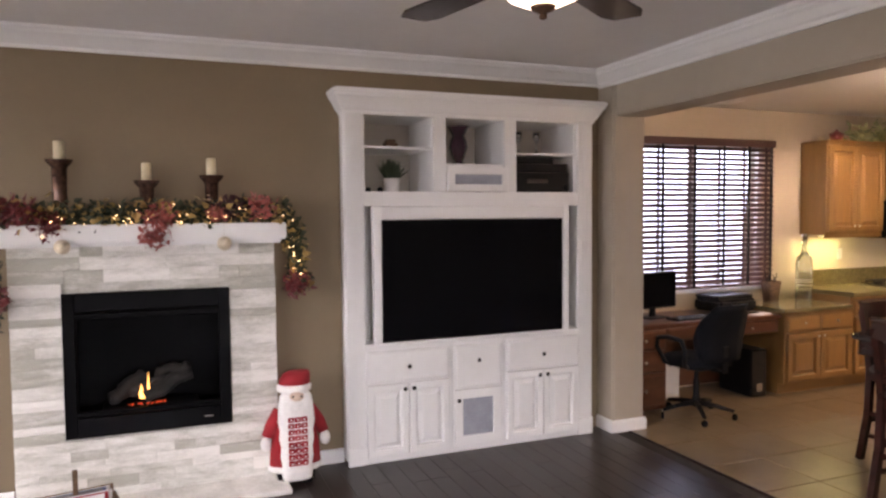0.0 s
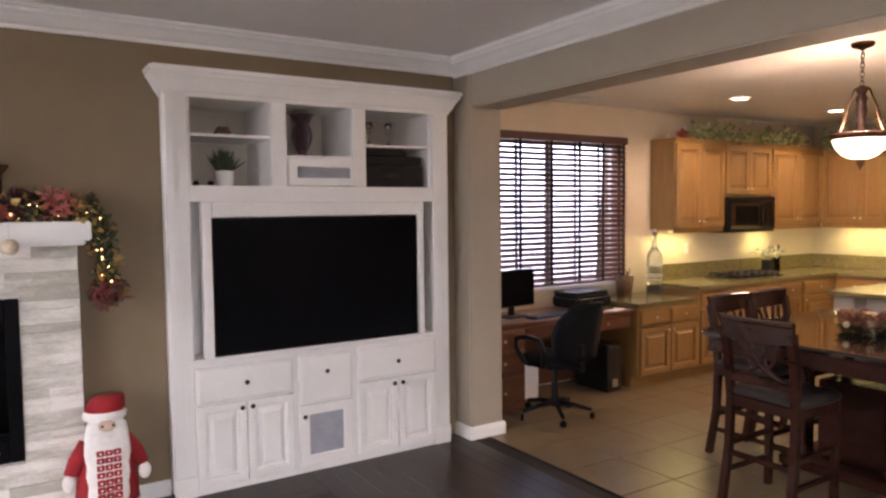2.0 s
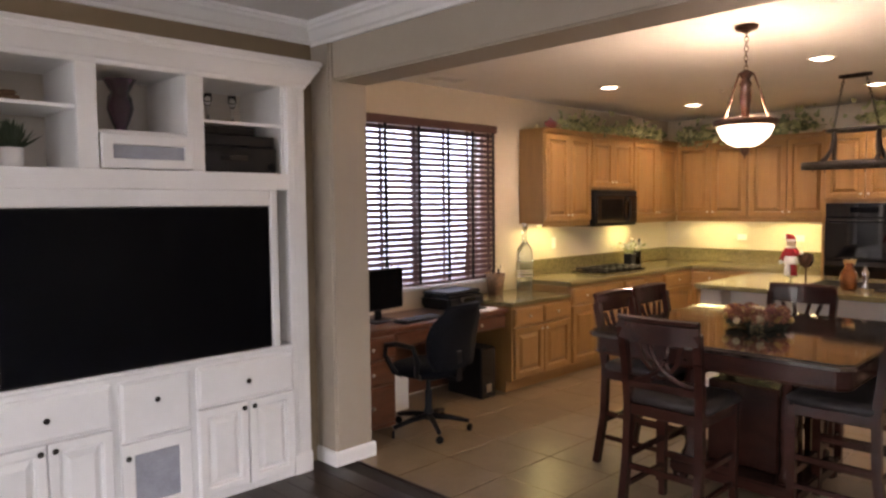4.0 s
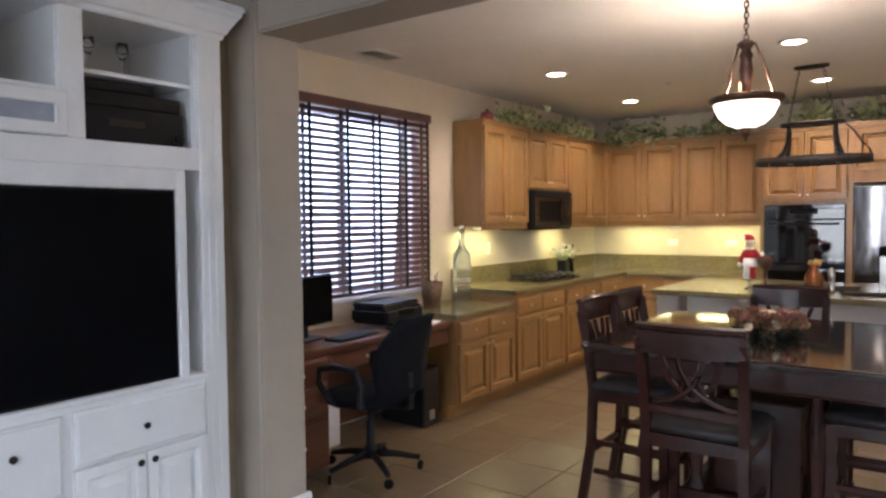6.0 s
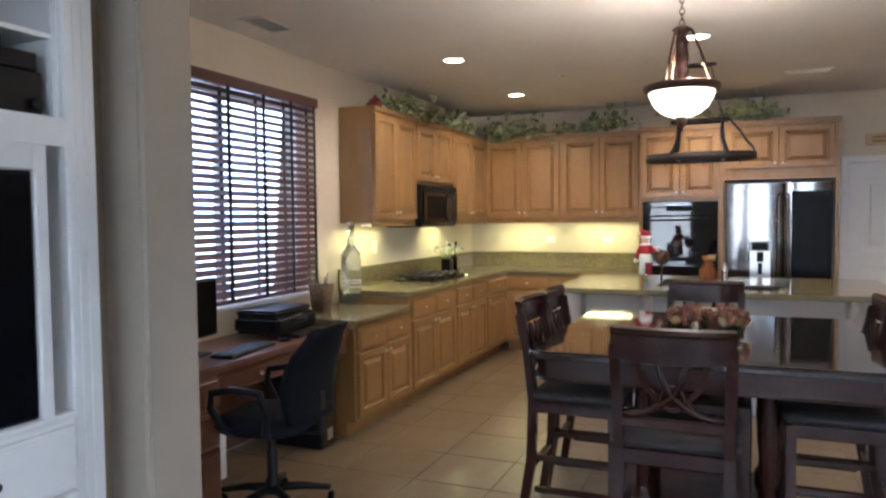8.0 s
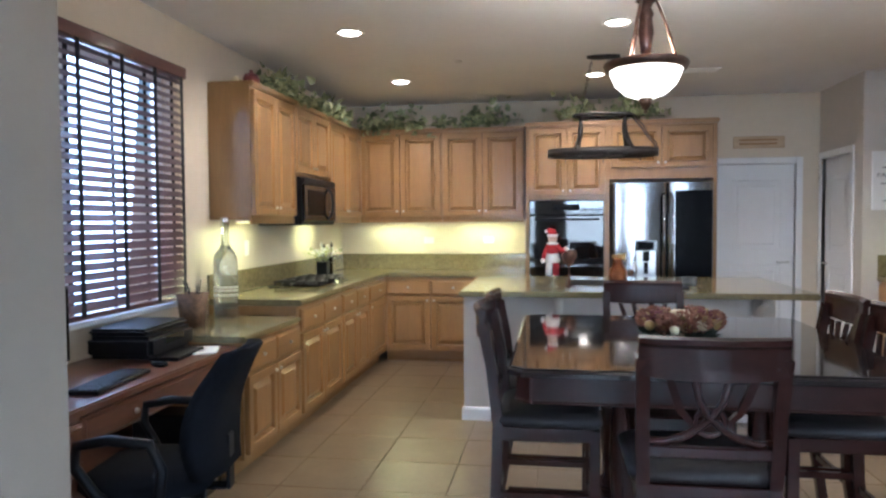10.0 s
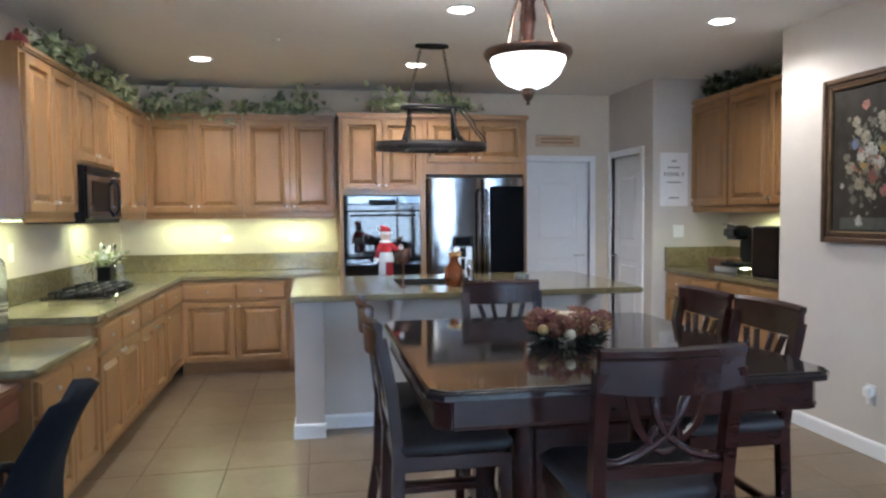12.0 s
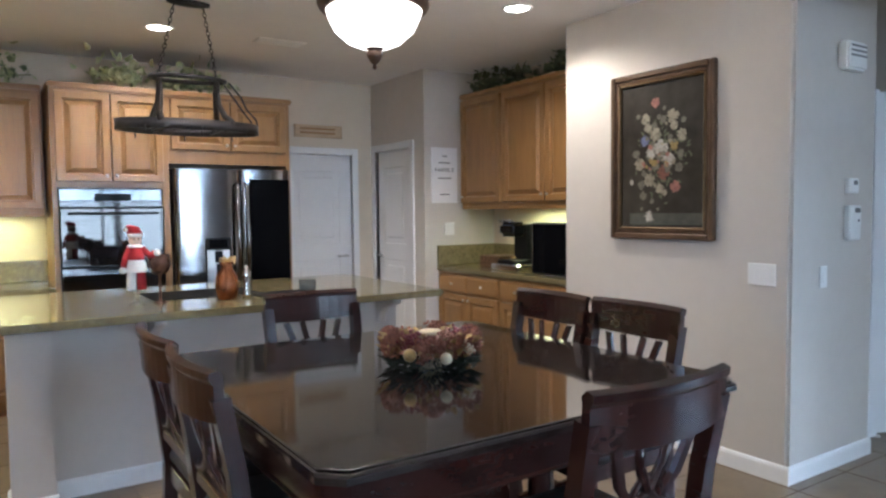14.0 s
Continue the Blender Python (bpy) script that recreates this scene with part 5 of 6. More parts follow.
pt = thing("printer", pose(4.98, 5.08, 0.7405, 0, 0, 4), "black inkjet printer with rounded lid on the desk", "printer")
part("body", box((-0.235, -0.16, 0.02), (0.235, 0.17, 0.13), 0.022, 3), M_BLACK, pt)
part("lid", box((-0.225, -0.13, 0.131), (0.225, 0.165, 0.165), 0.014, 3), M_BLACK, pt)
part("tray", box((-0.15, -0.25, 0.0), (0.15, -0.10, 0.019), 0.004), M_BLACK, pt)
part("panel", box((-0.10, -0.166, 0.075), (0.10, -0.1605, 0.115), 0.002), M_GLOSSBLK, pt)
pp = thing("paper_stack", pose(5.12, 4.83, 0.7405, 0, 0, 20), "white sheets of paper on the desk", "paper")
part("sheet", box((-0.105, -0.075, 0), (0.105, 0.075, 0.008), 0.001), M_PAPER, pp)
bk = thing("waste_bin", pose(5.62, 5.16, 0.7925), "tapered brown wicker pot on the worktop", "pot")
b_ = B()
skin(b_, [ring(b_, [(x * w, y * w, z) for x, y in octa(1, 1, 0.25)]) for w, z in ((0.055, 0), (0.075, 0.20), (0.069, 0.20), (0.05, 0.02))])
part("body", b_, M_BASKET, bk)
for k in range(6):
    b_ = B()
    tube(b_, [(0.02 * math.cos(k * 1.1), 0.02 * math.sin(k * 1.1), 0.01), (0.05 * math.cos(k * 1.1), 0.05 * math.sin(k * 1.1), 0.24 + 0.02 * (k % 3))], 0.004, 6)
    part("pen", b_, M_BLACK, bk)
vb = thing("glass_bottle", pose(6.055, 5.16, 0.7925), "large frosted glass bottle on the worktop", "bottle")
b_ = B()
lathe(b_, [(0.068, 0.0), (0.078, 0.01), (0.078, 0.36), (0.072, 0.41), (0.040, 0.45), (0.026, 0.48), (0.024, 0.60), (0.028, 0.605), (0.028, 0.635)], 24)
part("body", b_, M_FROST, vb, "", True)
b_ = B()
lathe(b_, [(0.030, 0.60), (0.030, 0.655), (0, 0.657)], 20)
part("cap", b_, M_CHROME, vb, "", True)
for z in (0.14, 0.17, 0.19):
    b_ = B()
    lathe(b_, [(0.0785, z), (0.0785, z + 0.012)], 24)
    part("label_bar", b_, M_NICKEL, vb, "", True)

pc = thing("computer_tower", pose(5.08, 4.93, 0), "black computer tower under the desk", "computer")
part("case", box((-0.09, -0.16, 0), (0.09, 0.24, 0.43), 0.008), M_BLACK, pc)
part("front_panel", box((-0.085, -0.168, 0.01), (0.085, -0.1605, 0.42), 0.004), M_GLOSSBLK, pc)
part("badge", box((-0.03, -0.1705, 0.05), (0.03, -0.1685, 0.12)), M_NICKEL, pc)
bn_ = thing("cardboard_box", pose(4.28, 5.12, 0), "pale box of papers under the desk", "box")
part("body", box((-0.12, -0.1, 0), (0.12, 0.14, 0.34), 0.003), M_PAPER, bn_)

# office chair
oc = thing("office_chair", pose(4.13, 4.50, 0, 0, 0, 8), "black fabric office chair on a five-star base", "office chair")
for k in range(5):
    a = 2 * math.pi * k / 5 + 0.3
    c, s = math.cos(a), math.sin(a)
    b_ = B()
    tube(b_, [(0.02 * c, 0.02 * s, 0.115), (0.15 * c, 0.15 * s, 0.105), (0.29 * c, 0.29 * s, 0.075)], 0.024, 8, 0.016)
    part("base_arm", b_, M_BLACK, oc, "", True)
    b_ = B()
    for u in (-0.014, 0.014):
        lathe(b_, [(0.012, -0.010), (0.027, -0.009), (0.027, 0.009), (0.012, 0.010)], 14)
    bmesh.ops.rotate(b_, verts=b_.verts, cent=(0, 0, 0), matrix=Euler((radians(90), 0, a + 1.0)).to_matrix())
    bmesh.ops.translate(b_, verts=b_.verts, vec=(0.295 * c, 0.295 * s, 0.028))
    part("caster", b_, M_BLACK, oc, "", True)
b_ = B()
lathe(b_, [(0.035, 0.09), (0.035, 0.16), (0.026, 0.17), (0.026, 0.30), (0.018, 0.31), (0.018, 0.41)], 16)
part("gas_column", b_, M_BLACK, oc, "", True)
part("mechanism", box((-0.10, -0.12, 0.40), (0.10, 0.12, 0.43), 0.008), M_BLACK, oc)
b_ = B()
skin(b_, [ring(b_, [(x, y, z) for x, y in octa(0.235 - i, 0.23 - i, 0.09)]) for i, z in ((0.03, 0.43), (0.0, 0.45), (0.0, 0.485), (0.025, 0.51), (0.08, 0.52))])
part("seat", b_, M_FABRIC, oc, "", True)
b_ = B()
rs_ = []
for k in range(9):
    u = k / 8
    z = 0.50 + 0.45 * u
    w = 0.215 * (0.80 + 0.45 * math.sin(math.pi * min(1, u * 0.85 + 0.1))) * (1.0 if u < 0.85 else 0.86)
    y = -0.235 - 0.055 * math.sin(math.pi * u) * -1 - 0.10 * u
    rs_.append(ring(b_, [(-w, y + 0.03, z), (-w * 0.5, y + 0.005, z), (w * 0.5, y + 0.005, z), (w, y + 0.03, z), (w, y - 0.02, z), (w * 0.5, y - 0.055, z), (-w * 0.5, y - 0.055, z), (-w, y - 0.02, z)]))
skin(b_, rs_)
part("backrest", b_, M_FABRIC, oc, "", True)
part("back_bracket", box((-0.03, -0.27, 0.41), (0.03, -0.10, 0.425), 0.004), M_BLACK, oc)
part("back_bracket_upright", box((-0.03, -0.285, 0.41), (0.03, -0.27, 0.62), 0.004), M_BLACK, oc)
for s in (-1, 1):
    b_ = B()
    tube(b_, [(s * 0.20, -0.10, 0.44), (s * 0.275, -0.12, 0.47), (s * 0.29, -0.14, 0.58), (s * 0.285, -0.10, 0.665), (s * 0.275, 0.05, 0.675), (s * 0.27, 0.16, 0.655), (s * 0.27, 0.17, 0.58), (s * 0.255, 0.10, 0.47), (s * 0.20, 0.08, 0.44)], 0.019, 8)
    part("armrest", b_, M_BLACK, oc, "", True)


# ---- small things ----
def plain(name, pieces, m, label, category):
    """A doll or figure: one plain mesh in several colours."""
    bm = B()
    mats = []
    for f, material in pieces:
        one = B()
        f(one)
        if material not in mats:
            mats.append(material)
        for fc in one.faces:
            fc.material_index = mats.index(material)
            fc.smooth = True
        tmp = bpy.data.meshes.new(name)
        one.to_mesh(tmp)
        one.free()
        bm.from_mesh(tmp)
        bpy.data.meshes.remove(tmp)
    bmesh.ops.recalc_face_normals(bm, faces=bm.faces)
    me = bpy.data.meshes.new(name)
    bm.to_mesh(me)
    bm.free()
    for material in mats:
        me.materials.append(material)
    ob = new(name, me)
    ob.matrix_basis = m
    return tagged(ob, label, category)


def pockets(bm):
    for r in range(8):
        z = 0.165 + r * 0.041
        for c in range(3):
            x = -0.041 + c * 0.041
            bx(bm, (x - 0.019, -0.137 - 0.012 * (r < 4), z - 0.016), (x + 0.019, -0.120, z + 0.016), 0.003)


def beard(bm):
    def sg(v, e):
        return math.copysign(abs(v) ** e, v)
    rows = ((0.062, 0.035, 0.03), (0.080, 0.045, 0.036), (0.092, 0.06, 0.05), (0.098, 0.068, 0.10), (0.094, 0.069, 0.15), (0.103, 0.07, 0.20), (0.098, 0.07, 0.26), (0.108, 0.07, 0.31), (0.103, 0.07, 0.37), (0.114, 0.07, 0.43), (0.110, 0.07, 0.49), (0.105, 0.065, 0.55), (0.098, 0.05, 0.60), (0.080, 0.03, 0.62))
    skin(bm, [ring(bm, [(w * sg(math.cos(v), 0.6), -0.062 + d * sg(math.sin(v), 0.45), z) for v in [math.pi * (k + 0.5) / 14 for k in range(28)]]) for w, d, z in rows])


def pocket_dots(bm):
    for r in range(8):
        z = 0.165 + r * 0.041
        for c in range(3):
            x = -0.041 + c * 0.041
            bx(bm, (x - 0.006, -0.1395 - 0.012 * (r < 4), z - 0.004), (x + 0.006, -0.137 - 0.012 * (r < 4), z + 0.005))


plain("holiday_doll", [
    (lambda b: [bx(b, (s * 0.065 - 0.05, -0.08, 0.0), (s * 0.065 + 0.05, 0.06, 0.10), 0.02, 2) for s in (-1, 1)], M_BLACK),
    (lambda b: lathe(b, [(0.13, 0.09), (0.165, 0.11), (0.155, 0.25), (0.125, 0.42), (0.10, 0.52), (0.05, 0.56)], 20, (0, 0, 0), 1.0, 0.62), M_RED),
    (lambda b: lathe(b, [(0.150, 0.085), (0.172, 0.095), (0.172, 0.125), (0.150, 0.135)], 20, (0, 0, 0), 1.0, 0.64), M_FUR),
    (beard, M_FUR),
    (lambda b: ball(b, (0, -0.062, 0.592), 0.062, 2, (1.05, 1.2, 0.6)), M_SKIN),
    (lambda b: ball(b, (0, -0.075, 0.552), 0.060, 2, (1.1, 1.1, 0.5)), M_FUR),
    (lambda b: lathe(b, [(0.100, 0.615), (0.110, 0.630), (0.110, 0.655), (0.098, 0.668)], 20, (0, 0, 0), 1.0, 0.85), M_FUR),
    (lambda b: skin(b, [ring(b, [(dx + r * math.cos(v), 0.85 * r * math.sin(v), z + 0.10 * dx * math.cos(v)) for v in [math.pi * k / 10 for k in range(20)]]) for r, dx, z in ((0.100, 0, 0.65), (0.099, 0.004, 0.69), (0.088, 0.014, 0.728), (0.074, 0.022, 0.745), (0.040, 0.028, 0.750))]), M_RED),
    (lambda b: [tube(b, [(s * 0.09, 0, 0.49), (s * 0.15, -0.02, 0.40), (s * 0.178, -0.03, 0.33)], 0.045, 10, 0.036) for s in (-1, 1)], M_RED),
    (lambda b: [ball(b, (s * 0.188, -0.035, 0.285), 0.038, 2, (0.9, 0.8, 1.3)) for s in (-1, 1)], M_FUR),
    (pockets, M_RED), (pocket_dots, M_FUR),
    (lambda b: [ball(b, (s * 0.026, -0.130, 0.604), 0.008, 1) for s in (-1, 1)], M_BLACK),
], Matrix.Translation((0.855, 4.38, 0)) @ Matrix.Diagonal((0.98, 0.9, 0.935, 1)), "red and white felt advent calendar doll standing by the fireplace", "doll")

EX = 6.97
plain("elf_figure", [
    (lambda b: tube(b, [(0, 0.030, 0.0), (0, 0.028, 0.06), (0, 0.02, 0.12)], 0.026, 10), M_FUR),
    (lambda b: tube(b, [(0, -0.028, 0.0), (0, -0.026, 0.06), (0, -0.018, 0.13)], 0.027, 10), M_RED),
    (lambda b: lathe(b, [(0.056, 0.095), (0.062, 0.105), (0.052, 0.15), (0.040, 0.175)], 16), M_FUR),
    (lambda b: lathe(b, [(0.044, 0.155), (0.050, 0.18), (0.042, 0.225), (0.02, 0.25)], 16), M_RED),
    (lambda b: tube(b, [(-0.01, -0.035, 0.225), (-0.035, -0.070, 0.185), (-0.05, -0.095, 0.195)], 0.018, 8), M_RED),
    (lambda b: ball(b, (-0.055, -0.108, 0.20), 0.019, 2), M_FUR),
    (lambda b: tube(b, [(-0.01, 0.035, 0.225), (-0.025, 0.062, 0.17), (-0.03, 0.072, 0.125)], 0.017, 8), M_RED),
    (lambda b: ball(b, (-0.032, 0.078, 0.11), 0.019, 2), M_FUR),
    (lambda b: ball(b, (0, 0, 0.272), 0.038, 2), M_SKIN),
    (lambda b: lathe(b, [(0.020, 0.228), (0.048, 0.232), (0.046, 0.242), (0.022, 0.248)], 16), M_FUR),
    (lambda b: ball(b, (0.010, 0, 0.280), 0.038, 2), M_BASKET),
    (lambda b: [ball(b, (-0.036, s * 0.013, 0.278), 0.005, 1) for s in (-1, 1)], M_BLACK),
    (lambda b: lathe(b, [(0.030, 0.288), (0.044, 0.292), (0.045, 0.304), (0.030, 0.312)], 16), M_FUR),
    (lambda b: skin(b, [ring(b, [(r * math.cos(v), dy + r * math.sin(v), z) for v in [math.pi * k / 6 for k in range(12)]]) for r, dy, z in ((0.040, 0.0, 0.302), (0.038, 0.004, 0.325), (0.028, 0.012, 0.345), (0.014, 0.030, 0.352), (0.006, 0.046, 0.338))]), M_RED),
    (lambda b: ball(b, (0.0, 0.052, 0.328), 0.013, 2), M_FUR),
], Matrix.Translation((EX, 3.02, 1.0085)) @ Matrix.Diagonal((0.92, 0.92, 0.99, 1)), "small red and white felt elf figure on the island", "figure")
eh = thing("glass_holder", pose(EX, 3.02, 0.9255), "clear stemmed glass holder under the elf on the island", "glass holder")
b_ = B()
lathe(b_, [(0.0, 0.0), (0.042, 0.0), (0.042, 0.006), (0.010, 0.014), (0.009, 0.055), (0.030, 0.070), (0.056, 0.074), (0.056, 0.082), (0.0, 0.0825)], 22)
part("body", b_, M_FROST, eh, "", True)
gb = thing("glass_bowl", pose(EX, 2.90, 0.9255), "dark patterned glass goblet on the island", "goblet")
b_ = B()
lathe(b_, [(0.040, 0), (0.040, 0.006), (0.008, 0.014), (0.007, 0.15), (0.042, 0.168), (0.062, 0.215), (0.052, 0.270), (0.047, 0.270), (0.055, 0.215), (0.0, 0.172)], 20)
part("cup", b_, M_MOSAIC, gb, "", True)

cv = thing("copper_vase", pose(6.89, 2.555, 0.9255), "amber copper mercury-glass vase on the island", "vase")
b_ = B()
lathe(b_, [(0.045, 0), (0.055, 0.01), (0.068, 0.07), (0.060, 0.13), (0.035, 0.17), (0.030, 0.19), (0.042, 0.215), (0.036, 0.215), (0.024, 0.19), (0.0, 0.18)], 24)
part("body", b_, M_COPPER, cv, "", True)
b_ = B()
for k in range(24):
    leaf(b_, (0.02 * math.cos(k), 0.02 * math.sin(k), 0.205), (math.cos(k * 2.4), math.sin(k * 2.4), 1.1), random.uniform(0.03, 0.06))
tagged(part("dried_flowers", b_, M_GOLD, cv, "orange gold dried blooms"), kind="stuff")
sp = thing("pepper_mill", pose(6.90, 2.44, 0.9255), "clear and chrome mill on the island", "mill")
b_ = B()
lathe(b_, [(0.024, 0), (0.026, 0.02), (0.018, 0.07), (0.024, 0.12), (0.024, 0.15), (0.012, 0.165), (0.014, 0.18), (0, 0.19)], 16)
part("body", b_, M_CHROME, sp, "", True)
cd = thing("tea_light", pose(6.93, 2.05, 0.9255), "white tea light in a clear glass cup on the island", "candle")
b_ = B()
lathe(b_, [(0.040, 0), (0.050, 0.01), (0.055, 0.075), (0.051, 0.075), (0.045, 0.012), (0, 0.010)], 18)
part("cup", b_, M_FROST, cd, "", True)
b_ = B()
lathe(b_, [(0.036, 0.011), (0.036, 0.045), (0, 0.046)], 16)
part("wax", b_, M_CREAMC, cd, "", True)
ty = thing("serving_tray", pose(6.92, 2.22, 0.9255, 0, 0, 90), "flat dark tray on the island", "tray")
part("plate", box((-0.15, -0.10, 0), (0.15, 0.10, 0.012), 0.004), M_BLACK, ty)

# centrepiece
cp = thing("table_centrepiece", pose(4.86, 2.47, TZ + 0.0005), "festive centrepiece with pine cones, berries and a cream candle", "centrepiece")
b_ = B()
for k in range(420):
    a, r = random.uniform(0, 6.283), 0.145 * math.sqrt(random.random())
    leaf(b_, (r * math.cos(a), r * math.sin(a), random.uniform(0.005, 0.05)), (math.cos(a), math.sin(a), random.uniform(-0.1, 0.6)), random.uniform(0.025, 0.05), 0.3)
tagged(part("pine_foliage", b_, M_PINE, cp, "dark green pine sprigs"), kind="stuff")
b_ = B()
for k in range(90):
    a, r = random.uniform(0, 6.283), random.uniform(0.06, 0.16)
    leaf(b_, (r * math.cos(a), r * math.sin(a), random.uniform(0.05, 0.11)), (math.cos(a), math.sin(a), random.uniform(0.2, 0.9)), random.uniform(0.03, 0.05), 0.6)
tagged(part("gold_leaves", b_, M_GOLD, cp, "gold glitter leaves"), kind="stuff")
for k in range(13):
    a = 2 * math.pi * k / 13 + 0.2
    r = 0.095 + 0.05 * (k % 2)
    b_ = B()
    for j in range(80):
        u = j / 80
        th, ph = j * 2.399, math.acos(1 - 1.7 * u)
        d = Vector((math.sin(ph) * math.cos(th), math.sin(ph) * math.sin(th), math.cos(ph)))
        leaf(b_, d * 0.030, d + Vector((0, 0, 0.5)), 0.021, 1.1, 0.4)
    part("pine_cone", b_, M_CONE, cp, "", False, pose(r * math.cos(a), r * math.sin(a), 0.065 + 0.02 * (k % 2), random.uniform(-40, 40), random.uniform(-40, 40), 0))
for k in range(5):
    a = 2 * math.pi * k / 5 + 0.6
    b_ = B()
    for j in range(60):
        d = Vector((random.gauss(0, 1), random.gauss(0, 1), abs(random.gauss(0.6, 0.8)))).normalized()
        q = d * random.uniform(0.02, 0.055)
        ball(b_, q, random.uniform(0.005, 0.0075), 1)
    tagged(part("berry_cluster", b_, M_BURG if k % 2 else M_CONE, cp, "clustered burgundy berries", False, pose(0.10 * math.cos(a), 0.10 * math.sin(a), 0.085)), kind="stuff")
for k, (x, y, z, r) in enumerate(((-0.13, -0.07, 0.08, 0.026), (-0.10, 0.14, 0.07, 0.022), (0.15, 0.05, 0.07, 0.024), (0.04, -0.17, 0.06, 0.02), (-0.17, 0.05, 0.06, 0.02))):
    b_ = B()
    ball(b_, (x, y, z), r, 2)
    part("bauble", b_, M_GOLD if k % 2 else M_CREAMC, cp, "", True)
b_ = B()
lathe(b_, [(0.040, 0.0), (0.040, 0.118), (0.034, 0.123), (0, 0.121)], 20)
part("candle", b_, M_CREAMC, cp, "cream pillar candle", True)

# counter plant and utensils
cp2 = thing("utensil_vase", pose(7.93, 5.12, 0.8975), "black square vase with white flowers on the worktop", "vase")
part("vase", box((-0.05, -0.05, 0), (0.05, 0.05, 0.15), 0.006), M_BLACK, cp2)
b_ = B()
for k in range(130):
    d = Vector((random.gauss(0, 0.7), random.gauss(0, 0.7), 1.0))
    leaf(b_, Vector((0, 0, 0.13)) + d * random.uniform(0.02, 0.13), d + rdir(0) * 0.6, random.uniform(0.025, 0.05), 0.6)
tagged(part("leaves", b_, M_IVYP, cp2), kind="stuff")
b_ = B()
for k in range(60):
    d = Vector((random.gauss(0, 0.7), random.gauss(0, 0.7), 1.0))
    leaf(b_, Vector((0, 0, 0.17)) + d * random.uniform(0.04, 0.10), rdir(0.2), random.uniform(0.02, 0.035), 0.9)
tagged(part("blossoms", b_, M_FUR, cp2, "white blossoms"), kind="stuff")
jr = thing("glass_jar", pose(8.10, 5.14, 0.8975), "tall glass jar of utensils on the worktop", "jar")
b_ = B()
lathe(b_, [(0.05, 0), (0.058, 0.01), (0.058, 0.18), (0.054, 0.18), (0.054, 0.012), (0, 0.01)], 20)
part("jar", b_, M_GLASS, jr, "", True)
for k in range(7):
    b_ = B()
    a = k * 0.9
    tube(b_, [(0.02 * math.cos(a), 0.02 * math.sin(a), 0.014), (0.05 * math.cos(a), 0.05 * math.sin(a), 0.24 + 0.02 * (k % 3))], 0.006, 6)
    ball(b_, (0.052 * math.cos(a), 0.052 * math.sin(a), 0.26 + 0.02 * (k % 3)), 0.022, 1, (1, 0.6, 1.4))
    part("utensil", b_, M_IRON if k % 2 else M_NICKEL, jr, "", True)
tp = thing("teapot", pose(6.42, 5.12, 2.3705), "small dark red ceramic teapot on the wall cabinet", "teapot")
b_ = B()
lathe(b_, [(0.03, 0), (0.055, 0.015), (0.062, 0.05), (0.045, 0.085), (0.02, 0.095), (0.012, 0.105), (0.014, 0.115), (0, 0.12)], 18)
tube(b_, [(0.05, 0, 0.04), (0.085, 0, 0.06), (0.095, 0, 0.085)], 0.010, 7)
tube(b_, [(-0.05, 0, 0.075), (-0.09, 0, 0.07), (-0.085, 0, 0.035), (-0.055, 0, 0.03)], 0.007, 7)
part("body", b_, M_BURG, tp, "", True)
tp = thing("small_shell", pose(6.24, 5.15, 2.3705), "small cream ornament on the wall cabinet", "ornament")
b_ = B()
lathe(b_, [(0.02, 0), (0.028, 0.012), (0.02, 0.03), (0, 0.045)], 12)
part("body", b_, M_CREAMC, tp, "", True)

# coffee nook
km = thing("coffee_maker", pose(7.38, 0.0, 0.918, 0, 0, 180), "black pod coffee maker on a chrome drawer", "coffee maker")
part("drawer", box((-0.17, -0.16, 0), (0.17, 0.15, 0.055), 0.006), M_CHROME, km, "chrome pod drawer")
part("base", box((-0.10, -0.15, 0.056), (0.10, 0.14, 0.09), 0.01), M_BLACK, km)
part("column", box((-0.10, 0.02, 0.09), (0.10, 0.14, 0.38), 0.02, 2), M_BLACK, km)
part("head", box((-0.10, -0.14, 0.28), (0.10, 0.019, 0.40), 0.03, 3), M_GLOSSBLK, km)
b_ = B()
tube(b_, [(-0.085, -0.13, 0.405), (0, -0.155, 0.412), (0.085, -0.13, 0.405)], 0.010, 8)
part("handle", b_, M_CHROME, km, "", True)
tr = thing("cup_rack", pose(7.76, -0.12, 0.918), "dark wooden pod box on the coffee bar", "box")
part("body", box((-0.15, -0.13, 0), (0.15, 0.13, 0.10), 0.006), M_BASKET, tr)
m2 = thing("toaster_oven", pose(6.76, -0.04, 0.918, 0, 0, 180), "black countertop microwave with steel trim", "microwave")
part("body", box((-0.25, -0.20, 0.01), (0.25, 0.2, 0.40), 0.008), M_BLACK, m2)
part("door", box((-0.245, -0.214, 0.02), (0.245, -0.2005, 0.39), 0.004), M_GLOSSBLK, m2)
part("trim", box((-0.252, -0.216, 0.012), (-0.242, -0.201, 0.398), 0.002), M_CHROME, m2)
part("foot_rail", box((-0.25, -0.214, 0.0), (0.25, 0.19, 0.0095), 0.002), M_CHROME, m2)

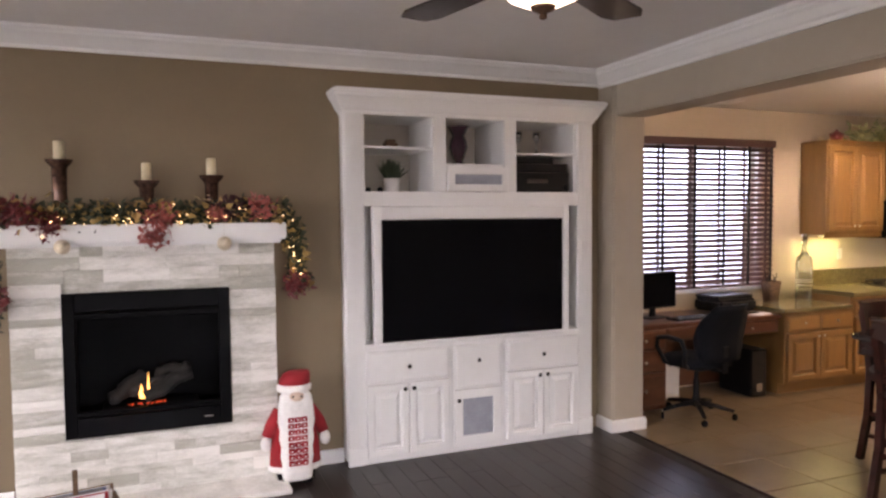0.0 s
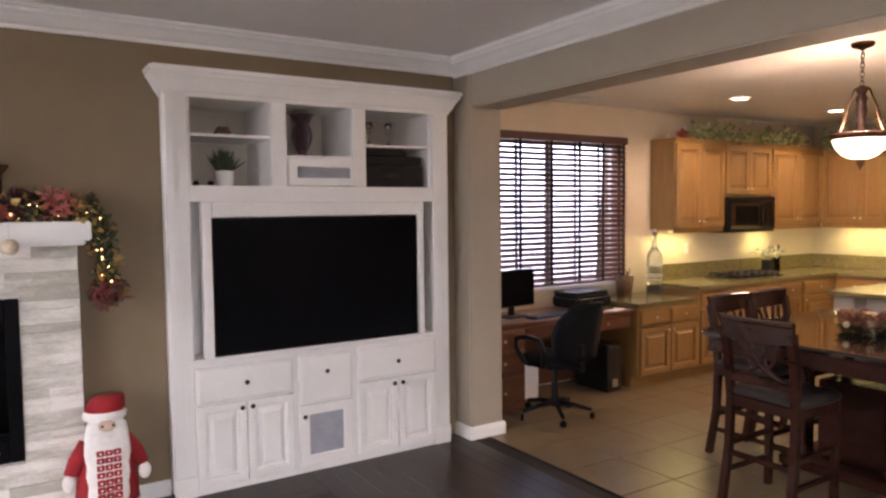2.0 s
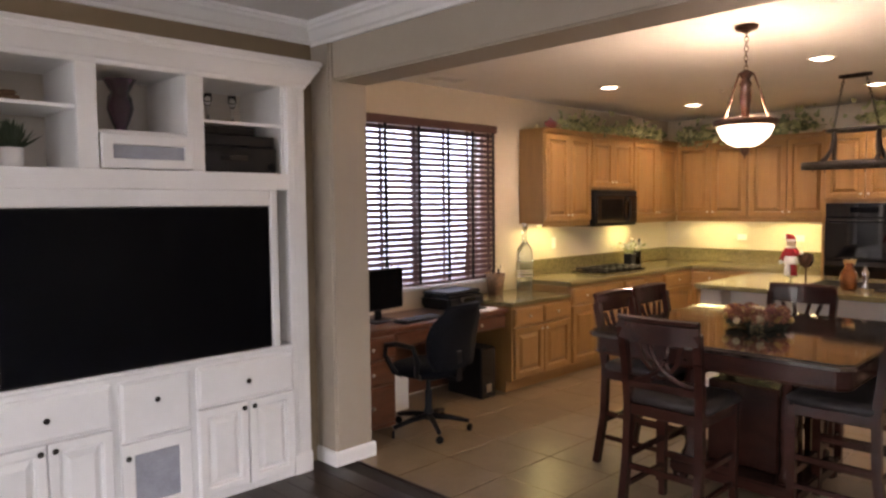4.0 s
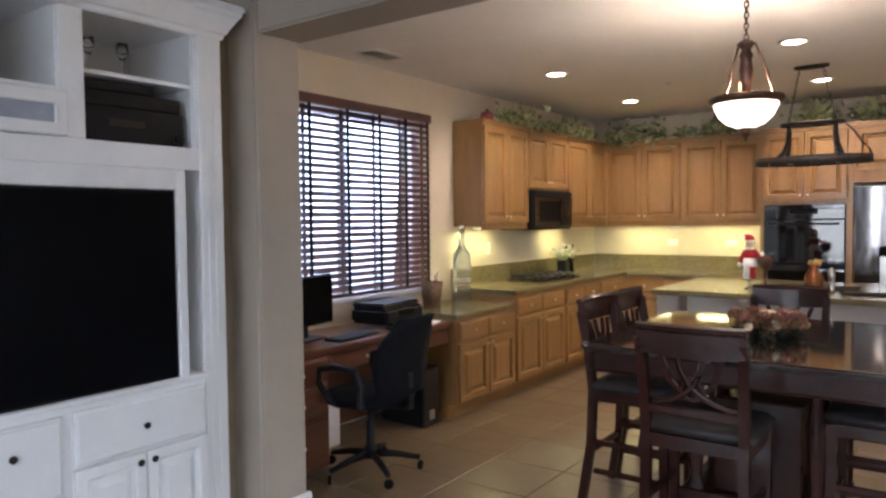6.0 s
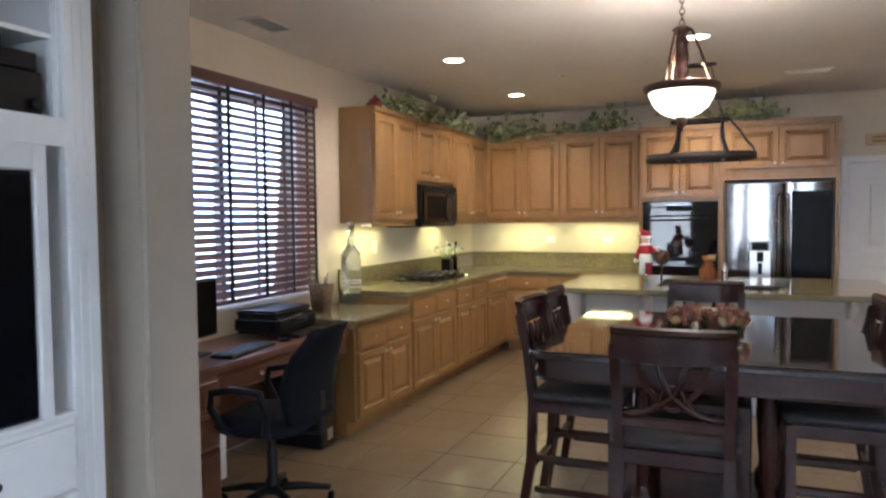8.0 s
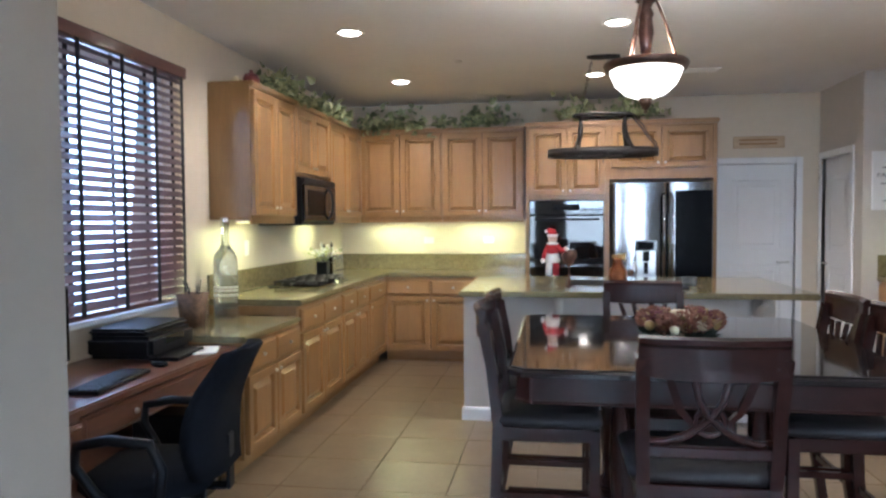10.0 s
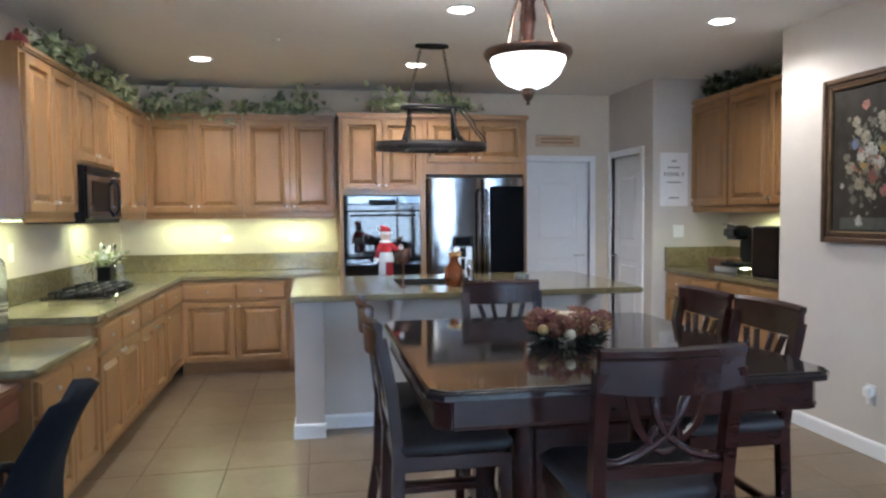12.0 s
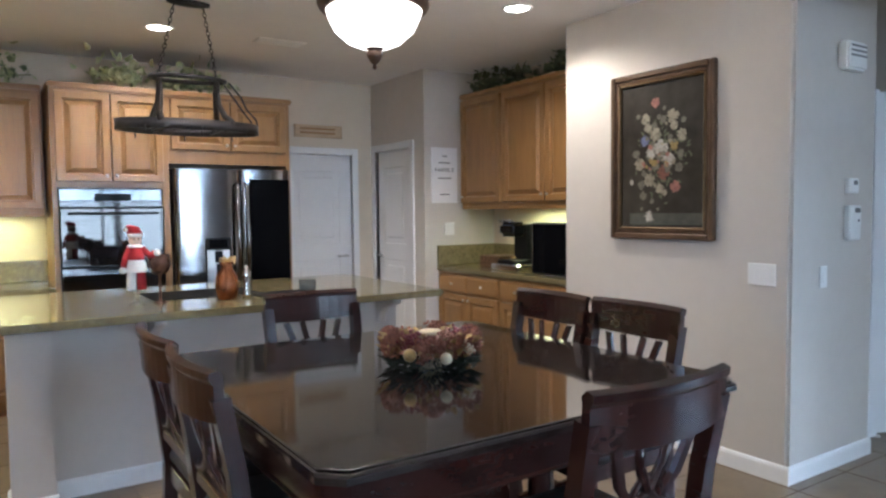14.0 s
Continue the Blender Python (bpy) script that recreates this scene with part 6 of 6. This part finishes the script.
# signs and fittings on the walls
ws = thing("wooden_sign", pose(XF - 0.0005, 0.976, 2.186, 0, 0, -90), "pale wooden plank sign over the far door", "sign")
part("board", box((-0.245, -0.022, -0.06), (0.245, 0, 0.06), 0.005), M_SIGNW, ws)
for z in (0.025, -0.015):
    part("print_bar", box((-0.19, -0.0235, z - 0.01), (0.17, -0.0222, z + 0.008)), M_OAKH, ws)
fs = thing("family_sign", pose(8.1995, 0.193, 1.735, 0, 0, -90) @ Matrix.Diagonal((1.04, 1, 0.86, 1)), "white framed printed sign on the nook wall", "sign")
part("board", box((-0.135, -0.014, -0.29), (0.135, 0, 0.29), 0.003), M_DOOR, fs)
for z, w in ((0.20, 0.025), (0.13, 0.06), (-0.03, 0.07), (-0.20, 0.05)):
    part("print_bar", box((-w, -0.0155, z - 0.006), (w, -0.0142, z + 0.006)), M_BARS, fs)
tx_ = bpy.data.curves.new("family_text", "FONT")
tx_.body, tx_.size, tx_.align_x, tx_.extrude = "FAMILY", 0.062, "CENTER", 0.001
to = new("lettering", tx_)
to.data.materials.append(M_BARS)
to.parent = fs
to.matrix_basis = pose(0, -0.0155, 0.035, 90, 0, 0)


def plate(m, w, h, label, category, kind_):
    p = thing("wall_plate", m, label, category)
    part("plate", box((-w / 2, -0.007, -h / 2), (w / 2, 0, h / 2), 0.003), M_PLASTW, p)
    if kind_ == "switch":
        n = max(1, round(w / 0.05) - 1)
        for i in range(n):
            x = (i - (n - 1) / 2) * 0.046
            part("rocker", box((x - 0.016, -0.010, -0.033), (x + 0.016, -0.0072, 0.033), 0.002), M_PLASTW, p)
    else:
        for z in (-0.02, 0.02):
            part("socket", box((-0.016, -0.009, z - 0.014), (0.016, -0.0072, z + 0.014), 0.003), M_PLASTW, p)
    return p


plate(pose(5.002, 0.3305, 1.07, 0, 0, 180), 0.16, 0.115, "white three-gang light switch plate", "light switch", "switch")
ol = plate(pose(5.62, 0.3305, 0.36, 0, 0, 180), 0.075, 0.12, "white wall outlet with a plug-in air freshener", "outlet", "outlet")
part("air_freshener", box((-0.02, -0.055, -0.01), (0.04, -0.0095, 0.05), 0.01, 2), M_PLASTW, ol)
plate(pose(4.8495, 0.03, 1.05, 0, 0, -90), 0.07, 0.115, "white light switch plate", "light switch", "switch")
plate(pose(6.75, YK - 0.0005, 1.22, 0, 0, 0), 0.07, 0.115, "cream outlet over the worktop", "outlet", "outlet")
plate(pose(8.1995, 0.14, 1.25, 0, 0, -90), 0.11, 0.115, "white switch plate in the coffee nook", "light switch", "switch")
for y in (4.35, 3.70):
    plate(pose(XF - 0.0005, y, 1.21, 0, 0, -90), 0.11, 0.07, "cream outlet over the worktop", "outlet", "outlet")
dc = thing("door_chime", pose(4.8495, -0.17, 2.21, 0, 0, -90), "white slotted door chime box high on the wall", "door chime")
part("box", box((-0.10, -0.06, -0.075), (0.10, 0, 0.075), 0.012, 2), M_PLASTW, dc)
for z in (0.0, 0.025, 0.05):
    part("slot", box((-0.075, -0.0615, z - 0.005), (0.085, -0.0602, z + 0.005)), M_BARS, dc)
th_ = thing("thermostat", pose(4.8495, -0.22, 1.53, 0, 0, -90), "white thermostat on the hall corner", "thermostat")
part("box", box((-0.05, -0.03, -0.04), (0.05, 0, 0.04), 0.006), M_PLASTW, th_)
part("display", box((-0.01, -0.0315, 0.005), (0.03, -0.0302, 0.028)), M_BARS, th_)
ip = thing("alarm_keypad", pose(4.8495, -0.23, 1.335, 0, 0, -90), "white alarm keypad under the thermostat", "keypad")
part("box", box((-0.06, -0.035, -0.10), (0.06, 0, 0.09), 0.008), M_PLASTW, ip)
part("display", box((-0.01, -0.0365, 0.05), (0.045, -0.0352, 0.075)), M_BARS, ip)
part("button", box((0.02, -0.0375, 0.0), (0.035, -0.0352, 0.015)), M_BARS, ip)

# flower painting
pn = thing("flower_painting", pose(5.650, 0.3305, 1.735, 0, 0, 180), "dark floral still life in a bronze gilt frame", "painting")
PW, PH = 0.375, 0.50
for i, (ins, w, d) in enumerate(((0.0, 0.035, 0.040), (0.035, 0.022, 0.028), (0.057, 0.015, 0.034))):
    for a, b in (((-PW + ins, -PH + ins), (-PW + ins + w, PH - ins)), ((PW - ins - w, -PH + ins), (PW - ins, PH - ins)), ((-PW + ins + w, -PH + ins), (PW - ins - w, -PH + ins + w)), ((-PW + ins + w, PH - ins - w), (PW - ins - w, PH - ins))):
        part("frame_rail", box((a[0], -d, a[1]), (b[0], -0.0005, b[1]), 0.007), M_FRAMEW if i != 2 else M_GOLDF, pn)
part("canvas", box((-0.300, -0.012, -0.43), (0.300, -0.004, 0.43)), M_CANVAS, pn, "dark umber painted canvas")
part("painted_ledge", box((-0.235, -0.0132, -0.415), (0.295, -0.0122, -0.345)), M_LEDGE, pn, "grey green painted stone ledge")


def bloom(x, z, r, material):
    b2 = B()
    for ringk, (rr_, nn) in enumerate(((1.0, 10), (0.66, 7), (0.34, 5))):
        for k in range(nn):
            a = 2 * math.pi * (k + 0.5 * ringk) / nn + random.uniform(-0.2, 0.2)
            cx, cz = x + r * rr_ * 0.5 * math.cos(a), z + r * rr_ * 0.5 * math.sin(a)
            q = r * rr_ * 0.46 * random.uniform(0.85, 1.15)
            y = -0.0128 - 0.0006 * ringk - 0.0001 * k
            b2.faces.new([b2.verts.new((cx + q * (math.cos(v) * math.cos(a) - 0.5 * math.sin(v) * math.sin(a)), y - 0.0004 * math.sin(v + a), cz + q * (math.cos(v) * math.sin(a) + 0.5 * math.sin(v) * math.cos(a)))) for v in [2 * math.pi * j / 8 for j in range(8)]])
    return part("painted_bloom", b2, material, pn)


BL = {"w": M_PWHITE, "c": M_PCREAM, "p": M_PPINK, "o": M_PORANGE, "b": M_PBLUE, "y": M_PYELLOW, "d": M_PDULL}
for x, z, r, k in ((0.0, 0.04, 0.068, "w"), (0.06, -0.03, 0.052, "w"), (-0.07, 0.015, 0.048, "w"), (-0.04, 0.125, 0.054, "c"), (0.085, 0.22, 0.054, "c"), (0.15, 0.105, 0.046, "c"), (0.095, 0.05, 0.038, "y"),
                   (-0.12, 0.09, 0.042, "b"), (-0.16, -0.05, 0.050, "c"), (0.02, -0.105, 0.058, "o"), (-0.085, -0.145, 0.055, "c"), (0.105, -0.19, 0.046, "p"), (-0.01, -0.20, 0.040, "c"), (-0.04, 0.31, 0.040, "p"), (-0.115, 0.22, 0.042, "c"),
                   (-0.095, 0.165, 0.040, "c"), (-0.22, -0.155, 0.022, "w"), (-0.082, -0.365, 0.046, "w"), (0.13, -0.08, 0.036, "d"), (-0.185, 0.015, 0.036, "d"), (-0.04, -0.055, 0.036, "y"), (-0.145, -0.175, 0.036, "d"), (-0.13, -0.24, 0.034, "d"),
                   (0.095, 0.165, 0.036, "c"), (-0.14, -0.32, 0.016, "d"), (-0.02, -0.32, 0.016, "d"), (0.02, 0.205, 0.034, "d"), (0.14, 0.0, 0.034, "d"), (-0.17, 0.24, 0.022, "d"), (0.16, 0.19, 0.024, "d")):
    bloom(x, z, r * 0.86, BL[k])
for k in range(60):
    a, r = random.uniform(0, 6.283), abs(random.gauss(0, 0.11))
    bloom(0.78 * r * math.cos(a) - 0.01, 1.2 * r * math.sin(a), random.uniform(0.010, 0.024), BL["ddcddpydd"[k % 9]])
b_ = B()
for k in range(90):
    a, r = random.uniform(0, 6.283), random.uniform(0.05, 0.25)
    x, z = r * 0.85 * math.cos(a), r * 1.15 * math.sin(a) - 0.02
    q, w = random.uniform(0.012, 0.026), random.uniform(0, 6.283)
    pts = [(x + q * math.cos(w), z + q * math.sin(w)), (x + 0.4 * q * math.cos(w + 1.6), z + 0.4 * q * math.sin(w + 1.6)), (x - q * math.cos(w), z - q * math.sin(w)), (x - 0.4 * q * math.cos(w + 1.6), z - 0.4 * q * math.sin(w + 1.6))]
    b_.faces.new([b_.verts.new((p[0], -0.0124 - 0.000003 * k, p[1])) for p in pts])
tagged(part("painted_leaves", b_, M_PLEAF, pn), kind="stuff")

# ---- cabinet shelves ----
vs_ = thing("plum_vase", pose(2.13, 4.72, 2.0225), "dark plum glass urn vase in the media cabinet", "vase")
b_ = B()
lathe(b_, [(0.05, 0), (0.055, 0.012), (0.03, 0.03), (0.045, 0.06), (0.068, 0.13), (0.060, 0.19), (0.045, 0.215), (0.075, 0.27), (0.085, 0.285), (0.078, 0.285), (0.04, 0.22), (0, 0.20)], 26)
part("body", b_, M_PURPLE, vs_, "", True)
pl = thing("potted_grass", pose(1.60, 4.66, 1.8225), "dark green grass plant in a white ceramic pot", "plant")
b_ = B()
lathe(b_, [(0.045, 0), (0.052, 0.01), (0.055, 0.10), (0.048, 0.10), (0.045, 0.08), (0, 0.08)], 22)
part("pot", b_, M_CERAM, pl, "white ceramic pot", True)
b_ = B()
for k in range(150):
    a, tl = random.uniform(0, 6.283), abs(random.gauss(0, 0.45))
    d = Vector((math.cos(a) * tl, math.sin(a) * tl, 1)).normalized()
    leaf(b_, (0.03 * math.cos(a) * random.random(), 0.03 * math.sin(a) * random.random(), 0.08), d, random.uniform(0.11, 0.17), 0.10, 0.1)
tagged(part("blades", b_, M_GREENPL, pl, "dark green grass blades"), kind="stuff")
for x, y, z, s, w in ((1.42, 4.62, 1.8225, 0.9, "dark round stone ornament on the shelf"), (1.51, 4.64, 1.8225, 1.0, "dark round stone ornament on the shelf")):
    o = thing("stone_ornament", pose(x, y, z), w, "ornament", "stone ornaments")
    b_ = B()
    ball(b_, (0, 0, 0.021 * s), 0.022 * s, 2, (1, 1, 0.95))
    part("body", b_, M_BLACK, o, "", True)
o = thing("lidded_box", pose(1.60, 4.68, 2.1305), "small dark brown lidded box on the shelf", "box")
part("body", box((-0.045, -0.04, 0), (0.045, 0.04, 0.04), 0.006), M_BASKET, o)
part("lid", box((-0.036, -0.032, 0.0405), (0.036, 0.032, 0.062), 0.008, 2), M_BASKET, o)
for x in (2.59, 2.74):
    o = thing("glass_candlestick", pose(x, 4.66, 2.1105), "slim clear glass candlestick on the shelf", "candlestick", "glass candlesticks")
    b_ = B()
    lathe(b_, [(0.03, 0), (0.03, 0.005), (0.008, 0.012), (0.007, 0.09), (0.014, 0.10), (0.026, 0.125), (0.024, 0.165), (0.021, 0.165), (0.02, 0.128), (0, 0.115)], 18)
    part("glass", b_, M_GLASS, o, "", True)
rcv = thing("cable_box", pose(2.70, 4.68, 1.8225), "black stack of audio receivers in the cubby", "receiver")
part("receiver", box((-0.235, -0.17, 0.0), (0.235, 0.17, 0.15), 0.006), M_BLACK, rcv)
part("player", box((-0.225, -0.165, 0.151), (0.225, 0.16, 0.215), 0.006), M_BLACK, rcv)
part("console", box((-0.22, -0.14, 0.216), (0.12, 0.15, 0.262), 0.006), M_BLACK, rcv)
b_ = B()
lathe(b_, [(0.022, 0), (0.022, 0.018), (0.018, 0.022), (0, 0.023)], 16)
part("dial", b_, M_BLACK, rcv, "", True, pose(0.20, -0.171, 0.04, 90, 0, 0))
part("display", box((-0.12, -0.1725, 0.07), (0.05, -0.1705, 0.10)), M_GLOSSBLK, rcv)

# ---- mantel decorations ----
for x, h in ((-0.42, 0.315), (0.035, 0.20), (0.40, 0.235)):
    o = thing("candle_holder", pose(x, 4.50, 1.6305), "brown mosaic candle holder with a cream candle on the mantel", "candle holder", "mantel candle holders")
    b_ = B()
    H = h + 0.055
    lathe(b_, [(0.060, 0), (0.063, 0.01), (0.042, 0.03), (0.037, H * 0.5), (0.042, H - 0.045), (0.066, H - 0.018), (0.073, H), (0.05, H)], 20)
    part("stand", b_, M_MOSAIC, o, "", True)
    b_ = B()
    lathe(b_, [(0.028, H), (0.028, H + 0.10), (0.02, H + 0.105), (0, H + 0.10)], 16)
    part("candle", b_, M_CREAMC, o, "cream wax candle", True)

gpath = [(-0.80, 4.42, 1.66), (-0.55, 4.43, 1.68), (-0.2, 4.42, 1.665), (0.2, 4.42, 1.67), (0.55, 4.43, 1.68), (0.80, 4.42, 1.67), (0.875, 4.44, 1.58), (0.90, 4.46, 1.40), (0.91, 4.47, 1.24)]
gl = thing("mantel_garland", pose(0, 0, 0), "festive pine garland with red flowers, gold leaves and fairy lights", "garland")
b_ = B()
tube(b_, gpath, 0.012, 6)
part("stem", b_, M_PINE, gl)
b_ = B()
for c in along(gpath, 2400):
    leaf(b_, c + Vector((random.gauss(0, 0.032), random.gauss(0, 0.028), random.gauss(0.010, 0.036))), rdir(0.1), random.uniform(0.028, 0.052), 0.7)
tagged(part("pine_foliage", b_, M_GARL, gl, "dark green pine sprigs"), kind="stuff")
b_ = B()
for c in along(gpath, 420):
    leaf(b_, c + Vector((random.gauss(0, 0.035), -0.03 + random.gauss(0, 0.02), random.gauss(0.01, 0.045))), rdir(0.1), random.uniform(0.03, 0.065), 0.7)
tagged(part("gold_leaves", b_, M_GOLD, gl, "gold glitter leaves"), kind="stuff")
b_ = B()
for c in along(gpath, 55):
    ball(b_, c + Vector((random.gauss(0, 0.03), -0.05 + random.gauss(0, 0.015), random.gauss(0, 0.035))), random.uniform(0.003, 0.0055), 1)
tagged(part("fairy_lights", b_, M_FAIRY, gl, "small warm glowing bulbs"), kind="stuff")
for x, y, z, s, mm in ((-0.62, 4.38, 1.70, 1.25, M_BURG), (-0.47, 4.37, 1.62, 1.0, M_BURG), (0.10, 4.36, 1.66, 1.1, M_PINKR), (0.07, 4.35, 1.56, 1.0, M_PINKR), (0.42, 4.37, 1.68, 0.75, M_PINKR), (0.68, 4.38, 1.72, 1.1, M_PINKR), (0.90, 4.44, 1.24, 1.1, M_BURG), (-0.76, 4.40, 1.22, 1.2, M_BURG)):
    b_ = B()
    for k in range(230):
        d = rdir(0.1).normalized()
        leaf(b_, Vector((d.x, d.y * 0.6, d.z)) * random.uniform(0.01, 0.085) * s, rdir(0.0), random.uniform(0.024, 0.05) * s, 0.55)
    part("red_flower", b_, mm, gl, "red glitter poinsettia", False, pose(x, y, z))
b_ = B()
for k in range(70):
    leaf(b_, (0.53 + random.uniform(-0.08, 0.08), 4.42 + random.uniform(-0.03, 0.03), 1.70 + random.uniform(-0.03, 0.05)), rdir(0.4), random.uniform(0.06, 0.10), 0.7)
tagged(part("dark_flower", b_, M_DKFLOW, gl, "dark burgundy velvet poinsettia"), kind="stuff")
g2 = [(-0.80, 4.44, 1.60), (-0.78, 4.45, 1.42), (-0.77, 4.46, 1.20), (-0.76, 4.46, 1.12)]
b_ = B()
for c in along(g2, 260):
    leaf(b_, c + Vector((random.gauss(0, 0.03), random.gauss(0, 0.02), random.gauss(0, 0.03))), rdir(-0.2), random.uniform(0.03, 0.07), 0.4)
tagged(part("pine_drop", b_, M_PINE, gl), kind="stuff")
b_ = B()
for c in along(g2, 14):
    ball(b_, c + Vector((random.gauss(0, 0.03), -0.04, random.gauss(0, 0.02))), 0.006, 1)
tagged(part("fairy_lights", b_, M_FAIRY, gl), kind="stuff")
for x in (-0.40, 0.455):
    o = thing("bauble_hook", pose(x, 4.34, 1.51), "cream glitter ball stocking holder on the mantel edge", "ornament", "mantel baubles")
    b_ = B()
    ball(b_, (0, 0, 0.0), 0.042, 3)
    part("ball", b_, M_CREAMB, o, "", True)
    part("hook", box((-0.0015, -0.002, 0.035), (0.0015, 0.001, 0.118)), M_NICKEL, o)

# magazine rack before the hearth
mr = thing("magazine_rack", pose(-0.34, 4.03, 0, 0, 0, 12), "brown wooden magazine rack filled with magazines by the hearth", "magazine rack")
for s in (-1, 1):
    b_ = B()
    bar(b_, [(-0.0, s * 0.10, 0.02), (0.0, s * 0.13, 0.14), (0.0, s * 0.15, 0.20)], 0.40, 0.012)
    part("side", b_, M_BASKET, mr)
    part("end", box((s * 0.20 - 0.008, -0.12, 0.0), (s * 0.20 + 0.008, 0.12, 0.17), 0.004), M_BASKET, mr)
part("floor_board", box((-0.19, -0.10, 0.01), (0.19, 0.10, 0.022)), M_BASKET, mr)
part("handle", box((-0.012, -0.014, 0.022), (0.012, 0.014, 0.36), 0.005), M_BASKET, mr)
for k in range(7):
    mg = part("magazine", box((-0.15, -0.004, 0.0), (0.15, 0.004, 0.205)), (M_PAPER, M_RED, M_PAPER, M_BARS, M_PBLUE, M_PAPER, M_CREAMC)[k], mr, "", False, pose(0.02 * (k % 3) - 0.02, -0.085 + k * 0.028 + (0.02 if k > 2 else -0.01), 0.024, -14 + k * 4.5, 0, 0))

# ---- trees beyond the glazing ----
for x, y, h in ((-9.0, 0.2, 4.5), (-10.5, 3.2, 5.0), (-1.5, -10.0, 4.6), (2.6, -11.0, 4.2)):
    tr_ = thing("garden_tree", pose(x, y, -0.14), "leafy green garden tree outside the window", "tree", "garden trees")
    b_ = B()
    tube(b_, [(0, 0, 0), (0.05, 0.02, h * 0.3), (0.0, 0.06, h * 0.55), (0.05, 0, h * 0.8)], 0.13, 9, 0.03)
    for k in range(6):
        a = k * 1.1
        tube(b_, [(0.02, 0.03, h * (0.35 + 0.06 * k)), (0.5 * math.cos(a), 0.5 * math.sin(a), h * (0.5 + 0.06 * k)), (1.0 * math.cos(a), 1.0 * math.sin(a), h * (0.55 + 0.06 * k))], 0.05, 6, 0.012)
    part("trunk", b_, M_BASKET, tr_, "", True)
    b_ = B()
    for k in range(1400):
        d = rdir(0).normalized()
        q = Vector((0, 0, h * 0.66)) + Vector((d.x * 1.4, d.y * 1.4, d.z * h * 0.33)) * (0.35 + 0.65 * random.random() ** 0.5) * (0.8 + 0.25 * math.sin(d.x * 5 + d.z * 4))
        leaf(b_, q, rdir(0), random.uniform(0.10, 0.20), 0.7)
    tagged(part("crown", b_, M_LEAFY, tr_), kind="stuff")

# ---- pieces: ledger stones, floor tiles, boards ----
stones = {}


def stone_mesh(w, h):
    """A rough-faced stone strip; widths are rounded so that alike pieces share a mesh."""
    key = (round(w, 2), round(h, 3), random.randrange(3))
    if key not in stones:
        bm = B()
        W_, H_ = key[0] - 0.002, h - 0.002
        nx, nz = max(2, int(W_ / 0.06)), 2
        grid = [[bm.verts.new((W_ * i / nx, -random.uniform(0.0, 0.007) if 0 < i < nx and 0 < j < nz else 0.002, H_ * j / nz)) for i in range(nx + 1)] for j in range(nz + 1)]
        for j in range(nz):
            for i in range(nx):
                bm.faces.new((grid[j][i], grid[j][i + 1], grid[j + 1][i + 1], grid[j + 1][i]))
        rim = [grid[0][i] for i in range(nx + 1)] + [grid[j][nx] for j in range(1, nz + 1)] + [grid[nz][i] for i in range(nx - 1, -1, -1)] + [grid[j][0] for j in range(nz - 1, 0, -1)]
        back = [bm.verts.new((v.co.x, 0.026, v.co.z)) for v in rim]
        for i in range(len(rim)):
            k = (i + 1) % len(rim)
            bm.faces.new((rim[i], back[i], back[k], rim[k]))
        stones[key] = mesh_of("stone", bm, M_STONE)
    return stones[key]


rows_h = []
z = 0.036
while z < 1.50:
    h = random.choice((0.045, 0.06, 0.06, 0.075))
    if z + h > 1.505:
        h = 1.506 - z
    rows_h.append((z, h))
    z += h
for z, h in rows_h:
    spans = [(-0.69, 0.765)] if z + h < 0.405 or z > 1.225 else [(-0.69, -0.432), (0.487, 0.765)]
    for a, b in spans:
        x = a
        while x < b - 0.01:
            w = random.choice((0.12, 0.2, 0.28, 0.36, 0.46))
            if b - x - w < 0.1:
                w = b - x
            o = new("stone", stone_mesh(w, h))
            o.parent = fp
            o.matrix_basis = pose(x, 4.466 + random.uniform(-0.006, 0.007), z)
            x += w

TS, GAP = 0.457, 0.0045
tile_me = mesh_of("tile", bx(B(), (0, 0, -0.012), (TS - GAP, TS - GAP, 0.0), 0.0025), M_TILE)
y0 = YK - 0.30
for i in range(14):
    for j in range(20):
        x, y = 3.405 + i * TS, y0 - (j + 1) * TS + 0.36
        if x > XF - 0.05 or y < -3.5 or (y < -0.5 and x > 5.0):
            continue
        if x > 8.25 and y < 0.1 or (x > 6.5 and x < 8.1 and y < -0.4):
            continue
        o = new("tile", tile_me)
        o.parent = tile_bed
        o.matrix_basis = pose(x, y, 0.0)

PWD = 0.125
boards = {}
k = 0
for i in range(47):
    x = -2.6 + i * PWD
    y = YT - random.uniform(0.3, 1.6)
    ys = [YT]
    while y > -3.0:
        ys.append(y)
        y -= random.choice((0.9, 1.2, 1.5, 1.8))
    ys.append(-3.0)
    for a, b in zip(ys, ys[1:]):
        L = round(a - b, 1)
        if L <= 0:
            continue
        if L not in boards:
            boards[L] = mesh_of("board", bx(B(), (0.0006, 0.0006, -0.013), (PWD - 0.0006, L - 0.0006, 0), 0.0015), M_WOODFL)
        w = min(PWD, 3.395 - x)
        if w < 0.02:
            continue
        o = new("board", boards[L])
        o.parent = floor_base
        o.matrix_basis = Matrix.Translation((x, b, 0)) @ Matrix.Diagonal((w / PWD, (a - b) / L, 1, 1))
struct("threshold", box((3.393, -3.0, -0.01), (3.408, 4.40, 0.004), 0.002), M_WOODFL, "dark wooden threshold strip between boards and tiles", "trim")
